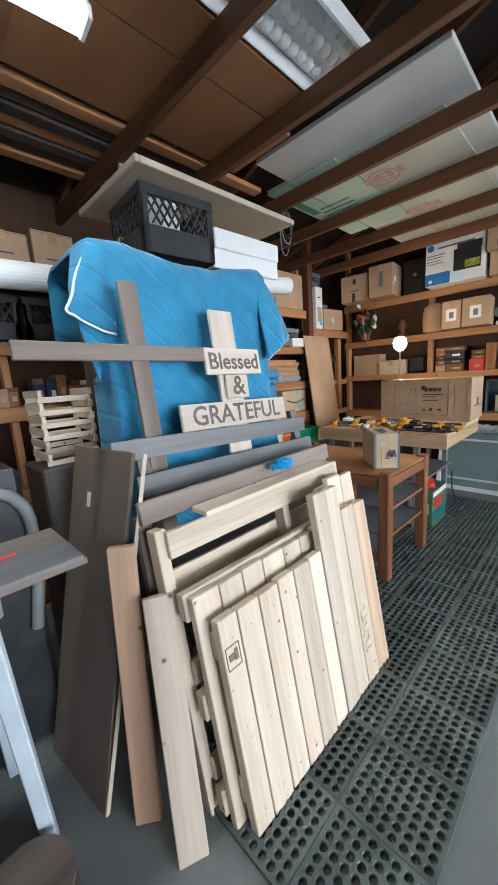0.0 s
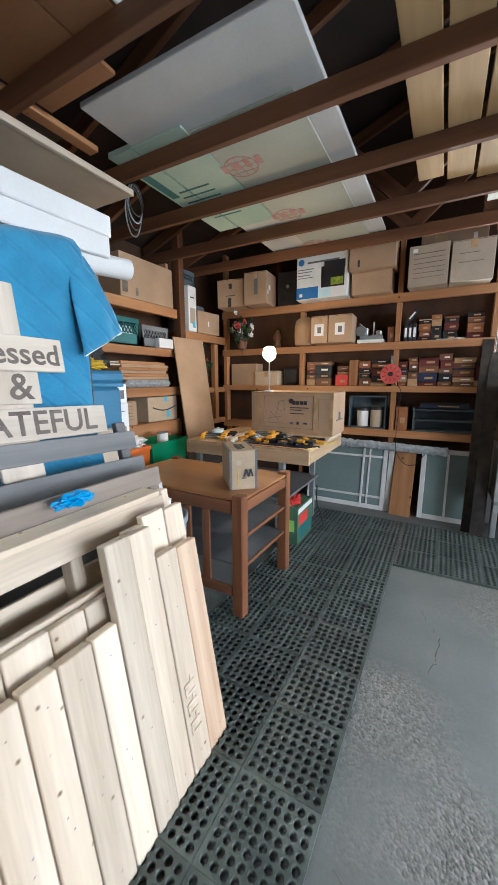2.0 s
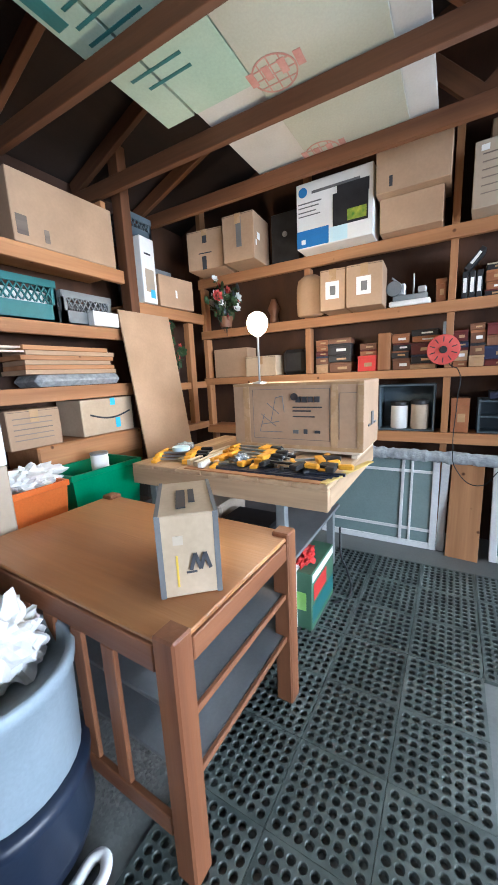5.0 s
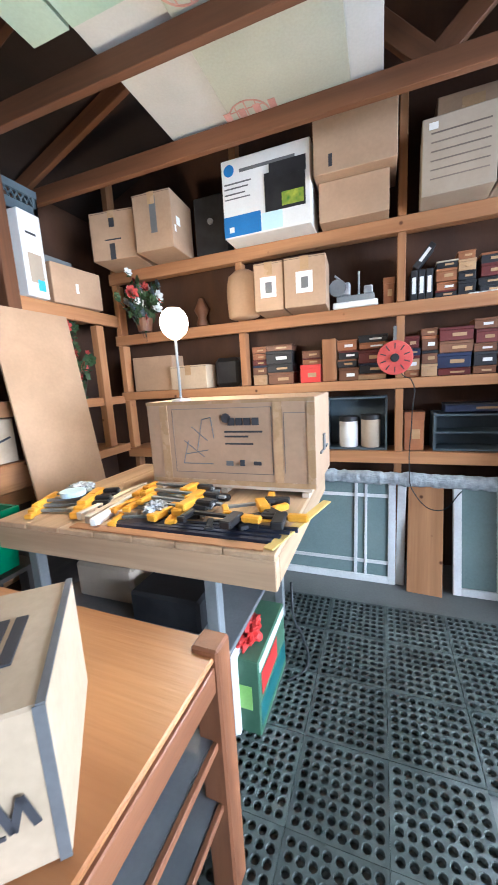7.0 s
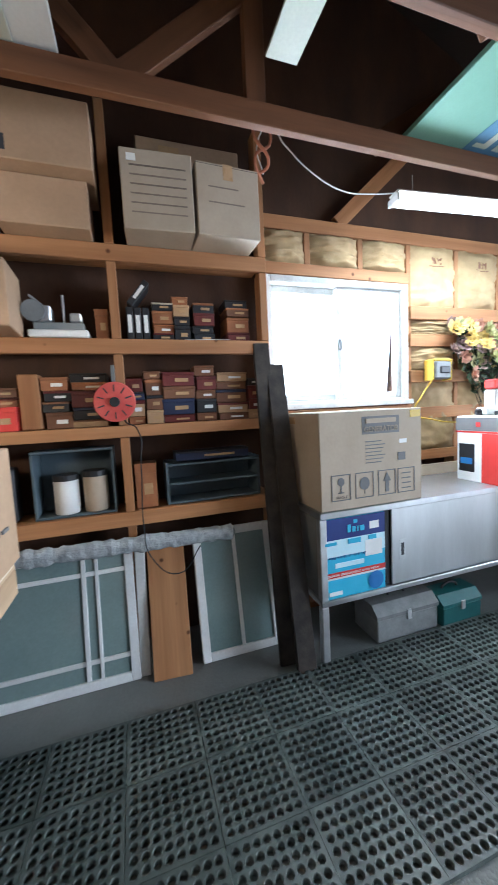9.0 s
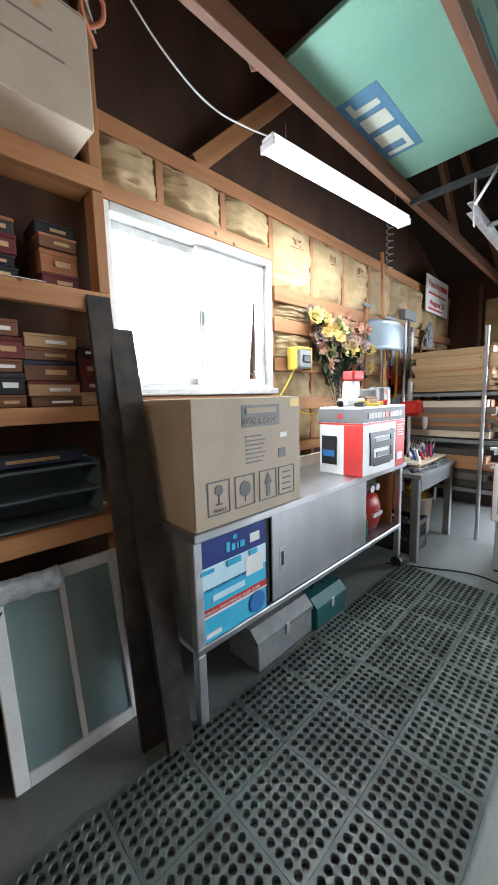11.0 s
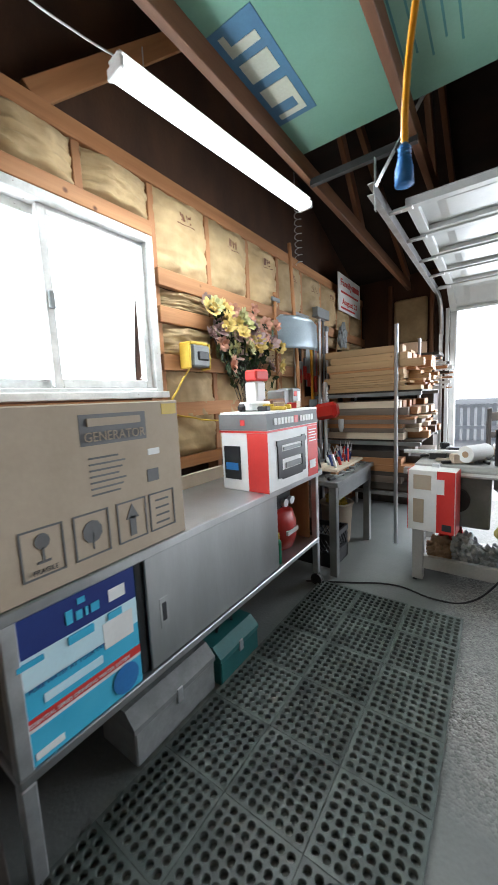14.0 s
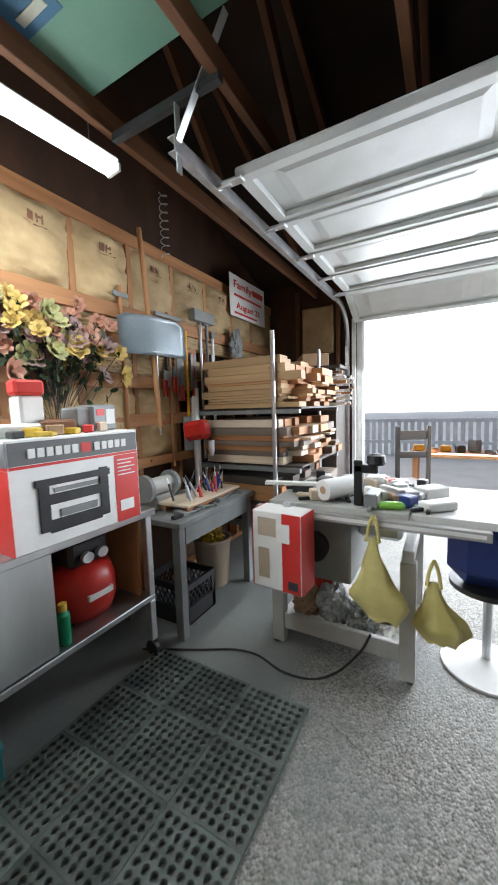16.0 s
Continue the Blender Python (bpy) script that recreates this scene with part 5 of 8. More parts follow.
planer = carton("planer_box", pose(3.955, -1.928, 0.822, 0, 0, E_ - 1.5), 0.575, 0.30, 0.42, PAPER, "white and red tool carton showing a black planer", tape=False, decals=(
    ("dark_band", "front", -0.281, 0.281, 0.325, 0.408, GREYINK), ("red_line", "front", -0.281, 0.281, 0.312, 0.323, SCARLET), ("red_panel", "front", 0.15, 0.281, 0.002, 0.31, SCARLET), ("dark_band", "left", -0.158, 0.158, 0.325, 0.408, GREYINK), ("red_panel", "left", -0.158, -0.03, 0.002, 0.31, SCARLET), ("red_line", "left", -0.158, 0.158, 0.312, 0.323, SCARLET),
    ("square_emblem", "front", -0.005, 0.04, 0.345, 0.385, SCARLET), ("square_emblem", "left", -0.02, 0.01, 0.35, 0.38, SCARLET), ("picture", "left", 0.02, 0.13, 0.06, 0.24, BLACK), ("picture", "left", 0.035, 0.12, 0.11, 0.15, BLUE),
    ("info_panel", "front", 0.17, 0.245, 0.05, 0.10, PAPER)) + tuple(("small_print", "front", 0.165, 0.26 - 0.02 * (k % 2), 0.285 - 0.017 * k, 0.29 - 0.017 * k, PAPER) for k in range(5)))
for x in [-0.215 + 0.034 * k for k in range(6)] + [0.055 + 0.034 * k for k in range(5)]:
    part("name_bar", boxes((x, x + 0.025, -0.1565, -0.15, 0.348, 0.382)), PAPER, planer)
pic = boxes((-0.19, -0.15, -0.1565, -0.15, 0.06, 0.25), (0.07, 0.11, -0.1565, -0.15, 0.06, 0.27), (-0.2, 0.12, -0.1572, -0.15, 0.235, 0.262), (-0.15, 0.07, -0.1562, -0.15, 0.05, 0.10), (-0.15, 0.07, -0.1562, -0.15, 0.16, 0.20))
part("planer_picture", pic, BLACK, planer)
part("planer_picture", boxes((-0.13, 0.06, -0.1562, -0.15, 0.205, 0.222), (-0.11, 0.05, -0.1562, -0.15, 0.105, 0.135)), GREYMETAL, planer)


def toolbox(m, sx, sy, sz, mat, label):
    t = thing("toolbox", m, label, "toolbox", "toolboxes under the bench")
    part("body", boxes((-sx / 2, sx / 2, -sy / 2, sy / 2, 0, sz * 0.66), bev=0.006), mat, t)
    lid = bmesh.new()
    prof = ((-sy / 2 - 0.003, sz * 0.66), (-sy / 2 - 0.003, sz * 0.76), (-sy * 0.28, sz), (sy * 0.28, sz), (sy / 2 + 0.003, sz * 0.76), (sy / 2 + 0.003, sz * 0.66))
    ends = [[lid.verts.new((x, y, z)) for y, z in prof] for x in (-sx / 2 - 0.003, sx / 2 + 0.003)]
    lid.faces.new(ends[0]), lid.faces.new(ends[1][::-1])
    for k in range(6):
        lid.faces.new((ends[0][k], ends[1][k], ends[1][(k + 1) % 6], ends[0][(k + 1) % 6]))
    bmesh.ops.recalc_face_normals(lid, faces=lid.faces)
    part("lid", lid, mat, t)
    part("latch", boxes((-0.015, 0.015, -sy / 2 - 0.008, -sy / 2, sz * 0.5, sz * 0.8), bev=0.002), GALV, t)
    tube("handle", ((-0.06, 0, sz), (-0.05, 0, sz + 0.018), (0.05, 0, sz + 0.018), (0.06, 0, sz)), 0.007, BLACK, t)
    return t


toolbox(pose(4.0, -1.03, 0.0, 0, 0, E_), 0.43, 0.22, 0.205, surf("hammered_grey", (0.2, 0.21, 0.21), (0.27, 0.28, 0.28), 0.4, 20, bump=0.15), "grey hammered metal toolbox on the floor")
toolbox(pose(3.965, -1.41, 0.0, 0, 0, E_), 0.30, 0.2, 0.18, TEAL, "dark green metal toolbox on the floor")

comp = thing("air_compressor", pose(4.04, -2.03, 0.347, 0, 0, E_) @ Matrix.Diagonal((1.3, 1.2, 1.1, 1)), "red pancake air compressor on the lower shelf", "compressor")
part("tank", lathe(((0.05, 0.0), (0.105, 0.02), (0.122, 0.08), (0.122, 0.16), (0.105, 0.225), (0.04, 0.245)), 28), RED, comp, smooth=True)
part("pump", boxes((-0.08, 0.08, -0.07, 0.07, 0.245, 0.36), bev=0.015), BLACK, comp)
part("gauge", lathe(((0.022, 0), (0.022, 0.02)), 16, pose(-0.03, -0.085, 0.29, 90)), GALV, comp)
part("gauge", lathe(((0.022, 0), (0.022, 0.02)), 16, pose(0.03, -0.085, 0.29, 90)), GALV, comp)
part("name_bar", boxes((-0.05, 0.05, -0.124, -0.110, 0.11, 0.135)), PAPER, comp)
part("foot", boxes((-0.09, -0.07, -0.05, -0.03, 0, 0.03)), BLACK, comp)
part("foot", boxes((0.07, 0.09, -0.05, -0.03, 0, 0.03)), BLACK, comp)
can = thing("spray_can", pose(3.90, -1.84, 0.347), "green and yellow spray can", "can")
part("can", lathe(((0.025, 0), (0.027, 0.005), (0.027, 0.13), (0.015, 0.15)), 16), ANTIQUE, can)
part("cap", lathe(((0.018, 0.15), (0.018, 0.18)), 16), YELLOW, can)

# extension cable hanging from a roof truss
drop = thing("extension_cable", pose(3.02, -0.89, 1.67), "orange extension cable with a blue socket hanging from the truss", "cable")
tube("cord", ((0, 0, 0.055), (0, -0.002, 0.12), (-0.012, -0.006, 0.26), (-0.05, -0.012, 0.45), (-0.14, -0.02, 0.64), (-0.25, -0.02, 0.79), (-0.335, -0.02, 0.89), (-0.353, -0.02, 0.93), (-0.364, -0.02, 0.955), (-0.38, -0.02, 0.957), (-0.396, -0.02, 0.955), (-0.408, -0.02, 0.93), (-0.406, -0.02, 0.86)), 0.0058, ORANGE, drop)
part("socket", lathe(((0.006, 0.066), (0.009, 0.06), (0.010, 0.045), (0.015, 0.025), (0.016, 0.0), (0.004, 0.002)), 18), BLUE, drop, "translucent blue plastic socket", smooth=True)
for k in range(3):
    part("grip_rib", lathe(((0.0102, 0), (0.0115, 0.002), (0.0102, 0.004)), 16, pose(0, 0, 0.042 + 0.007 * k)), BLUE, drop)

# ---- low wooden table ----
table = thing("wooden_table", pose(2.262, 1.415, 0.019, 0, 0, -1.2) @ Matrix.Diagonal((0.955, 0.985, 1, 1)), "reddish brown wooden table with square legs and two grey shelves", "table")
for x in (-0.345, 0.275):
    for y in (-0.53, 0.46):
        part("leg", boxes((x, x + 0.07, y, y + 0.07, 0, 0.728), bev=0.006), TABLEWOOD["z"], table)
part("tabletop", boxes((-0.335, 0.335, -0.52, 0.53, 0.697, 0.712), bev=0.004), wood("worn_amber_tabletop", (0.26, 0.105, 0.035), (0.44, 0.21, 0.08), "y", rough=0.32, scale=2.2), table, "worn amber plywood top")
for r in ((-0.27, 0.27, -0.525, -0.50, 0.63, 0.694), (-0.27, 0.27, 0.505, 0.525, 0.63, 0.694)):
    part("apron", boxes(r, bev=0.003), TABLEWOOD["x"], table)
for r in ((-0.34, -0.32, -0.455, 0.455, 0.62, 0.694), (0.32, 0.34, -0.455, 0.455, 0.62, 0.694), (-0.34, -0.32, -0.455, 0.455, 0.12, 0.18)):
    part("apron", boxes(r, bev=0.003), TABLEWOOD["y"], table)
for y in (-0.30, -0.16, -0.02, 0.12, 0.26):
    part("slat", boxes((-0.338, -0.322, y, y + 0.055, 0.182, 0.618), bev=0.003), TABLEWOOD["z"], table)
SHELFGREY = surf("grey_shelf_board", (0.12, 0.125, 0.13), (0.2, 0.205, 0.21), 0.45, 4, bump=0.08)
for z in (0.47, 0.29):
    part("shelf_board", boxes((-0.30, 0.30, -0.50, 0.45, z, z + 0.014), bev=0.002), SHELFGREY, table, "scuffed grey shelf board")
    part("shelf_edge", boxes((-0.274, 0.274, -0.515, -0.501, z - 0.004, z + 0.016), bev=0.002), TABLEWOOD["x"], table)

wbox = carton("tool_box_carton", pose(2.215, 1.09, 0.7315, 0, 0, -48.7) @ Matrix.Diagonal((0.9, 1.03, 1.01, 1)), 0.185, 0.29, 0.232, CARD_PALE, "small brown tool carton with dark tape bands", tape=False, decals=(
    ("dark_band", "front", -0.0925, -0.076, 0.0, 0.232, GREYINK), ("dark_band", "front", 0.076, 0.0925, 0.0, 0.232, GREYINK), ("name_mark", "front", -0.012, 0.02, 0.066, 0.072, INK), ("paper_label", "front", -0.045, -0.015, 0.15, 0.175, CARD_GREY), ("small_print", "front", -0.04, -0.034, 0.03, 0.12, YELLOW), ("dark_band", "top", -0.0925, -0.08, -0.145, 0.145, GREYINK), ("dark_band", "top", 0.08, 0.0925, -0.145, 0.145, GREYINK), ("name_bar", "top", -0.03, 0.0, -0.1, 0.05, INK), ("name_bar", "top", 0.01, 0.03, -0.06, 0.05, INK)))
mark = bmesh.new()
for k, r in enumerate((18, -18, 18, -18)):
    box(mark, -0.0055, 0.0055, -0.0008, 0.0008, -0.024, 0.024, m=pose(0.01 + k * 0.0145, -0.1505, 0.10, 0, r))
part("zigzag_mark", mark, INK, wbox)

# ---- workbench with clamps and the big carton ----
wb = thing("workbench", pose(3.245, 1.38, 0), "pale pine workbench top on grey steel legs", "workbench")


def wpart(name, x0, x1, y0, y1, z0, z1, mat, label=""):
    return part(name, boxes((x0 - 3.245, x1 - 3.245, y0 - 1.38, y1 - 1.38, z0, z1), bev=0.003), mat, wb, label)


wpart("front_apron", 2.765, 2.803, 0.82, 1.95, 0.745, 0.838, SHELFWOOD["y"])
BENCHWOOD = {k: wood("bench_fir_" + k, (0.38, 0.25, 0.14), (0.55, 0.39, 0.24), k, spots=2.0) for k in "xy"}
bpy.data.objects["front_apron"].data.materials[0] = BENCHWOOD["y"]
wpart("side_apron", 2.804, 3.70, 0.82, 0.858, 0.75, 0.838, BENCHWOOD["x"])
wpart("side_apron", 2.804, 3.70, 1.912, 1.95, 0.75, 0.838, BENCHWOOD["x"])
wpart("back_apron", 3.663, 3.70, 0.859, 1.911, 0.75, 0.838, BENCHWOOD["y"])
for k in range(7):
    a = 0.82 + k * 0.1614
    wpart("top_board", 2.765, 3.70, a + 0.001, a + 0.160, 0.8385, 0.858, BENCHWOOD["x"])
for x in (2.84, 3.60):
    for y in (1.05, 1.86):
        wpart("leg", x, x + 0.045, y, y + 0.045, 0.0, 0.745, GREYMETAL, "blue grey steel leg")
wpart("lower_shelf", 2.82, 3.66, 1.02, 1.90, 0.42, 0.44, SHELFGREY)
# feet under the carton: a slatted skid
big = carton("saw_box", pose(3.455, 1.175, 0.892, 0, 0, E_) @ Matrix.Diagonal((1.06, 0.93, 1.03, 1)), 0.73, 0.42, 0.36, CARD, "big brown saw carton with tape and printed drawing", tape=False, decals=(
    ("panel_line", "front", -0.24, 0.2, 0.325, 0.328, WEATHERED["x"]), ("panel_line", "front", -0.24, 0.2, 0.05, 0.053, WEATHERED["x"]), ("panel_line", "front", -0.24, -0.237, 0.05, 0.325, WEATHERED["x"]), ("panel_line", "front", 0.197, 0.2, 0.05, 0.325, WEATHERED["x"]), ("panel_line", "front", 0.245, 0.33, 0.30, 0.303, WEATHERED["x"]), ("panel_line", "front", 0.245, 0.248, 0.06, 0.30, WEATHERED["x"]),
    ("tape", "front", -0.30, -0.262, 0.02, 0.345, TAPE), ("tape", "front", 0.205, 0.24, 0.02, 0.345, TAPE), ("tape", "front", -0.362, 0.362, 0.0, 0.02, TAPE), ("tape", "front", 0.335, 0.364, 0.02, 0.34, TAPE), ("tape", "front", -0.364, 0.364, 0.345, 0.36, TAPE),
    ("small_print", "front", 0.0, 0.16, 0.225, 0.232, INK), ("small_print", "front", 0.0, 0.10, 0.205, 0.212, INK), ("small_print", "front", 0.0, 0.12, 0.175, 0.181, INK), ("care_mark", "front", 0.0, 0.03, 0.085, 0.105, GREYINK), ("care_mark", "front", 0.06, 0.08, 0.085, 0.11, INK), ("care_mark", "front", 0.12, 0.15, 0.09, 0.105, INK)) + tuple(("side_print", "right", -0.1 + 0.08 * k, -0.05 + 0.08 * k, 0.12, 0.13 + 0.06 * (k % 2), GREYINK) for k in range(3)))
logo = bmesh.new()
for k in range(4):
    box(logo, 0.018 + 0.034 * k, 0.045 + 0.034 * k, -0.2185, -0.21, 0.255, 0.285)
rod(logo, (0.01, -0.2185, 0.285), (0.01, -0.21, 0.285), 0.02, sides=10)
part("name_mark", logo, INK, big)
draw = bmesh.new()
for p, q in (((-0.2, 0.09), (-0.06, 0.09)), ((-0.19, 0.13), (-0.08, 0.15)), ((-0.13, 0.15), (-0.1, 0.28)), ((-0.1, 0.28), (-0.06, 0.29)), ((-0.06, 0.29), (-0.05, 0.2)), ((-0.19, 0.19), (-0.1, 0.12)), ((-0.2, 0.09), (-0.17, 0.19)), ((-0.15, 0.25), (-0.08, 0.19))):
    rod(draw, (p[0], -0.2104, p[1]), (q[0], -0.2104, q[1]), 0.0022, sides=4)
part("line_drawing", draw, GREYINK, big)
skid = thing("box_skid", pose(3.455, 1.175, 0.8585), "low wooden skid under the big carton", "skid")
for x in (-0.2, -0.02, 0.16):
    part("slat", boxes((x, x + 0.04, -0.37, 0.37, 0.02, 0.033), bev=0.001), PINE["y"], skid)
for y in (-0.36, 0.0, 0.33):
    part("runner", boxes((-0.21, 0.21, y, y + 0.03, 0, 0.0195), bev=0.001), PINE["x"], skid)

# bulb lamp standing on the carton
bulb = thing("work_light", pose(3.30, 1.40, 1.263), "bare lit bulb, swollen to the size of its glare, on a slim metal pole", "lamp")
part("base", lathe(((0.045, 0), (0.045, 0.008), (0.012, 0.014)), 20), STEEL, bulb)
pole = bmesh.new()
rod(pole, (0, 0, 0.012), (0, 0, 0.272), 0.006)
part("pole", pole, GREYMETAL, bulb)
# globe modelled oversize, so that its outline takes in the glare around the bulb
part("bulb", lathe(((0.014, 0.27), (0.03, 0.281), (0.048, 0.297), (0.058, 0.32), (0.061, 0.34), (0.058, 0.36), (0.048, 0.383), (0.03, 0.398), (0.008, 0.404)), 32), BULBGLOW, bulb, smooth=True)
bpy.data.objects["bulb"].visible_shadow = False


def clamp(m, length, mat, label, group="clamps on the workbench"):
    t = thing("bar_clamp", m, label, "clamp", group)
    part("bar", boxes((-length / 2, length / 2, -0.008, 0.008, 0.006, 0.016), bev=0.001), GREYMETAL if mat is ORANGE else mat, t)
    part("jaw", boxes((-length / 2, -length / 2 + 0.022, -0.06, 0.012, 0.0, 0.02), (-length / 2 - 0.004, -length / 2 + 0.03, -0.07, -0.055, 0.0, 0.018), bev=0.004), mat, t)
    part("sliding_jaw", boxes((length * 0.12, length * 0.12 + 0.04, -0.075, 0.02, 0.0, 0.026), bev=0.004), mat, t)
    part("handle", boxes((length * 0.12 + 0.041, length * 0.12 + 0.11, -0.012, 0.016, 0.0, 0.024), bev=0.006), BLACK if mat is not BLACK else ORANGE, t)
    return t


rnd = random.Random(5)
zc = 0.859
for k in range(7):
    clamp(pose(2.90 + 0.028 * k, 1.70 + 0.012 * k, zc + 0.012 * (k % 3), 0, 0, -78 + rnd.uniform(-9, 9)), 0.30, ORANGE, "yellow and black plastic bar clamp on the workbench")
for k in range(13):
    clamp(pose(2.92 + 0.021 * k, 1.30 + rnd.uniform(-0.05, 0.05), zc + 0.014 * (k % 4), 0, 0, -88 + rnd.uniform(-14, 14)), rnd.uniform(0.28, 0.36), ORANGE, "yellow and black plastic bar clamp on the workbench")
for k, (x, y, rot, ln) in enumerate(((2.95, 1.0, -70, 0.22), (2.99, 0.95, -40, 0.2), (3.06, 0.93, 10, 0.2), (2.94, 0.90, -85, 0.24), (2.90, 1.04, -95, 0.26))):
    clamp(pose(x, y, zc + 0.008 * k, 0, 0, rot), ln, BLACK, "black bar clamp lying on the workbench")
clamp(pose(3.05, 1.0, zc + 0.02, 0, 0, -60), 0.2, ORANGE, "yellow and black plastic bar clamp on the workbench")
solid("yellow_rule", boxes((-0.22, 0.22, -0.016, 0.016, 0, 0.006), bev=0.001), wood("faded_yellow_rule", (0.45, 0.32, 0.08), (0.55, 0.40, 0.13), "x"), pose(3.0, 0.795, 0.8595, 0, 0, -14), "faded yellow wooden rule jutting over the bench side", "rule")
for k, y in enumerate((1.525, 1.555, 1.60)):
    solid("pine_strip", boxes((-0.2, 0.2, -0.012, 0.012, 0, 0.03), bev=0.002), WHITE if k == 0 else PINE["x"], pose(3.0 + 0.02 * k, y, zc, 0, 0, 8 - 4 * k), "pale wood strip lying across the workbench", "wood strip", "wood strips")
for k in range(4):
    solid("steel_bar", boxes((-0.30, 0.30, -0.009, 0.009, 0, 0.012), bev=0.001), surf("blued_steel", (0.03, 0.04, 0.07), (0.05, 0.06, 0.1), 0.35, 8, metal=0.6) if k == 0 else bpy.data.materials["blued_steel"], pose(2.83 + 0.024 * k, 1.15 - 0.02 * k, zc, 0, 0, -90 + 1.5 * k), "long blued steel clamp bar along the bench edge", "bar", "steel bars")
solid("wood_rule", boxes((-0.36, 0.36, -0.02, 0.02, 0, 0.005), bev=0.001), SHELFWOOD["x"], pose(2.795, 1.22, zc, 0, 0, -90), "flat brown wooden rule along the bench edge", "rule")
for k, (x, y, r) in enumerate(((3.0, 1.52, 100), (3.06, 1.50, 75), (2.92, 1.56, 95))):
    solid("wood_strip", boxes((-0.16, 0.16, -0.015, 0.015, 0, 0.02), bev=0.002), PINE["x"], pose(x, y, zc, 0, 0, r), "pale wood strip among the clamps", "wood strip", "wood strips")
crumpled("plastic_bag", 3.05, 1.80, 0.89, (0.08, 0.06, 0.03), BUBBLE, "clear crumpled plastic bag on the clamps", "plastic bag")
crumpled("plastic_bag", 2.93, 1.32, 0.885, (0.06, 0.05, 0.025), BUBBLE, "clear crumpled plastic bag on the clamps", "plastic bag", seed=8)
tape_roll = lathe(((0.03, 0), (0.05, 0), (0.05, 0.02), (0.03, 0.02)), 24)
solid("tape_roll", tape_roll, PALEAQUA, pose(2.97, 1.76, 0.905), "pale blue roll of tape", "tape")
# under the workbench
for k, (x, y, z, sx, sy, sz, mat, lab) in enumerate(((2.98, 1.30, 0.441, 0.2, 0.3, 0.13, BLACK, "black plastic case on the lower shelf"), (3.1, 1.65, 0.441, 0.28, 0.3, 0.16, CARD_GREY, "grey cardboard tray of parts on the lower shelf"), (3.0, 1.10, 0.002, 0.18, 0.12, 0.36, PAPER, "white paper carton under the bench"))):
    solid("stored_case", boxes((-sx / 2, sx / 2, -sy / 2, sy / 2, 0, sz), bev=0.012), mat, pose(x, y, z), lab, "case", "cases under the workbench")
gb = carton("green_tool_box", pose(3.12, 1.02, 0.0, 0, 0, 0), 0.36, 0.12, 0.33, surf("green_printed_card", (0.05, 0.12, 0.07), (0.08, 0.17, 0.10), 0.5, 6), "black and green tool carton standing under the bench", tape=False, decals=(("green_band", "front", -0.17, 0.17, 0.05, 0.15, TEAL), ("lime_mark", "left", -0.03, 0.03, 0.12, 0.22, surf("lime_print", (0.3, 0.6, 0.12), (0.4, 0.7, 0.2), 0.5)), ("red_panel", "front", -0.15, 0.05, 0.17, 0.26, SCARLET), ("white_panel", "front", -0.17, 0.17, 0.28, 0.32, PAPER)))
crumpled("red_bag", 3.05, 1.03, 0.332, (0.1, 0.05, 0.06), SCARLET, "red printed bag on top of the carton", "bag")
loop_cord = tube("extension_cable", ((3.2, 0.93, 0.02), (3.3, 0.86, 0.03), (3.32, 0.88, 0.16), (3.25, 0.9, 0.3), (3.3, 0.92, 0.44)), 0.006, BLACK)
tagged(loop_cord, "loop of black power cord beside the workbench", "cord")

# grey shop bucket on its dark wheeled base beside the table
SHOPBASE = surf("dark_blue_plastic", (0.012, 0.018, 0.035), (0.025, 0.035, 0.06), 0.35, 6, bump=0.05)
pail = thing("bucket", pose(1.755, 1.405, 0.0), "blue grey plastic drum on a dark wheeled base, full of rags", "bucket")
part("base", lathe(((0.15, 0.035), (0.19, 0.04), (0.205, 0.10), (0.20, 0.24), (0.212, 0.26), (0.212, 0.295), (0.19, 0.30), (0.02, 0.29)), 32), SHOPBASE, pail, "dark blue plastic base", smooth=True)
part("body", lathe(((0.185, 0.30), (0.192, 0.31), (0.20, 0.57), (0.209, 0.575), (0.212, 0.61), (0.203, 0.618), (0.19, 0.61), (0.184, 0.55), (0.02, 0.54)), 32), surf("grey_blue_plastic", (0.27, 0.33, 0.37), (0.34, 0.40, 0.44), 0.45, 5), pail, smooth=True)
for k in range(4):
    an = math.radians(45 + 90 * k)
    cx, cy = 0.15 * math.cos(an), 0.15 * math.sin(an)
    part("caster", boxes((cx - 0.02, cx + 0.02, cy - 0.02, cy + 0.02, 0, 0.05), bev=0.012), SHOPBASE, pail)
crumpled("white_rag", 1.81, 1.42, 0.54, (0.13, 0.12, 0.15), PAPER, "white rag stuffed into the bucket", "rag", seed=11)
crumpled("brown_rag", 1.68, 1.36, 0.54, (0.08, 0.09, 0.15), CARD, "brown crumpled paper stuffed into the bucket", "rag", seed=17)
hose = tube("white_hose", ((1.74, 1.175, 0.018), (1.79, 1.14, 0.018), (1.85, 1.16, 0.018), (1.85, 1.19, 0.018), (1.79, 1.195, 0.018)), 0.016, PAPER, cyclic=True)
tagged(hose, "coiled white hose on the floor by the bucket", "hose")

# ---- north shelves ----
NF = 2.46
north_shelf = thing("wall_shelving", pose(1.5, NF, 0), "rough fir wall shelving along the back, crammed with boxes", "shelves", "wall shelves")


def npart(name, x0, x1, y0, y1, z0, z1, axis, mats=SHELFWOOD):
    return part(name, boxes((x0 - 1.5, x1 - 1.5, y0 - NF, y1 - NF, z0, z1), bev=0.003), mats[axis], north_shelf)


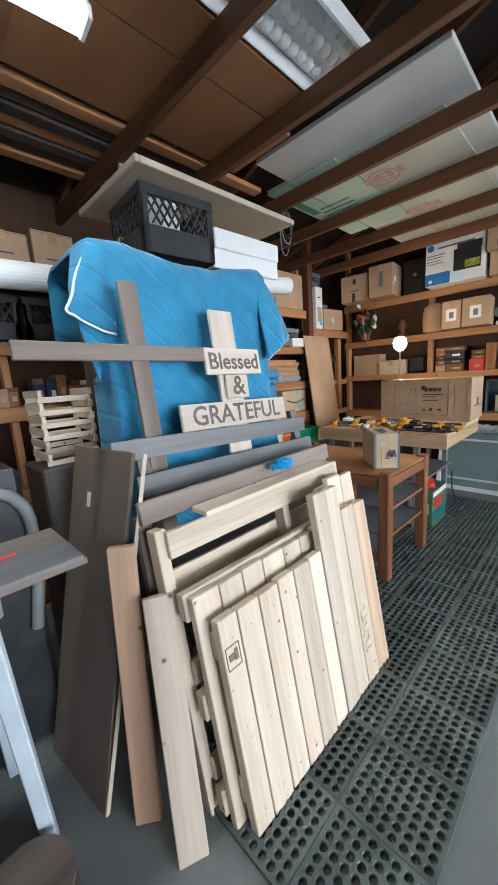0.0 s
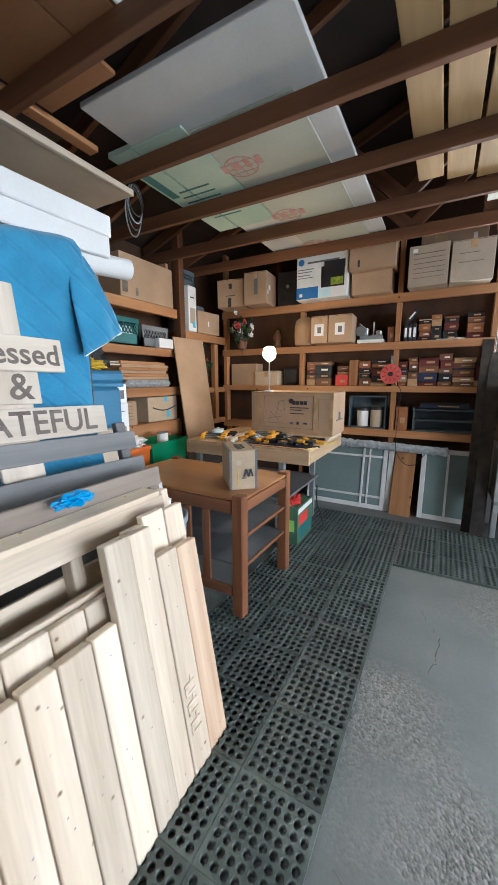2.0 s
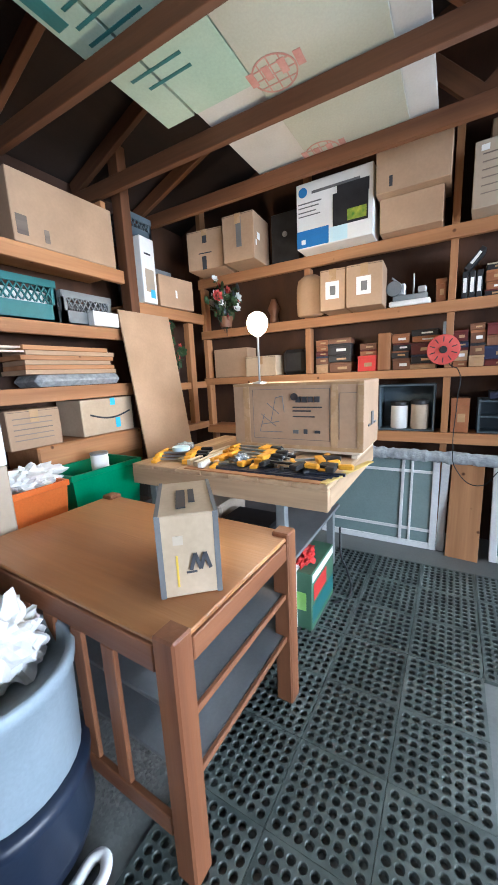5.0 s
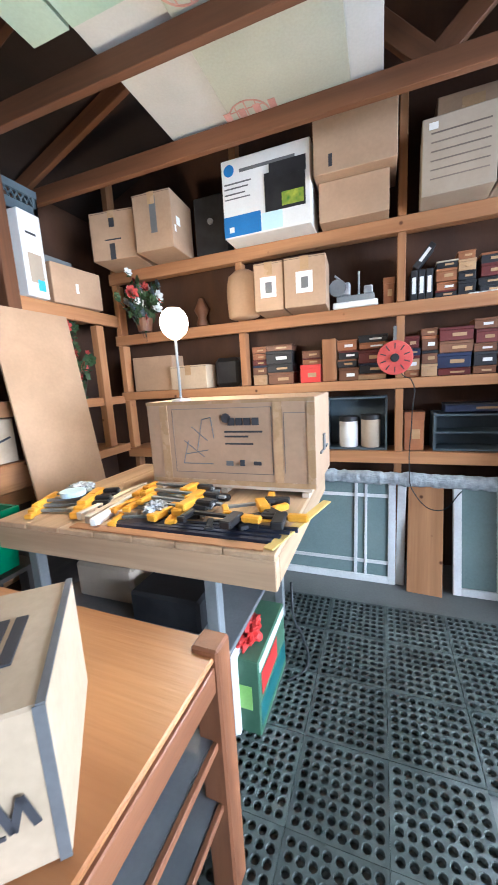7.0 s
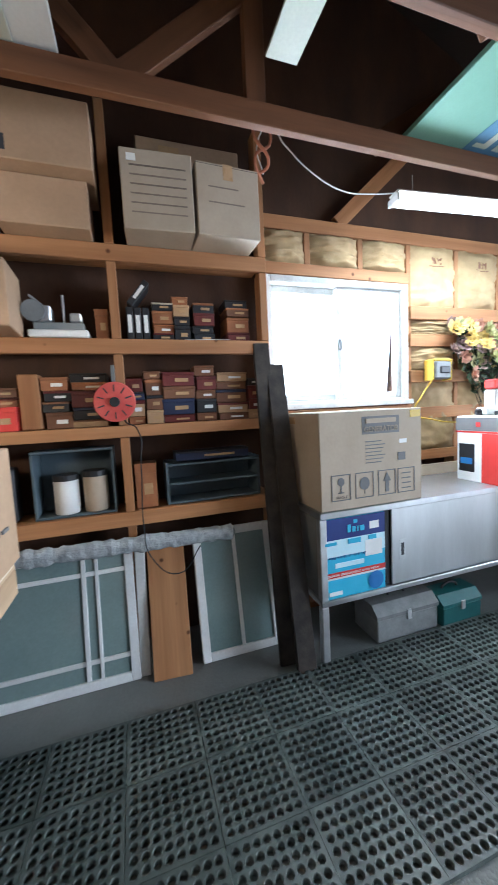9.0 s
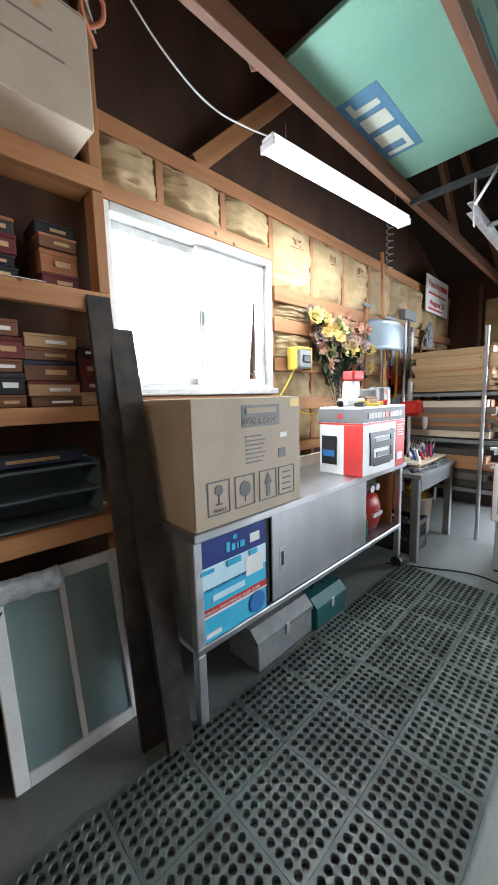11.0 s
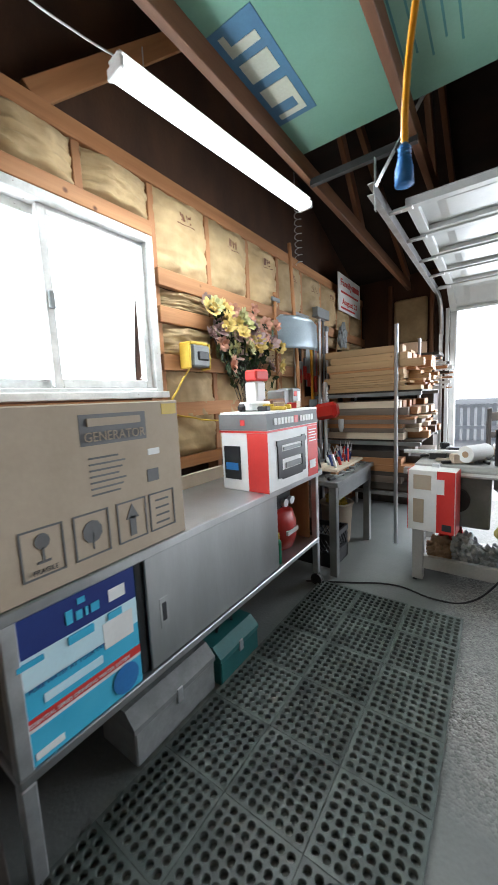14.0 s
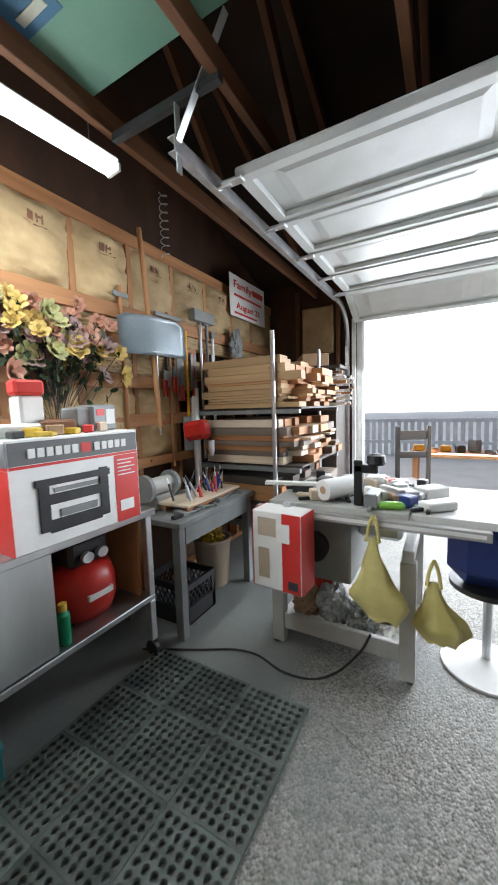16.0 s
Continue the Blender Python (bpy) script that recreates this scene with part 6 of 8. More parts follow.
for z0, z1 in ((1.99, 2.075), (1.60, 1.675), (1.215, 1.30), (0.72, 0.80), (0.30, 0.36)):
    npart("front_board", -2.25, 3.32, NF, NF + 0.038, z0, z1, "x")
    npart("shelf_board", -2.25, 3.32, NF + 0.04, NORTH - 0.01, z1 - 0.022, z1 - 0.003, "x")
npart("front_board", 3.42, 4.24, NF, NF + 0.038, 1.80, 1.885, "x")
npart("shelf_board", 3.42, 4.24, NF + 0.04, NORTH - 0.01, 1.862, 1.882, "x")
for z in (1.215, 0.83):
    npart("front_board", 3.42, 4.24, NF + 0.02, NF + 0.05, z, z + 0.06, "x")
    npart("shelf_board", 3.42, 4.24, NF + 0.052, NORTH - 0.01, z + 0.035, z + 0.055, "x")
npart("post", 3.33, 3.41, NF - 0.03, NF + 0.06, 0.0, 3.0, "z", TRUSS)
npart("post", 3.99, 4.06, NF + 0.002, NF + 0.06, 0.9, 1.79, "z")
for x in (0.35, 1.85, -1.2):
    for a, b in ((0.0, 0.298), (0.362, 0.718), (0.802, 1.213), (1.302, 1.598), (1.677, 1.988)):
        npart("post", x, x + 0.04, NF + 0.042, NF + 0.12, a, b, "z")
npart("post", 3.22, 3.26, NF + 0.042, NF + 0.12, 2.08, 2.5, "z")

carton("cardboard_box", pose(2.93, 2.62, 2.077), 0.66, 0.32, 0.36, CARD, "large plain brown carton on the top shelf", group="boxes on the back shelf", decals=(("care_mark", "front", -0.16, -0.13, 0.03, 0.10, WEATHERED["x"]), ("printed_panel", "front", -0.31, -0.25, 0.04, 0.14, WEATHERED["x"])), tape=False)
carton("cardboard_box", pose(2.2, 2.64, 2.077), 0.42, 0.3, 0.25, CARD, "brown carton on the top shelf", group="boxes on the back shelf")
for k, (x, w, h, mat, lab) in enumerate(((0.46, 0.26, 0.21, CARD, "brown parcel carton on the top shelf"), (0.73, 0.24, 0.25, CARD, "brown parcel carton with an arrow mark"), (0.16, 0.28, 0.27, CARD, "tall brown carton on the top shelf"), (-0.2, 0.3, 0.24, CARD_PALE, "pale carton on the top shelf"), (1.0, 0.22, 0.2, CARD, "brown open carton on the top shelf"))):
    carton("cardboard_box", pose(x, 2.6, 2.077, 0, 0, 2), w, 0.24, h, mat, lab, group="boxes on the back shelf", decals=(("arrow_mark", "front", -0.05, 0.05, 0.09, 0.097, INK), ("parcel_tape", "front", -0.06, 0.06, 0.02, 0.026, INK)))
solid("blue_cushion", boxes((-0.2, 0.2, -0.1, 0.1, 0, 0.2), bev=0.04), NAVY, pose(1.42, 2.64, 2.077), "dark blue folded cloth bundle on the top shelf", "bundle")
tall = carton("long_white_box", pose(3.53, 2.53, 1.887, 0, 0, 4), 0.15, 0.2, 0.46, PAPER, "tall white printed carton in the corner", decals=(("printed_panel", "front", -0.04, 0.03, 0.34, 0.352, INK), ("printed_line", "front", -0.045, 0.05, 0.08, 0.24, CARD_GREY), ("colour_mark", "front", 0.0, 0.05, 0.04, 0.1, AQUA)), tape=False)
crate("milk_crate", pose(3.54, 2.62, 2.352), 0.24, 0.26, 0.16, SLATE, "dark blue plastic crate on the tall carton")
carton("cardboard_box", pose(3.85, 2.55, 1.887, 0, 0, -5), 0.38, 0.24, 0.24, CARD, "brown carton with a small white label", group="boxes on the back shelf", decals=(("paper_label", "front", -0.02, 0.0, 0.08, 0.14, PAPER),), tape=False)
crate("wire_basket", pose(3.76, 2.70, 1.887), 0.42, 0.2, 0.33, GREYMETAL, "grey basket of oddments behind the carton")
crate("milk_crate", pose(2.62, 2.63, 1.677), 0.36, 0.3, 0.235, TEAL, "teal plastic crate with lattice sides full of papers")
solid("paper_pile", boxes((-0.15, 0.15, -0.12, 0.12, 0, 0.16), bev=0.01), PAPER, pose(2.62, 2.64, 1.69), "pile of white papers in the crate", "papers")
crate("milk_crate", pose(3.02, 2.64, 1.677), 0.36, 0.3, 0.2, GREYMETAL, "grey plastic crate on the shelf")
carton("white_carton", pose(3.10, 2.455, 1.678), 0.2, 0.06, 0.09, PAPER, "small white carton in front of the crate", tape=False)
for k, x in enumerate((0.32, -0.06, 0.68, 1.06, 1.44)):
    crate("milk_crate", pose(x, 2.62, 1.677), 0.33, 0.28, 0.26, BLACK, "black plastic milk crate on the shelf")
rnd = random.Random(12)
for k in range(26):
    x = -0.1 + 0.07 * k + rnd.uniform(-0.01, 0.01)
    if x > 1.75:
        break
    keepsake("tape_box", pose(x, 2.58, 2.077 if k % 9 == 8 else 1.302, 0, 0, rnd.uniform(-3, 3)), 0.06, 0.16, rnd.uniform(0.1, 0.2), rnd.choice(SMALL), rnd.choice(SMALL), "small mixed box on the back shelf", "small boxes on the back shelf")
# sticks and flat board stacks
for k in range(14):
    ln = rnd.uniform(0.7, 1.0)
    x = rnd.uniform(2.55, 2.8)
    solid("wood_stick", boxes((-ln / 2, ln / 2, -0.012, 0.012, 0, 0.012), bev=0.001), PINE["x"], pose(x, 2.50 + 0.026 * (k % 7), 1.50 + 0.014 * (k // 7) + 0.001 * k, 0, rnd.uniform(-1.5, 0.5), rnd.uniform(-2, 2)), "pale thin wood stick in a bundle on the shelf", "stick", "bundle of wood sticks")
for k in range(6):
    w = 0.62 - 0.03 * (k % 3)
    solid("flat_board", boxes((-w / 2, w / 2, -0.13, 0.13, 0, 0.026), bev=0.002), SHELFWOOD["x"] if k % 2 else CARD, pose(2.85 + rnd.uniform(-0.03, 0.03), 2.60, 1.375 + 0.0275 * k - 0.0275 * (k > 9), 0, 0, rnd.uniform(-2, 2)), "flat brown board in a stack on the shelf", "board", "stack of boards")
solid("plastic_packet", boxes((-0.3, 0.3, -0.14, 0.14, 0, 0.07), bev=0.03), BUBBLE, pose(2.9, 2.60, 1.303), "clear plastic wrapped packet under the boards", "packet")
carton("smile_box", pose(3.06, 2.60, 0.965, 0, 0, 0), 0.42, 0.26, 0.24, CARD_PALE, "brown parcel box with a curved arrow and blue tape", tape=False, decals=(("blue_tape", "front", 0.02, 0.06, 0.19, 0.24, AQUA), ("blue_tape", "front", 0.05, 0.09, 0.03, 0.1, AQUA)))
arc = bpy.data.objects["smile_box"]
tube("arrow_mark", tuple((-0.15 + 0.03 * k, -0.131, 0.14 - 0.035 * math.sin(math.pi * k / 11)) for k in range(12)), 0.006, INK, arc)
solid("plank_stand", boxes((-0.4, 0.38, -0.18, 0.18, 0, 0.16), bev=0.01), SHELFWOOD["x"], pose(2.93, 2.62, 0.802), "low brown wooden chest on the shelf", "chest")
carton("cardboard_box", pose(2.55, 2.56, 0.963), 0.3, 0.2, 0.22, CARD, "brown carton with ribbed side on the shelf", group="boxes on the back shelf", decals=tuple(("printed_line", "front", -0.12, 0.1, 0.05 + 0.03 * k, 0.056 + 0.03 * k, WEATHERED["x"]) for k in range(5)))


def tub(m, sx, sy, sz, mat, label):
    t = thing("storage_tub", m, label, "tub", "plastic storage tubs")
    bm = bmesh.new()
    lo = [bm.verts.new((x * sx * 0.45, y * sy * 0.45, 0)) for x, y in ((-1, -1), (1, -1), (1, 1), (-1, 1))]
    hi = [bm.verts.new((x * sx * 0.5, y * sy * 0.5, sz)) for x, y in ((-1, -1), (1, -1), (1, 1), (-1, 1))]
    ins = [bm.verts.new((x * sx * 0.48, y * sy * 0.48, sz)) for x, y in ((-1, -1), (1, -1), (1, 1), (-1, 1))]
    bot = [bm.verts.new((x * sx * 0.43, y * sy * 0.43, sz * 0.6)) for x, y in ((-1, -1), (1, -1), (1, 1), (-1, 1))]
    bm.faces.new(lo[::-1]), bm.faces.new(bot)
    for k in range(4):
        j = (k + 1) % 4
        bm.faces.new((lo[k], lo[j], hi[j], hi[k])), bm.faces.new((hi[k], hi[j], ins[j], ins[k])), bm.faces.new((ins[k], ins[j], bot[j], bot[k]))
    part("body", bm, mat, t)
    part("rim", boxes((-sx * 0.52, sx * 0.52, -sy * 0.52, -sy * 0.5, sz - 0.03, sz), (-sx * 0.52, sx * 0.52, sy * 0.5, sy * 0.52, sz - 0.03, sz), (-sx * 0.52, -sx * 0.5, -sy * 0.5, sy * 0.5, sz - 0.03, sz), (sx * 0.5, sx * 0.52, -sy * 0.5, sy * 0.5, sz - 0.03, sz), bev=0.003), mat, t)
    return t


cart = thing("low_stand", pose(2.6, 2.2, 0), "low wooden stand under the plastic tubs", "stand")
part("top", boxes((-0.75, 0.4, -0.14, 0.22, 0.54, 0.56)), DARKWOOD["x"], cart)
for x in (-0.72, 0.34):
    part("leg", boxes((x, x + 0.05, -0.12, -0.07, 0, 0.54)), DARKWOOD["z"], cart)
    part("leg", boxes((x, x + 0.05, 0.15, 0.2, 0, 0.54)), DARKWOOD["z"], cart)
tub(pose(2.72, 2.24, 0.561), 0.46, 0.3, 0.28, ANTIQUE, "green plastic storage tub holding cans")
tub(pose(2.24, 2.22, 0.561), 0.42, 0.3, 0.28, surf("red_orange_plastic", (0.6, 0.13, 0.02), (0.68, 0.17, 0.03), 0.4), "orange plastic storage tub")
paint = thing("paint_can", pose(2.76, 2.22, 0.735), "white paint can with a dark lid in the tub", "can")
part("can", lathe(((0.05, 0), (0.05, 0.16)), 20), PAPER, paint, smooth=True)
part("lid", lathe(((0.052, 0.16), (0.052, 0.17), (0.03, 0.172)), 20), GREYMETAL, paint)
crumpled("white_cloth", 2.35, 2.22, 0.80, (0.18, 0.12, 0.09), PAPER, "white crumpled cloth over the tubs", "cloth", seed=17)
TOTEBLUE = surf("dull_blue_plastic", (0.035, 0.16, 0.28), (0.05, 0.20, 0.34), 0.5, 4)
tote = thing("blue_tote", pose(1.705, 1.905, 1.092), "dull blue plastic tote with an overhanging lid", "tote")
part("body", boxes((-0.185, 0.185, -0.185, 0.185, 0, 0.24), bev=0.02), TOTEBLUE, tote)
part("rim", boxes((-0.195, 0.195, -0.195, 0.195, 0.2405, 0.265), bev=0.006), TOTEBLUE, tote)
part("lid", boxes((-0.2, 0.2, -0.2, 0.2, 0.2655, 0.335), bev=0.018), TOTEBLUE, tote)
crumpled("black_jacket", 1.83, 2.02, 1.428, (0.19, 0.14, 0.16), BLACK, "crumpled black jacket heaped on the tote", "jacket", seed=29)
tote_stand = solid("tall_box", boxes((-0.2, 0.2, -0.2, 0.2, 0, 1.091), bev=0.01), CARD_GREY, pose(1.705, 1.905, 0.0), "tall grey carton under the blue tote", "cardboard box")
solid("tall_box", boxes((-0.08, 0.08, -0.1, 0.1, 0, 1.0), bev=0.008), CARD_GREY, pose(2.07, 2.07, 0.0), "tall grey carton standing beside the tote", "cardboard box")
carton("white_carton", pose(2.07, 2.06, 1.002), 0.155, 0.2, 0.21, PAPER, "plain white carton stacked beside the blue tote", tape=False, decals=(("printed_line", "front", -0.04, 0.04, 0.15, 0.156, GREYINK),))
carton("white_carton", pose(2.07, 2.06, 1.2125), 0.15, 0.19, 0.13, PAPER, "small white carton with dark print on another", tape=False, decals=(("printed_panel", "front", -0.03, 0.05, 0.03, 0.09, GREYINK), ("paper_label", "front", -0.06, -0.04, 0.02, 0.1, CARD_GREY)))
crumpled("yellow_cloth", 1.74, 1.85, 1.43, (0.15, 0.12, 0.05), YELLOW, "yellow cloth folded on the tote", "cloth", seed=4)
plank("cardboard_sheet", (3.20, 2.26, 0.62), (3.70, 2.26, 0.62), (3.08, 2.425, 1.80), 0.012, CARD, None, "tall flat cardboard sheet leaning on the shelf post", "cardboard", bev=0.001)
solid("card_ledge", boxes((-0.32, 0.36, -0.1, 0.1, 0, 0.62), bev=0.01), DARKWOOD["x"], pose(3.42, 2.30, 0.0), "dark chest behind the workbench", "chest")


# ---- artificial plants ----
def bouquet(name, m, spread, height, count, flower_mats, leaf_mat, label, seed, stem_len=0.25, bloom=(0.028, 0.046)):
    """A bunch of stems with leaves and open blossoms."""
    r = random.Random(seed)
    t = thing(name, m, label, "artificial flowers")
    stems, leaves = bmesh.new(), bmesh.new()
    blooms = {k: bmesh.new() for k in range(len(flower_mats))}
    for k in range(count):
        tip = Vector((r.gauss(0, spread[0]), r.gauss(0, spread[1]), height + r.gauss(0, spread[2])))
        root = Vector((tip.x * 0.25, tip.y * 0.25, tip.z - stem_len))
        rod(stems, root, tip, 0.002, sides=4)
        for q in range(5):
            p = root.lerp(tip, r.uniform(0.4, 1))
            mm = Matrix.Translation(p) @ Euler((r.uniform(0, 6), r.uniform(0, 6), r.uniform(0, 6))).to_matrix().to_4x4() @ Matrix.Diagonal((0.018, 0.009, 1, 1))
            bmesh.ops.create_circle(leaves, cap_ends=True, segments=6, radius=1.6, matrix=mm)
        bm = blooms[r.randrange(len(flower_mats))]
        face = Euler((r.uniform(0.9, 1.8), r.uniform(-0.5, 0.5), r.uniform(-0.7, 0.7))).to_matrix().to_4x4()
        size = r.uniform(*bloom)
        for q in range(7):
            mm = Matrix.Translation(tip) @ face @ pose(0, 0, 0, 0, 0, q * 51.4) @ pose(size * 0.62, 0, 0.003 * (q % 2), 0, -28, 0) @ Matrix.Diagonal((size * 0.55, size * 0.38, 1, 1))
            bmesh.ops.create_circle(bm, cap_ends=True, segments=7, radius=1, matrix=mm)
        for q in range(5):
            mm = Matrix.Translation(tip) @ face @ pose(0, 0, size * 0.18, 0, 0, q * 72 + 20) @ pose(size * 0.34, 0, 0, 0, -50, 0) @ Matrix.Diagonal((size * 0.36, size * 0.3, 1, 1))
            bmesh.ops.create_circle(bm, cap_ends=True, segments=7, radius=1, matrix=mm)
        bmesh.ops.create_icosphere(bm, subdivisions=1, radius=size * 0.2, matrix=Matrix.Translation(tip))
    tagged(part("stem", stems, DARKWOOD["z"], t), kind="stuff")
    tagged(part("leaves", leaves, leaf_mat, t), kind="stuff")
    for k, bm in blooms.items():
        tagged(part("blossoms", bm, flower_mats[k], t), kind="stuff")
    return t


LEAF = surf("dark_leaf", (0.02, 0.045, 0.015), (0.05, 0.09, 0.03), 0.6, 12)
PETALS = [surf("petal_" + n, a, b, 0.7, 20, bump=0.1) for n, a, b in (("yellow", (0.52, 0.37, 0.10), (0.62, 0.48, 0.18)), ("olive", (0.36, 0.36, 0.15), (0.46, 0.45, 0.23)), ("coral", (0.46, 0.22, 0.15), (0.56, 0.31, 0.22)), ("mauve", (0.26, 0.17, 0.16), (0.36, 0.26, 0.24)))]
bouquet("flower_bunch", pose(4.27, -2.12, 1.25, 0, 0, E_), (0.19, 0.035, 0.10), 0.47, 78, PETALS, LEAF, "faded yellow and coral artificial flowers hanging on the wall", 3, 0.34, (0.04, 0.066))
WHITEPETAL = [PAPER, surf("petal_red", (0.4, 0.04, 0.04), (0.5, 0.08, 0.06), 0.7)]
pot = bouquet("potted_plant", pose(4.20, 2.20, 1.742), (0.09, 0.05, 0.07), 0.22, 46, WHITEPETAL + [LEAF, LEAF, SLATE], LEAF, "dark leafy artificial plant with a few white flowers", 6, 0.16)
part("pot", lathe(((0.05, 0), (0.065, 0.09), (0.06, 0.09)), 16), SMALL[4], pot)
bouquet("potted_plant", pose(3.86, 2.56, 1.272), (0.05, 0.03, 0.14), 0.32, 26, [WHITEPETAL[1], LEAF, LEAF], LEAF, "dark plant with red flowers behind the cardboard sheet", 9, 0.3)
solid("figurine", lathe(((0.03, 0), (0.045, 0.02), (0.03, 0.07), (0.055, 0.12), (0.03, 0.17), (0.02, 0.2)), 14), SMALL[4], pose(4.32, 1.78, 1.742), "brown carved figurine on the second shelf", "figurine", smooth=True)

# ---- sheets stored on the roof trusses ----
TOP = CHORD_Z + 0.093
white_sheet = solid("foam_sheet", boxes((1.655, 3.82, 0.55, 1.61, TOP + 0.014, TOP + 0.04), bev=0.003), DIMFOAM, pose(0, 0, 0), "large white rigid foam sheet lying on the trusses", "foam sheet", "foam sheets")
atlas = thing("foam_sheet", pose(0, 0, 0), "pale green faced foam sheet with faded red print", "foam sheet", "foam sheets")
part("board", boxes((2.02, 3.805, 0.685, 1.26, TOP + 0.002, TOP + 0.012), bev=0.002), RBOARD, atlas)
REDPRINT = surf("faded_red_print", (0.42, 0.20, 0.17), (0.5, 0.28, 0.24), 0.7, 20)
for cx in (2.405, 3.12, 3.79):
    bm = bmesh.new()
    for k in range(28):
        a = 2 * math.pi * k / 28
        box(bm, -0.013, 0.013, -0.004, 0.004, 0, 0.0015, m=pose(cx + 0.10 * math.cos(a), 1.165 + 0.10 * math.sin(a), TOP, 0, 0, math.degrees(a) + 90))
    for d in (-0.05, 0, 0.05):
        r = math.sqrt(0.1 ** 2 - d * d)
        box(bm, cx + d - 0.003, cx + d + 0.003, 1.165 - r, 1.165 + r, TOP, TOP + 0.0015)
        box(bm, cx - r, cx + r, 1.165 + d - 0.003, 1.165 + d + 0.003, TOP + 0.0003, TOP + 0.0015)
    part("globe_mark", bm, REDPRINT, atlas)
    for k in range(4):
        part("name_bar", boxes((cx - 0.06, cx + 0.02, 1.27 - 0.075 * k - 0.022, 1.27 - 0.075 * k + 0.012, TOP - 0.0006, TOP + 0.0012)), REDPRINT, atlas)
green = thing("foam_sheet", pose(0, 0, 0), "green rigid foam sheet with printed lines", "foam sheet", "foam sheets")
part("board", boxes((1.965, 3.12, 1.265, 1.60, TOP + 0.001, TOP + 0.0125), (1.965, 3.12, 1.615, 1.79, TOP + 0.001, TOP + 0.03), bev=0.0), surf("faded_green_foam", (0.30, 0.42, 0.34), (0.40, 0.50, 0.41), 0.6, 2, bump=0.05), green)
bm = bmesh.new()
for k in range(7):
    box(bm, 2.45 + 0.07 * k, 2.465 + 0.07 * k, 1.44, 1.68 + 0.02 * (k % 3), TOP - 0.001, TOP + 0.0012)
part("printed_line", bm, TEAL, green)
part("printed_panel", boxes((2.1, 2.5, 1.71, 1.77, TOP - 0.001, TOP + 0.0012)), TEAL, green)
blue_sheet = thing("foam_sheet", pose(0, 0, 0), "bright green foam sheet with a blue name panel", "foam sheet", "foam sheets")
part("board", boxes((2.62, 3.815, -2.09, -0.95, TOP + 0.002, TOP + 0.028), bev=0.003), GREENFOAM, blue_sheet)
part("name_panel", boxes((3.59, 3.785, -1.83, -1.30, TOP, TOP + 0.002)), surf("dark_blue_print", (0.03, 0.09, 0.16), (0.04, 0.12, 0.2), 0.6), blue_sheet)
bm = bmesh.new()
for k, (a, b) in enumerate(((-1.80, -1.77), (-1.71, -1.61), (-1.56, -1.46), (-1.42, -1.38))):
    box(bm, 3.625, 3.755, a, b, TOP - 0.002, TOP)
    box(bm, 3.625 + 0.105 * (k % 2), 3.65 + 0.105 * (k % 2), a, a + 0.09, TOP - 0.0022, TOP - 0.0002)
part("name_bar", bm, RBOARD, blue_sheet)
bm = bmesh.new()
for k in range(6):
    box(bm, 3.02 + 0.05 * k, 3.028 + 0.05 * k, -1.9 + 0.05 * (k % 2), -1.3, TOP + 0.0005, TOP + 0.002)
part("printed_line", bm, TEAL, blue_sheet)
for k, (y0, y1, x0, x1) in enumerate(((1.09, 1.30, 0.0, 1.50), (1.305, 1.74, -0.2, 1.60), (1.09, 1.6, -1.3, -0.22))):
    solid("plywood_sheet", boxes((x0, x1, y0, y1, TOP + 0.002 + 0.001 * k, TOP + 0.02), bev=0.002), PLYWOOD, pose(0, 0, 0), "warm brown plywood sheet lying across the trusses", "plywood", "plywood sheets")
for k in range(7):
    y = 1.79 + 0.085 * k
    solid("dark_board", boxes((-0.9, 1.9 - 0.15 * (k % 3), y, y + 0.07, TOP + 0.001 + 0.012 * (k % 2), TOP + 0.03 + 0.012 * (k % 2)), bev=0.003), DARKWOOD["x"] if k % 3 else SHELFWOOD["x"], pose(0, 0, 0), "old brown board stored across the trusses", "board", "boards on the trusses")
for k in range(3):
    y = 0.25 - 0.16 * k
    solid("pine_board", boxes((1.60, 3.1 + 0.06 * k, y - 0.14, y, TOP + 0.001, TOP + 0.025), bev=0.003), wood("dull_yellow_pine", (0.34, 0.22, 0.10), (0.44, 0.30, 0.15), "x") if k == 0 else bpy.data.materials["dull_yellow_pine"], pose(0, 0, 0), "dull yellow wide pine board on the trusses", "board", "boards on the trusses")
solid("pale_card", boxes((3.27, 3.61, -0.285, -0.16, TOP + 0.001, TOP + 0.012)), RBOARD, pose(0, 0, 0), "pale card sheet on the trusses", "card")
cover_tray = thing("lamp_diffuser", pose(0, 0, 0), "white ribbed plastic lamp diffuser tray on the trusses", "diffuser")
for r, name in (((0.70, 1.49, 0.82, 1.065, TOP + 0.06, TOP + 0.066), "tray"), ((0.70, 1.49, 0.80, 0.82, TOP + 0.001, TOP + 0.066), "side"), ((0.70, 1.49, 1.066, 1.078, TOP + 0.001, TOP + 0.066), "side")):
    part(name, boxes(r, bev=0.004), WHITE, cover_tray)
bumps = bmesh.new()
for i in range(15):
    for j in range(3):
        bmesh.ops.create_icosphere(bumps, subdivisions=2, radius=0.026, matrix=Matrix.Translation((0.74 + 0.052 * i, 0.86 + 0.08 * j, TOP + 0.055)))
tagged(part("moulded_bumps", bumps, WHITE, cover_tray, smooth=True), kind="stuff")
panel = thing("door_panel", pose(0, 0, 0), "white panel with tan wooden edges under the trusses", "panel")
part("board", boxes((0.78, 1.83, 1.494, 2.10, 2.30, 2.325), bev=0.003), CARD_GREY, panel)
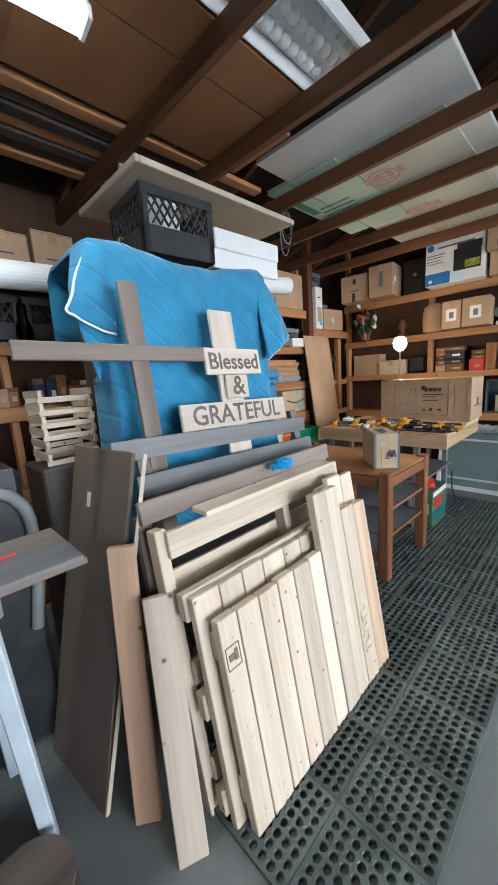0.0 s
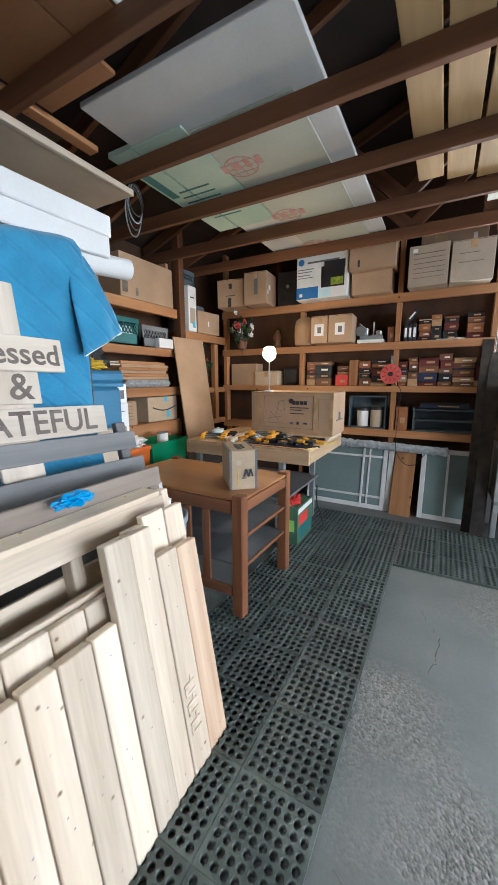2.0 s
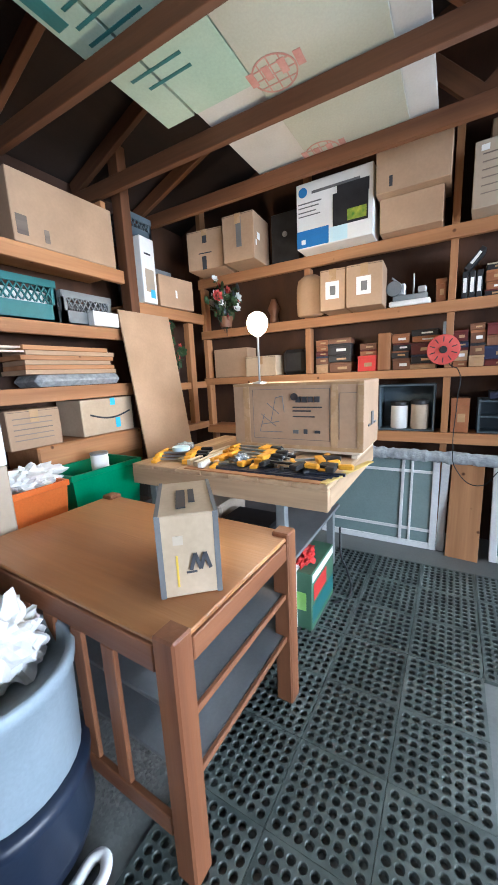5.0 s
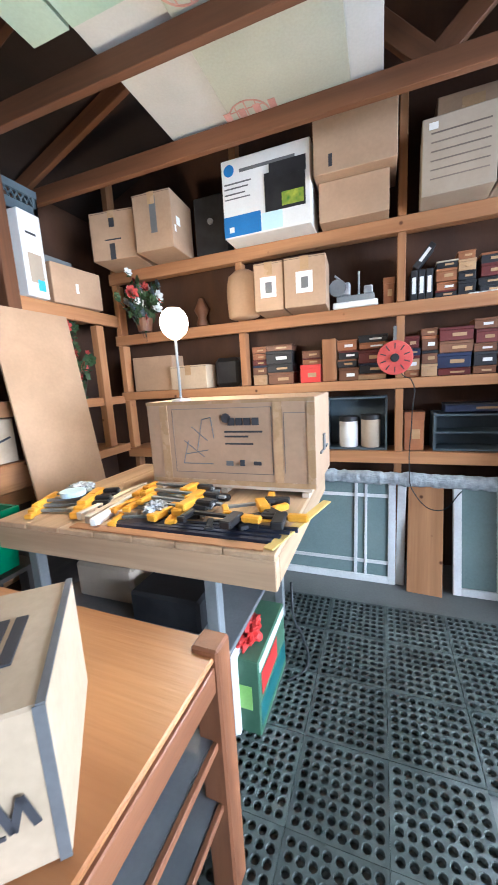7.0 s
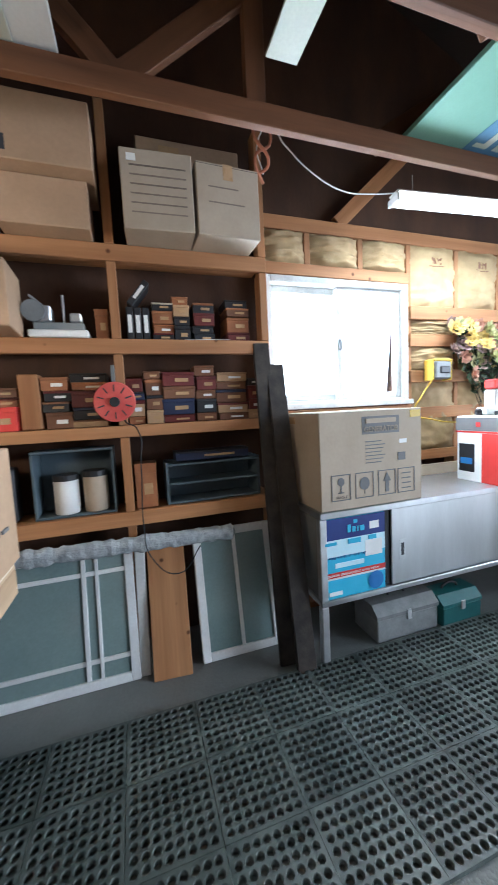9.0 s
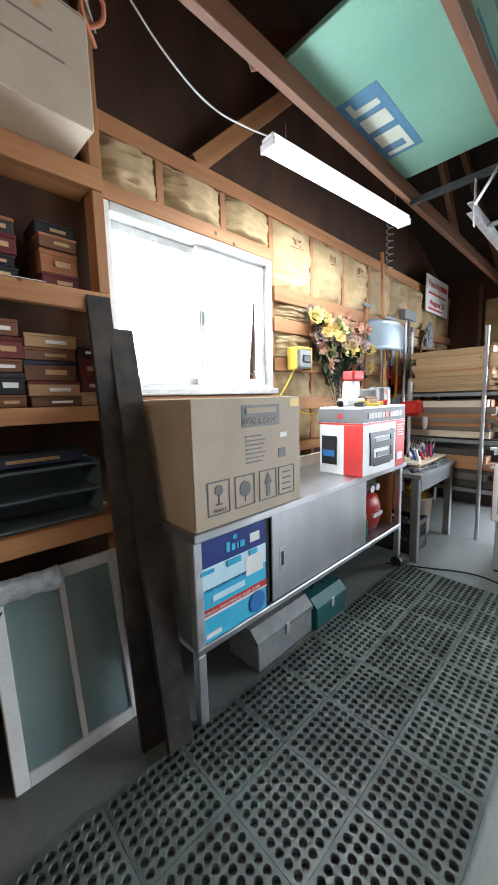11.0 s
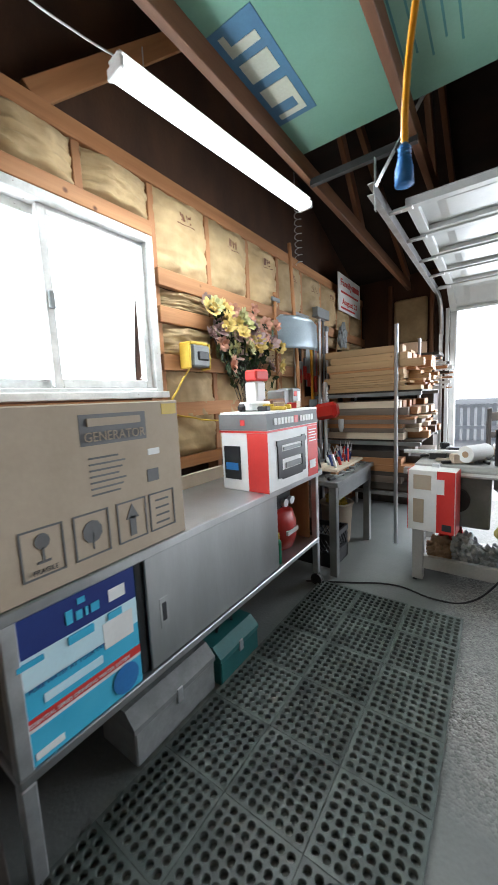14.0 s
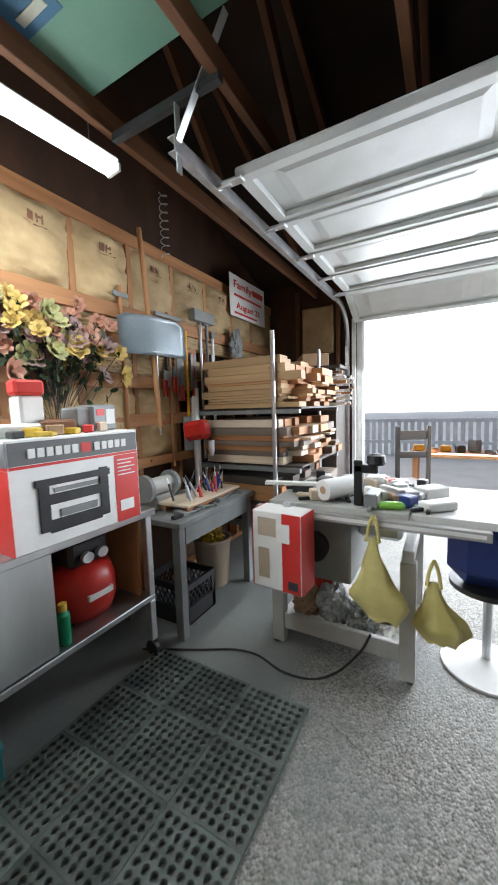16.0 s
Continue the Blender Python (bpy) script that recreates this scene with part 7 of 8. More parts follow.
part("edge_strip", boxes((0.78, 1.83, 1.47, 1.493, 2.298, 2.327), bev=0.003), CARD_GREY, panel)
part("edge_strip", boxes((0.758, 0.779, 1.47, 2.10, 2.298, 2.327), bev=0.003), CARD_GREY, panel)
for x in (0.92, 1.41):
    part("hanger", boxes((x, x + 0.02, 1.9, 1.92, 2.326, 2.524)), GALV, panel)

# cable coil hung on a truss
coil = thing("cable_coil", pose(2.10, 1.73, 2.53), "loops of grey cable hanging from the roof truss", "cable")
for k in range(4):
    h, w = 0.17 + 0.035 * k, 0.05 + 0.012 * k
    tube("loop", ((0, 0.01 * k, 0.0), (w, 0.015 * k, -0.06), (w * 1.1, 0.02 * k, -h * 0.6), (0.01, 0.015 * k, -h), (-w * 0.9, 0.01, -h * 0.6), (-w * 0.7, 0.0, -0.06)), 0.004, GREYMETAL if k % 2 else BLACK, coil, cyclic=True)

# ---- folding saw stand and tools beside the start ----
stand = thing("saw_stand", pose(0.0, 1.1, 0), "pale blue folding saw stand with a grey board on top", "saw stand")
part("top_board", boxes((-0.65, 0.18, -0.12, 0.2, 0.918, 0.935), bev=0.002), WEATHERED["x"], stand)
part("top_board", boxes((-0.65, 0.17, -0.13, 0.02, 0.936, 0.95), bev=0.002), GREYBOARD["x"], stand)
STANDBLUE = surf("pale_blue_enamel", (0.40, 0.46, 0.5), (0.48, 0.54, 0.58), 0.4, 6)
for a, b in (((-0.06, -0.10, 0.90), (-0.01, 0.03, 0.0)), ((-0.45, -0.10, 0.90), (-0.5, 0.03, 0.0)), ((-0.06, 0.12, 0.90), (-0.04, 0.35, 0.0)), ((-0.45, 0.12, 0.9), (-0.5, 0.35, 0.0))):
    a, b = Vector(a), Vector(b)
    d = a - b
    m = Matrix.Translation(b) @ d.to_track_quat("Z", "Y").to_matrix().to_4x4()
    part("leg", boxes((-0.022, 0.022, -0.014, 0.014, 0, d.length), bev=0.004), STANDBLUE, stand, m=m)
part("hinge_block", boxes((-0.5, -0.02, -0.11, 0.13, 0.86, 0.917), bev=0.006), GREYMETAL, stand)
pencil = bmesh.new()
rod(pencil, (-0.11, -0.02, 0.954), (0.045, 0.03, 0.954), 0.004, sides=6)
solid("red_pencil", pencil, SCARLET, pose(0.0, 1.1, 0), "dark red pencil on the saw stand", "pencil")
case = thing("tool_case", pose(0.02, 1.62, 0), "black tall tool case with a grey flexible hose", "tool case")
part("case_body", boxes((-0.2, 0.14, -0.12, 0.12, 0, 1.12), bev=0.02), BLACK, case)
tube("hose", ((-0.2, -0.14, 1.02), (0.0, -0.16, 1.06), (0.1, -0.15, 1.02), (0.14, -0.13, 0.8), (0.1, -0.14, 0.5)), 0.022, GREYMETAL, case)
slatbox = thing("slatted_crate", pose(0.405, 1.80, 1.06), "small crate of stacked pale wooden slats", "crate")
for k in range(6):
    for y in (-0.1, 0.085):
        part("slat", boxes((-0.1, 0.12, y, y + 0.015, 0.055 * k, 0.055 * k + 0.022), bev=0.001), PINE["x"], slatbox)
    for x in (-0.1, 0.105):
        part("slat", boxes((x, x + 0.015, -0.12, 0.12, 0.055 * k + 0.0225, 0.055 * k + 0.0545), bev=0.001), PINE["y"], slatbox)
solid("shelf_chest", boxes((-0.15, 0.16, -0.15, 0.15, 0, 1.059), bev=0.01), DARKWOOD["z"], pose(0.385, 1.80, 0) @ Matrix.Diagonal((0.8, 1, 1, 1)), "dark upright chest under the slatted crate", "chest")
wheel = thing("cable_drum", pose(-0.10, 0.98, 0.002), "small brown cable drum lying on the floor", "cable drum")
part("flange", lathe(((0.03, 0), (0.12, 0), (0.12, 0.012), (0.03, 0.012)), 28), WEATHERED["x"], wheel)
part("flange", lathe(((0.03, 0.09), (0.12, 0.09), (0.12, 0.102), (0.03, 0.102)), 28), WEATHERED["x"], wheel)
part("wound_cable", lathe(((0.03, 0.013), (0.1, 0.014), (0.1, 0.088), (0.03, 0.089)), 24), BLACK, wheel)
solid("yellow_level", boxes((-0.2, 0.06, -0.03, 0.03, 0, 0.045), bev=0.004), YELLOW, pose(-0.12, 0.76, 0.0, 0, 0, -20), "yellow spirit level lying on the concrete", "level")

# ---- hand tools on the east wall ----
def wall_tool(name, y, z0, z1, head, label, mat=None, r=0.012, x=4.315):
    t = thing(name, pose(x, y, 0), label, "garden tool", "tools on the wall")
    bm = bmesh.new()
    rod(bm, (0, 0, z0), (0, 0.0, z1), r, sides=10)
    part("shaft", bm, mat or SHELFWOOD["z"], t)
    part("head", boxes(*head, bev=0.004), GREYMETAL, t)
    part("hook", boxes((0, 0.02, -0.006, 0.006, z1 - 0.1, z1 - 0.09)), GALV, t)
    return t


shovel = thing("snow_shovel", pose(4.21, -2.80, 1.815, 0, 0, E_ - 10) @ Matrix.Diagonal((1.2, 1, 1.1, 1)), "blue grey metal shovel blade with wooden shaft on the wall", "shovel", "tools on the wall")
blade = bmesh.new()
rows = []
for i in range(9):
    row = []
    for j in range(9):
        u, v = j / 8 - 0.5, i / 8 - 0.5
        row.append(blade.verts.new((u * (0.44 if v < 0.4 else 0.36), 0.05 * (u * u * 4 + 0.3 * v) - 0.05, v * 0.23)))
    rows.append(row)
for a, b in zip(rows, rows[1:]):
    for j in range(8):
        blade.faces.new((a[j], a[j + 1], b[j + 1], b[j]))
bmesh.ops.solidify(blade, geom=blade.faces[:], thickness=0.004)
part("blade", blade, surf("blue_steel_sheet", (0.38, 0.47, 0.53), (0.5, 0.58, 0.63), 0.3, 4, metal=0.4), shovel, smooth=True)
bm = bmesh.new()
rod(bm, (0.02, 0.02, -0.55), (-0.05, 0.02, 0.62), 0.014, sides=10)
part("shaft", bm, SHELFWOOD["z"], shovel)
wall_tool("rake", -3.05, 0.9, 2.05, ((-0.02, 0.0, -0.14, 0.14, 2.0, 2.03),), "rake with grey tines hanging on the wall")
wall_tool("spade", -3.25, 1.0, 1.95, ((-0.015, 0.0, -0.08, 0.08, 1.0, 1.28),), "spade hanging with its blade down", ORANGE)
wall_tool("push_broom", -3.45, 0.7, 2.05, ((-0.04, 0.02, -0.16, 0.12, 2.05, 2.14),), "push broom with yellow bristles, head up", STEEL)
wall_tool("hoe", -2.92, 1.15, 1.9, ((-0.02, 0.0, -0.03, 0.09, 1.86, 1.9),), "thin hoe with steel shaft on the wall", STEEL, 0.008)
wall_tool("steel_pipe", -3.62, 0.5, 2.0, ((-0.015, 0.015, -0.03, 0.03, 1.95, 2.0),), "long steel bar standing at the wall", STEEL, 0.014)
wall_tool("red_saw", -3.33, 1.35, 1.78, ((-0.012, 0.0, -0.03, 0.04, 1.5, 1.78),), "red handled saw hanging on a rail", RED, 0.014)
wall_tool("trowel", -3.02, 1.62, 1.86, ((-0.012, 0.0, -0.035, 0.035, 1.5, 1.62),), "steel trowel hanging on the rail", DARKWOOD["z"], 0.012)
wall_tool("hand_saw", -3.16, 1.75, 1.90, ((-0.006, 0.0, -0.05, 0.03, 1.40, 1.75),), "hand saw hanging on the rail, blade down", SHELFWOOD["z"], 0.016)
wall_tool("garden_fork", -2.62, 0.95, 2.12, ((-0.015, 0.0, -0.06, 0.06, 2.05, 2.08),), "old garden fork hanging head up on the wall", SHELFWOOD["z"], 0.013)
wall_tool("pry_bar", -3.54, 1.3, 2.08, ((-0.015, 0.015, -0.02, 0.05, 2.04, 2.08),), "dark steel pry bar hanging on the wall", GREYMETAL, 0.011)
for k, (y, z) in enumerate(((-2.98, 1.55), (-3.08, 1.58), (-3.16, 1.52))):
    pl = thing("pliers", pose(4.30, y, z), "red handled pliers hanging on the rail", "pliers", "pliers on the wall")
    part("grip", boxes((-0.008, 0.008, -0.025, -0.012, -0.12, 0), bev=0.003), RED, pl)
    part("grip", boxes((-0.008, 0.008, 0.012, 0.025, -0.12, 0), bev=0.003), RED, pl)
    part("jaws", boxes((-0.008, 0.008, -0.015, 0.015, 0.001, 0.07), bev=0.003), GREYMETAL, pl)
gl = crumpled("work_gloves", 4.27, -3.95, 1.80, (0.04, 0.12, 0.18), GREYMETAL, "grey work gloves hanging at the wall", "gloves", seed=23)
spring = tube("coil_spring", tuple((4.34 + 0.03 * math.cos(k * 1.3), -3.10 + 0.03 * math.sin(k * 1.3), 2.45 + 0.012 * k) for k in range(40)), 0.003, GALV)
tagged(spring, "steel coil spring hanging from the plate", "spring")
board_sign = thing("fair_sign", pose(4.30, -4.27, 2.41, 0, 0, E_) @ Matrix.Diagonal((1.42, 1, 0.97, 1)), "white poster sign with red lettering on the wall", "sign")
part("sheet", boxes((-0.25, 0.25, -0.004, 0.004, -0.2, 0.2)), PAPER, board_sign)
text_mesh("letters", "Family", 0.10, SCARLET, board_sign, pose(-0.08, -0.006, 0.11, 90), bold=0.002)
text_mesh("letters", "August 21", 0.085, SCARLET, board_sign, pose(0.0, -0.006, -0.09, 90), bold=0.002)
part("printed_bars", boxes((-0.2, 0.2, -0.0055, -0.004, 0.0, 0.022), (0.06, 0.22, -0.0055, -0.004, 0.08, 0.14), (-0.2, 0.12, -0.0055, -0.004, -0.17, -0.15)), SCARLET, board_sign)
charger = thing("yellow_charger", pose(4.29, -1.66, 1.50, 0, 0, E_), "yellow and black tool charger on the wall", "charger")
part("body", boxes((-0.07, 0.07, -0.06, 0.03, 0, 0.12), bev=0.01), GREYMETAL, charger)
part("battery", boxes((-0.035, 0.055, -0.07, 0.02, 0.035, 0.085), bev=0.008), BLACK, charger)
for x in (-0.088, 0.071):
    part("side_cheek", boxes((x, x + 0.017, -0.05, 0.03, -0.01, 0.135), bev=0.006), YELLOW, charger)
part("top_cap", boxes((-0.07, 0.07, -0.045, 0.025, 0.121, 0.14), bev=0.006), YELLOW, charger)
tagged(tube("extension_cable", ((4.29, -1.62, 1.50), (4.27, -1.5, 1.38), (4.29, -1.46, 1.28), (4.27, -1.6, 1.22), (4.28, -1.9, 1.18)), 0.005, YELLOW), "yellow cord trailing along the wall", "cord")
# things on the planer carton
rnd = random.Random(31)
for k, (dx, dy, w, d, h, mat, nm) in enumerate(((0.0, 0.17, 0.16, 0.1, 0.05, PAPER, "white parts tray"), (-0.02, 0.02, 0.13, 0.1, 0.06, SMALL[4], "brown parts tray"), (0.0, -0.12, 0.14, 0.12, 0.11, GREYMETAL, "grey battery charger"), (0.04, 0.10, 0.1, 0.08, 0.16, PAPER, "white bottle pack"), (0.02, 0.11, 0.11, 0.09, 0.06, SCARLET, "red cap box"))):
    solid("parts_box", boxes((-d / 2, d / 2, -w / 2, w / 2, 0, h), bev=0.01), mat, pose(3.95 + dx, -1.92 + dy, 1.244 + (0.162 if k == 4 else 0.0), 0, 0, rnd.uniform(-12, 12)), nm + " lying on the planer carton", "box", "oddments on the carton")
meter = thing("battery_meter", pose(3.93, -2.10, 1.244, 0, 0, E_ + 8), "grey battery meter with red display on the carton", "meter")
part("case_body", boxes((-0.075, 0.075, -0.05, 0.05, 0, 0.12), bev=0.01), GREYMETAL, meter)
part("display", boxes((-0.05, -0.005, -0.052, -0.05, 0.07, 0.10)), SCARLET, meter)
part("label_plate", boxes((0.005, 0.06, -0.052, -0.05, 0.03, 0.10)), PAPER, meter)
gun = thing("caulk_gun", pose(3.95, -1.74, 1.244, 0, 0, 70), "black and orange trigger tool lying on the carton", "tool")
part("barrel", boxes((-0.11, 0.1, -0.02, 0.02, 0.0, 0.04), bev=0.012), BLACK, gun)
part("grip", boxes((0.02, 0.055, -0.09, -0.02, 0.004, 0.03), bev=0.01), ORANGE, gun)
for k in range(6):
    solid("parts_box", boxes((-0.03, 0.03, -0.02, 0.02, 0, 0.025 + 0.008 * (k % 3)), bev=0.004), (BLACK, YELLOW, CARD, GREYMETAL, SCARLET, PINE["x"])[k], pose(3.86 + 0.02 * (k % 2), -1.70 - 0.075 * k, 1.244, 0, 0, 35 * k), "small loose part lying on the planer carton", "part", "oddments on the carton")
clamp(pose(3.88, -1.86, 1.244, 0, 0, -70), 0.2, YELLOW, "yellow handled clamp on the planer carton")

# ---- grey steel side bench ----
side = thing("side_bench", pose(4.03, -2.87, 0), "grey painted steel bench crowded with tools", "workbench")
part("bench_top", boxes((-0.27, 0.27, -0.43, 0.43, 0.67, 0.705), bev=0.004), GREYMETAL, side)
for x in (-0.25, 0.19):
    for y in (-0.41, 0.36):
        part("leg", boxes((x, x + 0.055, y, y + 0.055, 0, 0.669), bev=0.004), GREYMETAL, side)
part("front_rail", boxes((-0.25, -0.235, -0.35, 0.355, 0.56, 0.669)), GREYMETAL, side)
tray_board = solid("tool_tray", boxes((-0.14, 0.1, -0.33, 0.27, 0, 0.016), bev=0.002), PINE["y"], pose(3.96, -2.86, 0.745), "pale wooden tray of small tools on the bench", "tray")
solid("tray_blocks", boxes((-0.12, -0.08, -0.3, 0.25, 0, 0.039), (0.05, 0.09, -0.3, 0.25, 0, 0.039)), SHELFWOOD["y"], pose(3.96, -2.86, 0.706), "brown blocks under the tool tray", "blocks")
for k in range(22):
    y, x = rnd.uniform(-3.12, -2.62), rnd.uniform(3.86, 4.03)
    mat = rnd.choice((SCARLET, GREYMETAL, YELLOW, STEEL, BLACK, NAVY, SCARLET, STEEL))
    bm = bmesh.new()
    a, b = (0, 0, 0), (rnd.uniform(-0.03, 0.03), rnd.uniform(-0.03, 0.03), rnd.uniform(0.05, 0.11))
    rod(bm, a, b, rnd.uniform(0.006, 0.013), sides=8)
    tl = thing("small_tool", pose(x, y, 0.762), rnd.choice(("small hand tool standing in the tray", "screwdriver standing in the wooden tray", "short steel bit in the wooden tray")), "hand tool", "small tools in the tray")
    part("handle", bm, mat, tl)
    bm = bmesh.new()
    rod(bm, b, (b[0] * 1.6, b[1] * 1.6, b[2] + 0.05), 0.003, sides=6)
    part("shank", bm, STEEL, tl)
grinder = thing("bench_grinder", pose(4.12, -2.66, 0.706), "grey bench grinder with round guards", "grinder")
bm = bmesh.new()
rod(bm, (0, -0.1, 0.14), (0, 0.1, 0.14), 0.055, sides=20)
part("motor", bm, LIGHTGREY, grinder)
for y in (-0.13, 0.10):
    bm = bmesh.new()
    rod(bm, (0, y, 0.14), (0, y + 0.03, 0.14), 0.085, sides=24)
    part("wheel_guard", bm, GREYMETAL, grinder)
part("foot", boxes((-0.06, 0.06, -0.08, 0.08, 0, 0.09), bev=0.01), LIGHTGREY, grinder)
lampred = thing("red_drill_stand", pose(4.06, -3.05, 0.706), "red drill press head on a chrome column", "drill press")
bm = bmesh.new()
rod(bm, (0.04, 0, 0), (0.04, 0, 0.72), 0.016, sides=14)
part("column", bm, STEEL, lampred)
part("head", boxes((-0.14, 0.06, -0.06, 0.06, 0.40, 0.54), bev=0.03), RED, lampred, m=pose(0, 0, 0, 0, 8))
bm = bmesh.new()
for k in range(14):
    bmesh.ops.create_cone(bm, cap_ends=True, segments=14, radius1=0.026, radius2=0.026, depth=0.008, matrix=Matrix.Translation((0.04, 0, 0.52 + 0.014 * k)))
part("column_spring", bm, STEEL, lampred)
part("chuck", lathe(((0.012, 0.29), (0.022, 0.33), (0.022, 0.40)), 14, pose(-0.1, 0, 0)), STEEL, lampred)
for k, (x, y, r) in enumerate(((3.82, -2.6, 80), (3.81, -2.75, 60), (3.82, -2.95, 95), (3.83, -3.1, 70))):
    clamp(pose(x, y, 0.707, 0, 0, r), 0.16, GREYMETAL, "small dark clamp on the bench front", "clamps on the side bench")
tub_grey = crate("black_crate", pose(4.02, -2.72, 0.0), 0.34, 0.3, 0.26, BLACK, "black plastic crate of cords under the bench")
bk = thing("bucket", pose(4.04, -3.12, 0.0), "beige plastic bucket with a yellow bag under the bench", "bucket")
part("body", lathe(((0.11, 0), (0.115, 0.01), (0.14, 0.34), (0.15, 0.345), (0.15, 0.36), (0.13, 0.36), (0.12, 0.3), (0.02, 0.29)), 24), CARD_GREY, bk, smooth=True)
crumpled("yellow_bag", 4.04, -3.12, 0.31, (0.10, 0.09, 0.11), YELLOW, "crumpled yellow bag in the bucket", "bag", seed=41)

# ---- lumber rack ----
TAN = wood("tan_lumber", (0.40, 0.25, 0.12), (0.54, 0.36, 0.19), "x", spots=2.0)
rack = thing("lumber_rack", pose(3.8, -3.7, 0), "steel pipe lumber rack with dark shelf rails", "lumber rack")
for y in (-3.28, -4.3):
    for x in (3.57, 4.25):
        bm = bmesh.new()
        rod(bm, (x - 3.8, y + 3.7, 0), (x - 3.8, y + 3.7, 1.86 if x < 4 else 1.5), 0.016, sides=12)
        part("post", bm, STEEL, rack)
for z in (1.28, 0.86, 0.42):
    for y in (-3.30, -4.25):
        part("shelf_rail", boxes((-0.42, 0.5, y + 3.68, y + 3.72, z, z + 0.03)), GREYMETAL, rack)
    part("shelf_deck", boxes((-0.42, 0.5, -0.54, 0.37, z + 0.031, z + 0.045)), DARKWOOD["x"], rack)
rnd = random.Random(77)
for z0, z1, mats in ((1.326, 1.66, (TAN, TAN, SHELFWOOD["x"])), (0.906, 1.2, (SHELFWOOD["x"], WEATHERED["x"], SHELFWOOD["x"], PINE["x"])), (0.466, 0.78, (SHELFWOOD["x"], DARKWOOD["x"], WEATHERED["x"]))):
    z = z0
    while z < z1:
        h = rnd.choice((0.02, 0.038, 0.038, 0.06))
        y = -3.31
        while y > -4.2:
            d = rnd.choice((0.09, 0.14, 0.14, 0.19))
            x0 = 3.38 + rnd.uniform(-0.03, 0.16) + (0.12 if z > z1 - 0.05 else 0)
            solid("timber_board", boxes((x0, 4.22 - rnd.uniform(0, 0.08), y - d + 0.004, y, z, z + h - 0.0015), bev=0.002), rnd.choice(mats), pose(0, 0, 0), "sawn timber board stacked on the lumber rack", "board", "stacked timber")
            y -= d
        z += h
carton("cardboard_box", pose(3.72, -4.55, 1.72, 0, 0, -60), 0.34, 0.26, 0.12, CARD, "open brown carton on top of the timber", decals=(("paper_label", "front", 0.02, 0.16, 0.01, 0.11, PAPER),), tape=False)
solid("shelf_ledge", boxes((-0.45, 0.5, -0.2, 0.2, 0, 0.03)), DARKWOOD["x"], pose(3.85, -4.62, 1.688), "dark shelf board in the corner", "shelf")
solid("shelf_upright", boxes((-0.42, 0.45, -0.18, 0.18, 0, 1.687)), DARKWOOD["z"], pose(3.87, -4.64, 0), "dark cupboard in the corner beside the door", "cupboard")
for k in range(40):
    x0 = 3.30 + rnd.uniform(-0.06, 0.1)
    w = rnd.uniform(0.015, 0.04)
    solid("moulding_stick", boxes((x0, x0 + 0.7, 0, w, 0, rnd.uniform(0.012, 0.03)), bev=0.001), rnd.choice((DARKWOOD["x"], SHELFWOOD["x"], WHITE)), pose(0.02, -4.34 - 0.045 * (k % 6), 1.33 + 0.05 * (k // 6), 0, 0, rnd.uniform(-1, 1)), "thin moulding stick with pale sawn end", "stick", "moulding sticks")

# ---- table saw under its clutter ----
saw = thing("table_saw", pose(2.95, -2.95, 0), "grey cabinet table saw with fence rails on a mobile base", "table saw")
part("saw_table", boxes((-0.32, 0.36, -0.35, 0.30, 0.80, 0.84), bev=0.004), LIGHTGREY, saw)
part("extension_table", boxes((-0.95, -0.325, -0.35, 0.28, 0.805, 0.838), bev=0.003), WHITE, saw)
part("front_rail", boxes((-0.62, 0.42, 0.302, 0.345, 0.775, 0.815), bev=0.003), LIGHTGREY, saw)
part("rail_scale", boxes((-0.6, 0.40, 0.3455, 0.347, 0.788, 0.804)), PAPER, saw)
part("cabinet", boxes((-0.06, 0.35, -0.3, 0.27, 0.44, 0.799), bev=0.01), GREYMETAL, saw)
for x in (-0.33, 0.33):
    for y in (0.2, -0.35):
        part("leg", boxes((x - 0.02, x + 0.05, y, y + 0.06, 0.02, 0.44 if x > 0 else 0.60), bev=0.004), LIGHTGREY, saw)
part("front_beam", boxes((-0.28, 0.31, 0.215, 0.25, 0.10, 0.19), bev=0.004), LIGHTGREY, saw)
part("base_shelf", boxes((-0.34, 0.37, -0.35, 0.214, 0.10, 0.12)), LIGHTGREY, saw)
part("side_frame", boxes((-0.34, -0.29, -0.3, 0.26, 0.601, 0.66), bev=0.004), LIGHTGREY, saw)
bm = bmesh.new()
rod(bm, (0.12, 0.27, 0.62), (0.12, 0.31, 0.62), 0.075, sides=24)
part("hand_wheel", bm, BLACK, saw)
part("motor", boxes((-0.28, -0.07, -0.1, 0.18, 0.66, 0.79), bev=0.02), STEEL, saw)
fence_bar = thing("rip_fence", pose(2.95, -2.95, 0.842), "white rip fence bar lying over the saw table", "fence")
part("bar", boxes((0.05, 0.48, 0.02, 0.06, 0.04, 0.06), bev=0.003), WHITE, fence_bar, m=pose(0, 0, 0, 0, 0, 12))
part("support", boxes((0.2, 0.3, 0.06, 0.12, 0, 0.04)), BLACK, fence_bar)
for x in (3.31, 2.62):
    bm = bmesh.new()
    rod(bm, (x - 2.95 - 0.012, 0.24, 0.022), (x - 2.95 + 0.012, 0.24, 0.022), 0.02, sides=16)
    part("caster", bm, BLACK, saw)
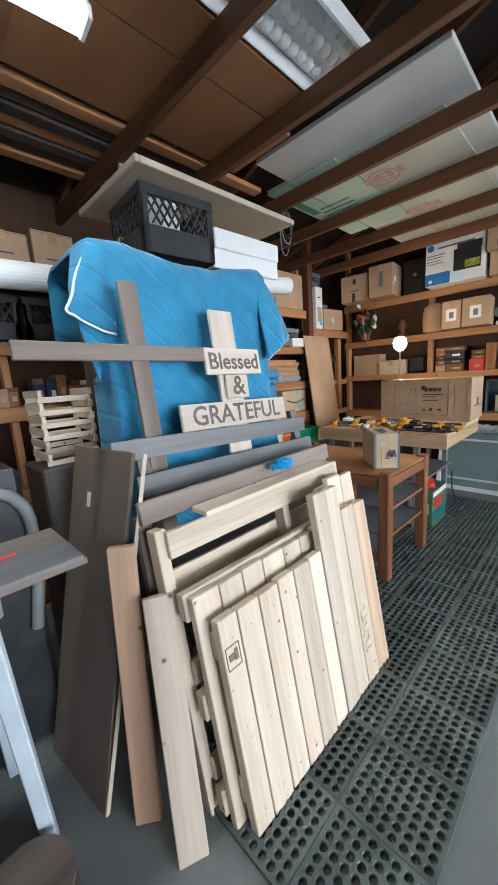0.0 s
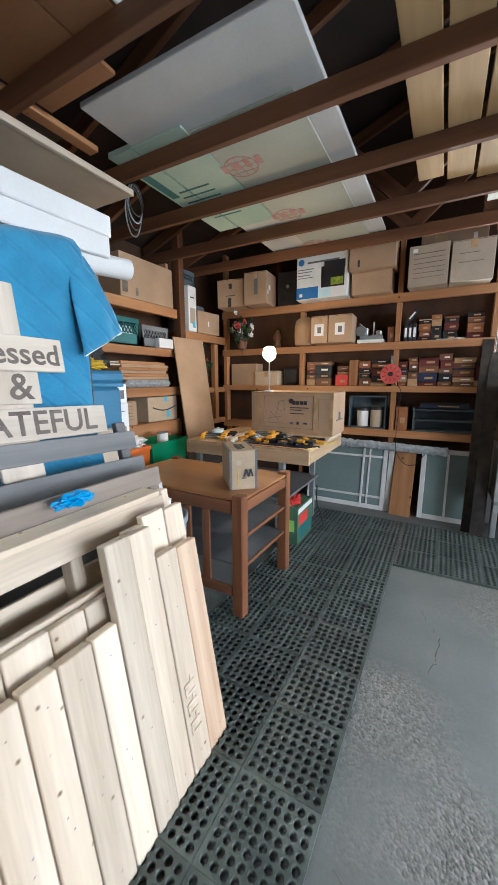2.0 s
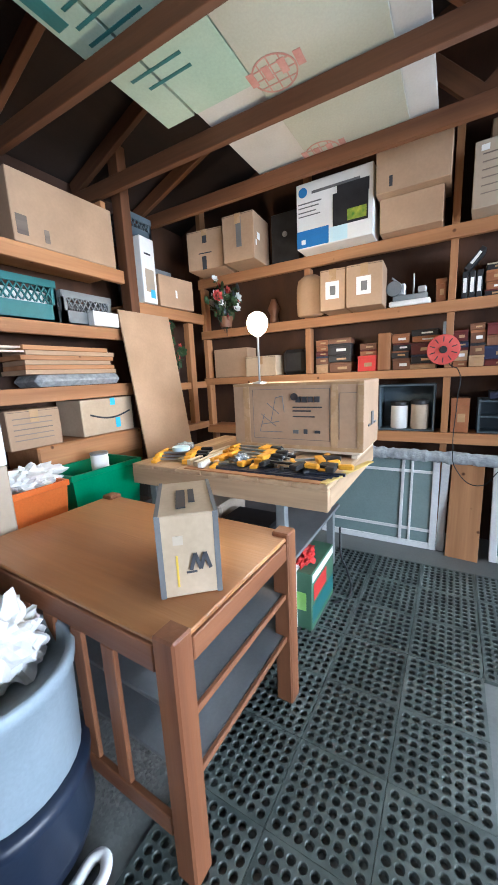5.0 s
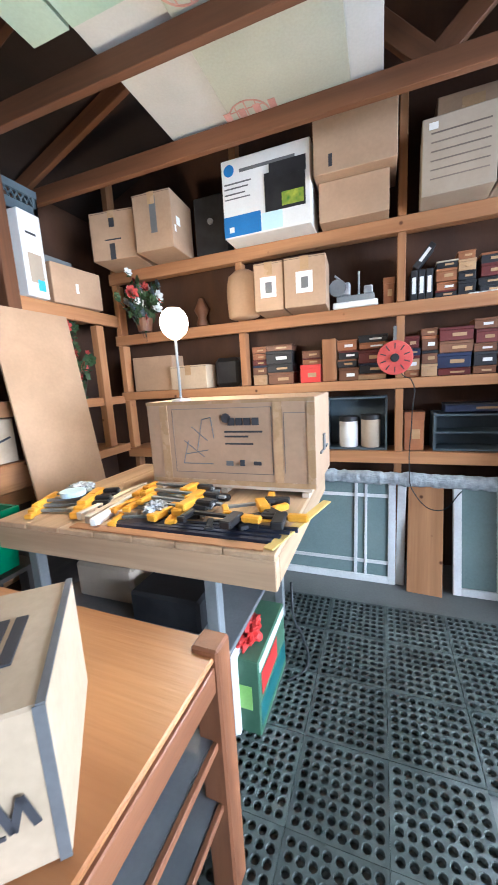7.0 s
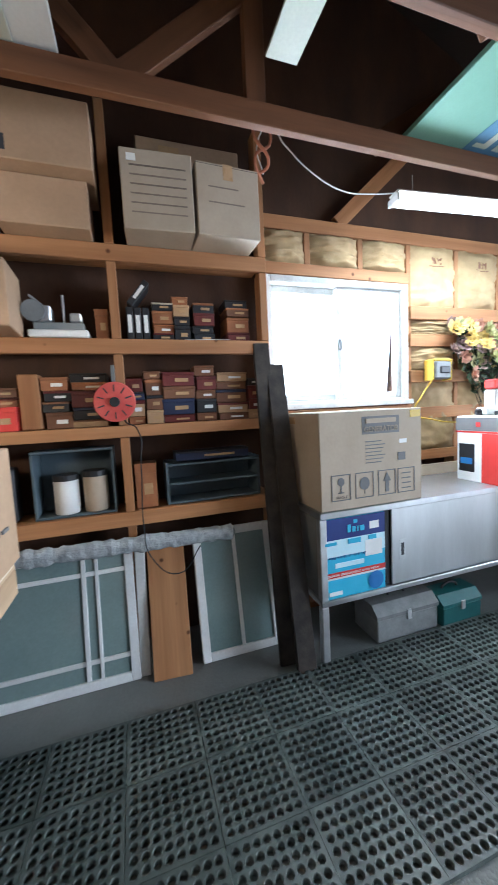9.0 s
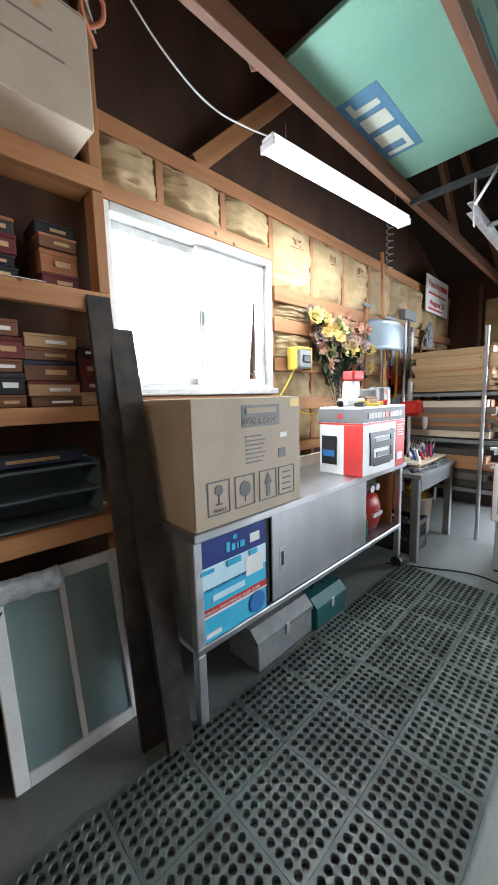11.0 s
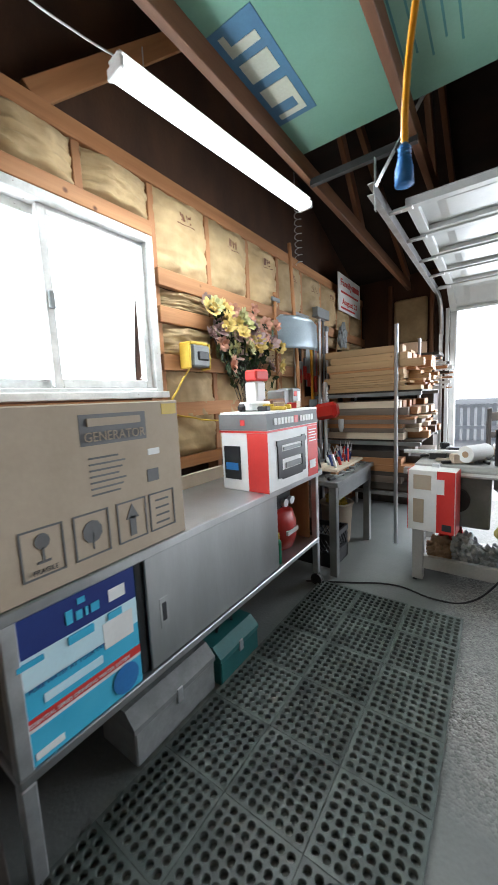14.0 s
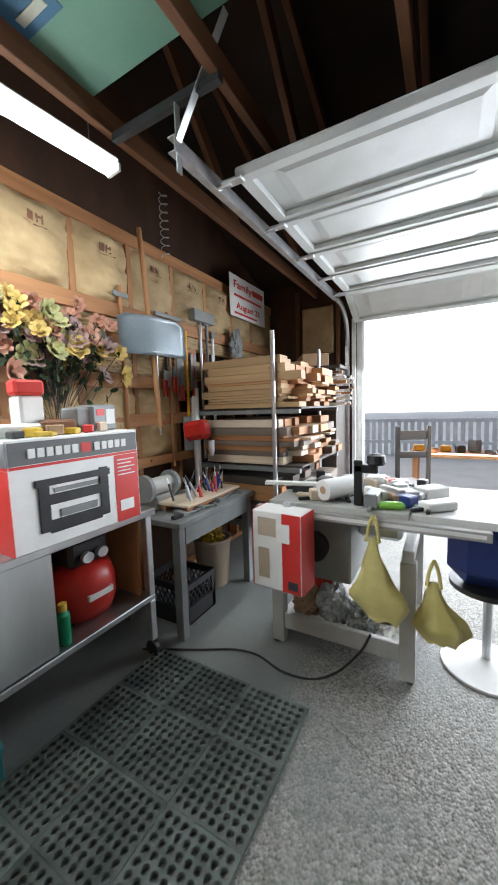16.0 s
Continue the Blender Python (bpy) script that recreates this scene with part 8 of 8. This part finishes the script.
red_box = carton("red_tool_box", pose(3.18, -2.53, 0.455, 0, 0, 176), 0.26, 0.14, 0.38, PAPER, "white and red tool carton hung on the saw rail", tape=False, decals=(("red_panel", "front", 0.03, 0.124, 0.002, 0.379, SCARLET), ("print_patch", "front", -0.1, 0.0, 0.26, 0.35, CARD_GREY), ("print_patch", "front", 0.0, 0.07, 0.24, 0.33, PAPER), ("print_patch", "front", -0.1, -0.04, 0.05, 0.2, CARD_GREY), ("red_panel", "right", -0.07, 0.07, 0.0, 0.379, SCARLET), ("red_panel", "left", -0.07, 0.07, 0.0, 0.379, SCARLET), ("dark_mark", "front", 0.06, 0.11, 0.02, 0.06, INK)))
part("hook", boxes((-0.02, 0.02, 0.04, 0.075, 0.38, 0.40)), GALV, red_box)


def sack(name, cx, cy, ztop, h, w, mat, label, seed):
    """A hanging plastic shopping bag: two handles, a folded and bulging body."""
    t = thing(name, pose(cx, cy, ztop), label, "plastic bag", "hanging shopping bags")
    bm = bmesh.new()
    rows = []
    for i in range(17):
        v = i / 16
        wide = w * (0.16 + 0.84 * min(1, v * 1.35) ** 1.5) * (1 - 0.55 * max(0, v - 0.72) / 0.28)
        lean = -0.22 * w * max(0, v - 0.2)
        row = []
        for k in range(24):
            a = 2 * math.pi * k / 24
            n1 = 1 + 0.35 * noise.noise(Vector((math.cos(a) * 1.6 + seed, math.sin(a) * 1.6, v * 2.5))) + 0.16 * math.sin(7 * a + seed + 2.5 * v) * (1 - 0.5 * v) + 0.15 * noise.noise(Vector((math.cos(a) * 6, math.sin(a) * 6, v * 5 + seed)))
            drop = 1 + 0.16 * v * noise.noise(Vector((math.cos(a) * 1.3, seed, 0)))
            row.append(bm.verts.new((lean + wide / 2 * math.cos(a) * n1, wide * 0.17 * math.sin(a) * n1, -0.1 - (h - 0.1) * v * drop)))
        rows.append(row)
    for a, b in zip(rows, rows[1:]):
        for k in range(24):
            bm.faces.new((a[k], b[k], b[(k + 1) % 24], a[(k + 1) % 24]))
    bm.faces.new(rows[-1])
    part("body", bm, mat, t, smooth=True)
    for s in (-1, 1):
        tube("handle", ((s * w * 0.12, 0.01, -0.12), (s * w * 0.06, 0.0, -0.04), (0, 0, 0)), 0.008, mat, t)
    return t


BAGYELLOW = surf("thin_yellow_plastic", (0.58, 0.50, 0.16), (0.68, 0.60, 0.26), 0.35, 5, bump=0.3, fine=20)
sack("shopping_bag", 2.77, -2.585, 0.84, 0.48, 0.23, BAGYELLOW, "thin yellow plastic shopping bag hanging on the saw", 3)
sack("shopping_bag", 2.53, -2.68, 0.64, 0.38, 0.24, BAGYELLOW, "yellow plastic shopping bag hanging behind the leg", 9)
solid("dark_jacket", boxes((-0.16, 0.2, -0.1, 0.1, 0, 0.34), bev=0.08), NAVY, pose(2.28, -2.95, 0.45), "dark blue jacket draped on a stool", "jacket")
stool = thing("round_stool", pose(2.30, -3.0, 0), "stool with a ringed metal base under the jacket", "stool")
part("seat", lathe(((0.15, 0.41), (0.17, 0.42), (0.17, 0.445), (0.14, 0.449)), 24), BLACK, stool)
bm = bmesh.new()
rod(bm, (0, 0, 0.02), (0, 0, 0.41), 0.02)
part("stem", bm, STEEL, stool)
part("base", lathe(((0.02, 0.03), (0.18, 0.01), (0.2, 0.0), (0.2, 0.012), (0.02, 0.05)), 28), PAPER, stool)
rnd = random.Random(99)
roll_t = thing("paper_roll", pose(2.98, -2.78, 0.905, 0, 0, 60), "white paper towel roll lying on the saw", "paper roll")
bm = bmesh.new()
rod(bm, (-0.1, 0, 0), (0.1, 0, 0), 0.052, sides=24)
part("paper", bm, PAPER, roll_t)
bm = bmesh.new()
rod(bm, (-0.102, 0, 0), (0.102, 0, 0), 0.02, sides=16)
part("core", bm, CARD, roll_t)
for k in range(44):
    x, y = rnd.uniform(2.45, 3.24), rnd.uniform(-3.22, -2.72)
    w, d, h = rnd.uniform(0.04, 0.16), rnd.uniform(0.03, 0.1), rnd.uniform(0.015, 0.075)
    mat = rnd.choice((BLACK, GREYMETAL, WHITE, PINE["x"], SCARLET, STEEL, BLACK, PAPER, CARD, LIGHTGREY, NAVY))
    cl = thing("saw_clutter", pose(x, y, 0.8415, 0, 0, rnd.uniform(0, 180)), rnd.choice(("small tool part lying on the saw table", "loose piece of scrap on the saw table", "hand tool lying on the saw table")), "tool", "clutter on the saw table")
    part("body", boxes((-w / 2, w / 2, -d / 2, d / 2, 0, h), bev=0.006), mat, cl)
    part("grip", boxes((w / 2, w / 2 + 0.06, -0.009, 0.009, 0, 0.018), bev=0.004), rnd.choice((BLACK, GREYMETAL, STEEL)), cl)
jig = thing("router_jig", pose(2.86, -2.72, 0.842), "upright black jig with steel rods on the saw", "jig")
part("column", boxes((-0.02, 0.02, -0.02, 0.02, 0, 0.22), bev=0.004), BLACK, jig)
part("arm", boxes((-0.09, 0.02, -0.02, 0.02, 0.16, 0.2), bev=0.006), BLACK, jig)
part("knob", lathe(((0.035, 0.2), (0.045, 0.21), (0.04, 0.245), (0.01, 0.255)), 16, pose(-0.08, 0, 0)), BLACK, jig)
green_tool = solid("green_tool", boxes((-0.07, 0.05, -0.02, 0.02, 0, 0.035), bev=0.014), surf("lime_plastic", (0.2, 0.5, 0.06), (0.28, 0.6, 0.1), 0.4), pose(2.72, -2.70, 0.842, 0, 0, 15), "lime green plastic tool on the saw table", "tool")
for k, (x, y, z, r, mat, lab) in enumerate(((3.18, -2.85, 0.121, (0.1, 0.09, 0.11), CARD, "crumpled brown paper on the saw base"), (3.02, -2.85, 0.121, (0.11, 0.1, 0.16), BUBBLE, "clear plastic bag on the saw base"), (2.86, -2.85, 0.121, (0.11, 0.1, 0.12), BUBBLE, "grey plastic bag of scraps on the saw base"), (2.74, -2.88, 0.121, (0.08, 0.08, 0.09), PAPER, "white crumpled paper on the saw base"), (3.12, -2.95, 0.121, (0.08, 0.08, 0.22), SCARLET, "red cloth bundle on the saw base"))):
    crumpled("scrap_bag", x, y, z, r, mat, lab, "bag", seed=50 + k)
tagged(tube("power_cord", ((3.95, -2.3, 0.006), (3.7, -2.42, 0.006), (3.4, -2.55, 0.006), (3.15, -2.5, 0.006), (3.0, -2.55, 0.006), (2.85, -2.68, 0.1), (2.8, -2.7, 0.2)), 0.006, BLACK), "black power cord lying across the concrete", "cord")

# ---- raised garage door with its track ----
door = tagged(new("door_1"), "white sectional garage door raised under the roof", "garage door", "", "structure")
door.matrix_world = pose(0, 0, 0)
DOORWHITE = surf("white_steel_door", (0.5, 0.52, 0.51), (0.58, 0.6, 0.59), 0.4, 5, bump=0.03, vary=0.05)
y, tilt = -2.45, 0.0
for k in range(5):
    sec = part("door_section", boxes((-1.48, 3.34, -0.47, 0.0, 0.0, 0.006), (-1.48, 3.34, -0.05, 0.0, -0.04, -0.001), (-1.48, 3.34, -0.47, -0.43, -0.03, -0.001), (-1.48, -1.42, -0.429, -0.051, -0.035, -0.001), (3.28, 3.34, -0.429, -0.051, -0.035, -0.001), bev=0.003), DOORWHITE, door)
    sec.matrix_basis = pose(0, y, 2.385 if k < 4 else 2.38, 24 if k == 4 else 0)
    for q in range(5):
        x0 = 3.20 - 0.94 * q
        bm = bmesh.new()
        o = [bm.verts.new(c) for c in ((x0 - 0.84, -0.40, -0.0015), (x0, -0.40, -0.0015), (x0, -0.08, -0.0015), (x0 - 0.84, -0.08, -0.0015))]
        i = [bm.verts.new(c) for c in ((x0 - 0.79, -0.36, -0.014), (x0 - 0.05, -0.36, -0.014), (x0 - 0.05, -0.12, -0.014), (x0 - 0.79, -0.12, -0.014))]
        bm.faces.new(i[::-1])
        for e in range(4):
            bm.faces.new((o[e], i[e], i[(e + 1) % 4], o[(e + 1) % 4]))
        bmesh.ops.recalc_face_normals(bm, faces=bm.faces)
        part("raised_panel", bm, DOORWHITE, sec)
    hinge = boxes((3.30, 3.40, -0.025, 0.02, -0.055, -0.041), bev=0.002)
    rod(hinge, (3.36, -0.002, -0.05), (3.44, -0.002, -0.05), 0.012, sides=12)
    part("hinge_roller", hinge, GALV, sec)
    y -= 0.475
track = thing("door_track", pose(3.43, 0, 0), "galvanised steel garage door track with bracket", "track")
part("track_rail", boxes((-0.005, 0.0, -4.45, -2.15, 2.32, 2.38), (0.0, 0.03, -4.45, -2.15, 2.32, 2.325), (0.0, 0.03, -4.45, -2.15, 2.375, 2.38)), GALV, track)
part("track_rail", boxes((-0.005, 0.0, -4.92, -4.86, 0.05, 1.95), (0.0, 0.03, -4.865, -4.86, 0.05, 1.95), (0.0, 0.03, -4.92, -4.915, 0.05, 1.95)), GALV, track)
tube("track_bend", ((0.01, -4.89, 1.94), (0.01, -4.86, 2.12), (0.01, -4.72, 2.29), (0.01, -4.44, 2.35)), 0.024, GALV, track)
part("hanger", boxes((-0.004, 0.0, -2.19, -2.16, 2.25, 2.5)), GALV, track)
part("hanger", boxes((-0.004, 0.0, 0, 0.03, 0, 0.42)), GALV, track, m=pose(0.005, -2.19, 2.36, 0, -35))
part("hanger_beam", boxes((-0.2, 0.36, -2.2, -2.17, 2.50, 2.535)), BLACK, track)
structure("door_trim", boxes((3.362, 3.40, -4.948, -4.90, 0, 2.24), (3.30, 3.36, -5.06, -4.96, 0, 2.24), bev=0.003), WHITE, "white painted door jamb")

# ---- outside ----
structure("ground", boxes((-60, 60, -60, SOUTH - 0.1, -0.14, -0.02)), surf("pale_drive", (0.34, 0.34, 0.33), (0.42, 0.42, 0.41), 0.8, 2), "pale concrete drive before the garage")
pf = thing("picket_fence", pose(1.5, -11, -0.02), "white picket fence across the drive", "fence")
for k in range(60):
    part("picket", boxes((-5 + 0.16 * k, -4.9 + 0.16 * k, 0, 0.02, 0, 0.95), bev=0.004), WHITE, pf)
for z in (0.3, 0.85):
    part("rail", boxes((-5, 4.6, 0.021, 0.06, z, z + 0.08)), WHITE, pf)
structure("backdrop", boxes((-90, 90, -58.2, -58, -1, 45)), SKYGLOW, "bright overcast sky beyond the drive")
structure("backdrop", boxes((58, 58.2, -60, 60, -1, 45)), SKYGLOW, "bright overcast sky beyond the window")
# driveway bench with oddments just outside
ob_t = thing("folding_table", pose(2.2, -5.9, -0.02), "wooden folding table with parts standing on the drive", "table")
part("tabletop", boxes((-0.8, 0.7, -0.3, 0.3, 0.70, 0.74), bev=0.004), SHELFWOOD["x"], ob_t)
for x in (-0.72, 0.6):
    for yy in (-0.26, 0.2):
        part("leg", boxes((x, x + 0.05, yy, yy + 0.05, 0, 0.699)), SHELFWOOD["z"], ob_t)
for k in range(9):
    w = rnd.uniform(0.06, 0.22)
    solid("bench_part", boxes((-w / 2, w / 2, -0.06, 0.06, 0, rnd.uniform(0.04, 0.16)), bev=0.01), rnd.choice((SHELFWOOD["x"], BLACK, GREYMETAL, ORANGE)), pose(1.6 + 0.15 * k, -5.85 + rnd.uniform(-0.1, 0.1), 0.721, 0, 0, rnd.uniform(0, 90)), "dark machine part on the outdoor table", "machine part", "parts on the outdoor table")
chair = thing("old_chair", pose(2.9, -5.35, -0.02, 0, 0, 30), "dark wooden chair seen against the bright drive", "chair")
part("seat", boxes((-0.2, 0.2, -0.2, 0.2, 0.42, 0.45), bev=0.01), DARKWOOD["x"], chair)
for x in (-0.19, 0.15):
    part("back_post", boxes((x, x + 0.04, 0.16, 0.2, 0, 0.419), (x, x + 0.04, 0.16, 0.2, 0.451, 1.1), bev=0.004), DARKWOOD["z"], chair)
    part("leg", boxes((x, x + 0.04, -0.19, -0.15, 0, 0.419), bev=0.004), DARKWOOD["z"], chair)
part("back_rail", boxes((-0.149, 0.149, 0.17, 0.19, 0.95, 1.05), bev=0.004), DARKWOOD["x"], chair)
part("back_rail", boxes((-0.149, 0.149, 0.17, 0.19, 0.75, 0.82), bev=0.004), DARKWOOD["x"], chair)

# ---- cracks in the concrete ----
def crack(points, seed):
    r = random.Random(seed)
    bm = bmesh.new()
    pts = []
    for (x0, y0), (x1, y1) in zip(points, points[1:]):
        n = max(2, int(math.hypot(x1 - x0, y1 - y0) / 0.03))
        pts += [(x0 + (x1 - x0) * k / n + r.uniform(-0.012, 0.012), y0 + (y1 - y0) * k / n + r.uniform(-0.012, 0.012)) for k in range(n)]
    w = 0.0
    prev = None
    for k, (x, y) in enumerate(pts):
        w = 0.0008 + 0.0022 * abs(noise.noise(Vector((k * 0.3, seed, 0))))
        a, b = bm.verts.new((x - w, y - w, 0.0012)), bm.verts.new((x + w, y + w, 0.0012))
        if prev:
            bm.faces.new((prev[0], a, b, prev[1]))
        prev = (a, b)
    bmesh.ops.recalc_face_normals(bm, faces=bm.faces)
    structure("floor_crack", bm, DARKWOOD["x"], "thin dark crack in the concrete floor")


crack(((2.95, -2.35), (2.62, -2.22), (2.38, -2.26), (1.9, -2.45), (1.2, -2.3)), 3)
crack(((1.15, 0.16), (1.05, 0.0), (1.12, -0.2), (0.95, -0.5)), 5)
crack(((2.6, 0.05), (2.3, -0.1), (2.0, -0.05)), 8)
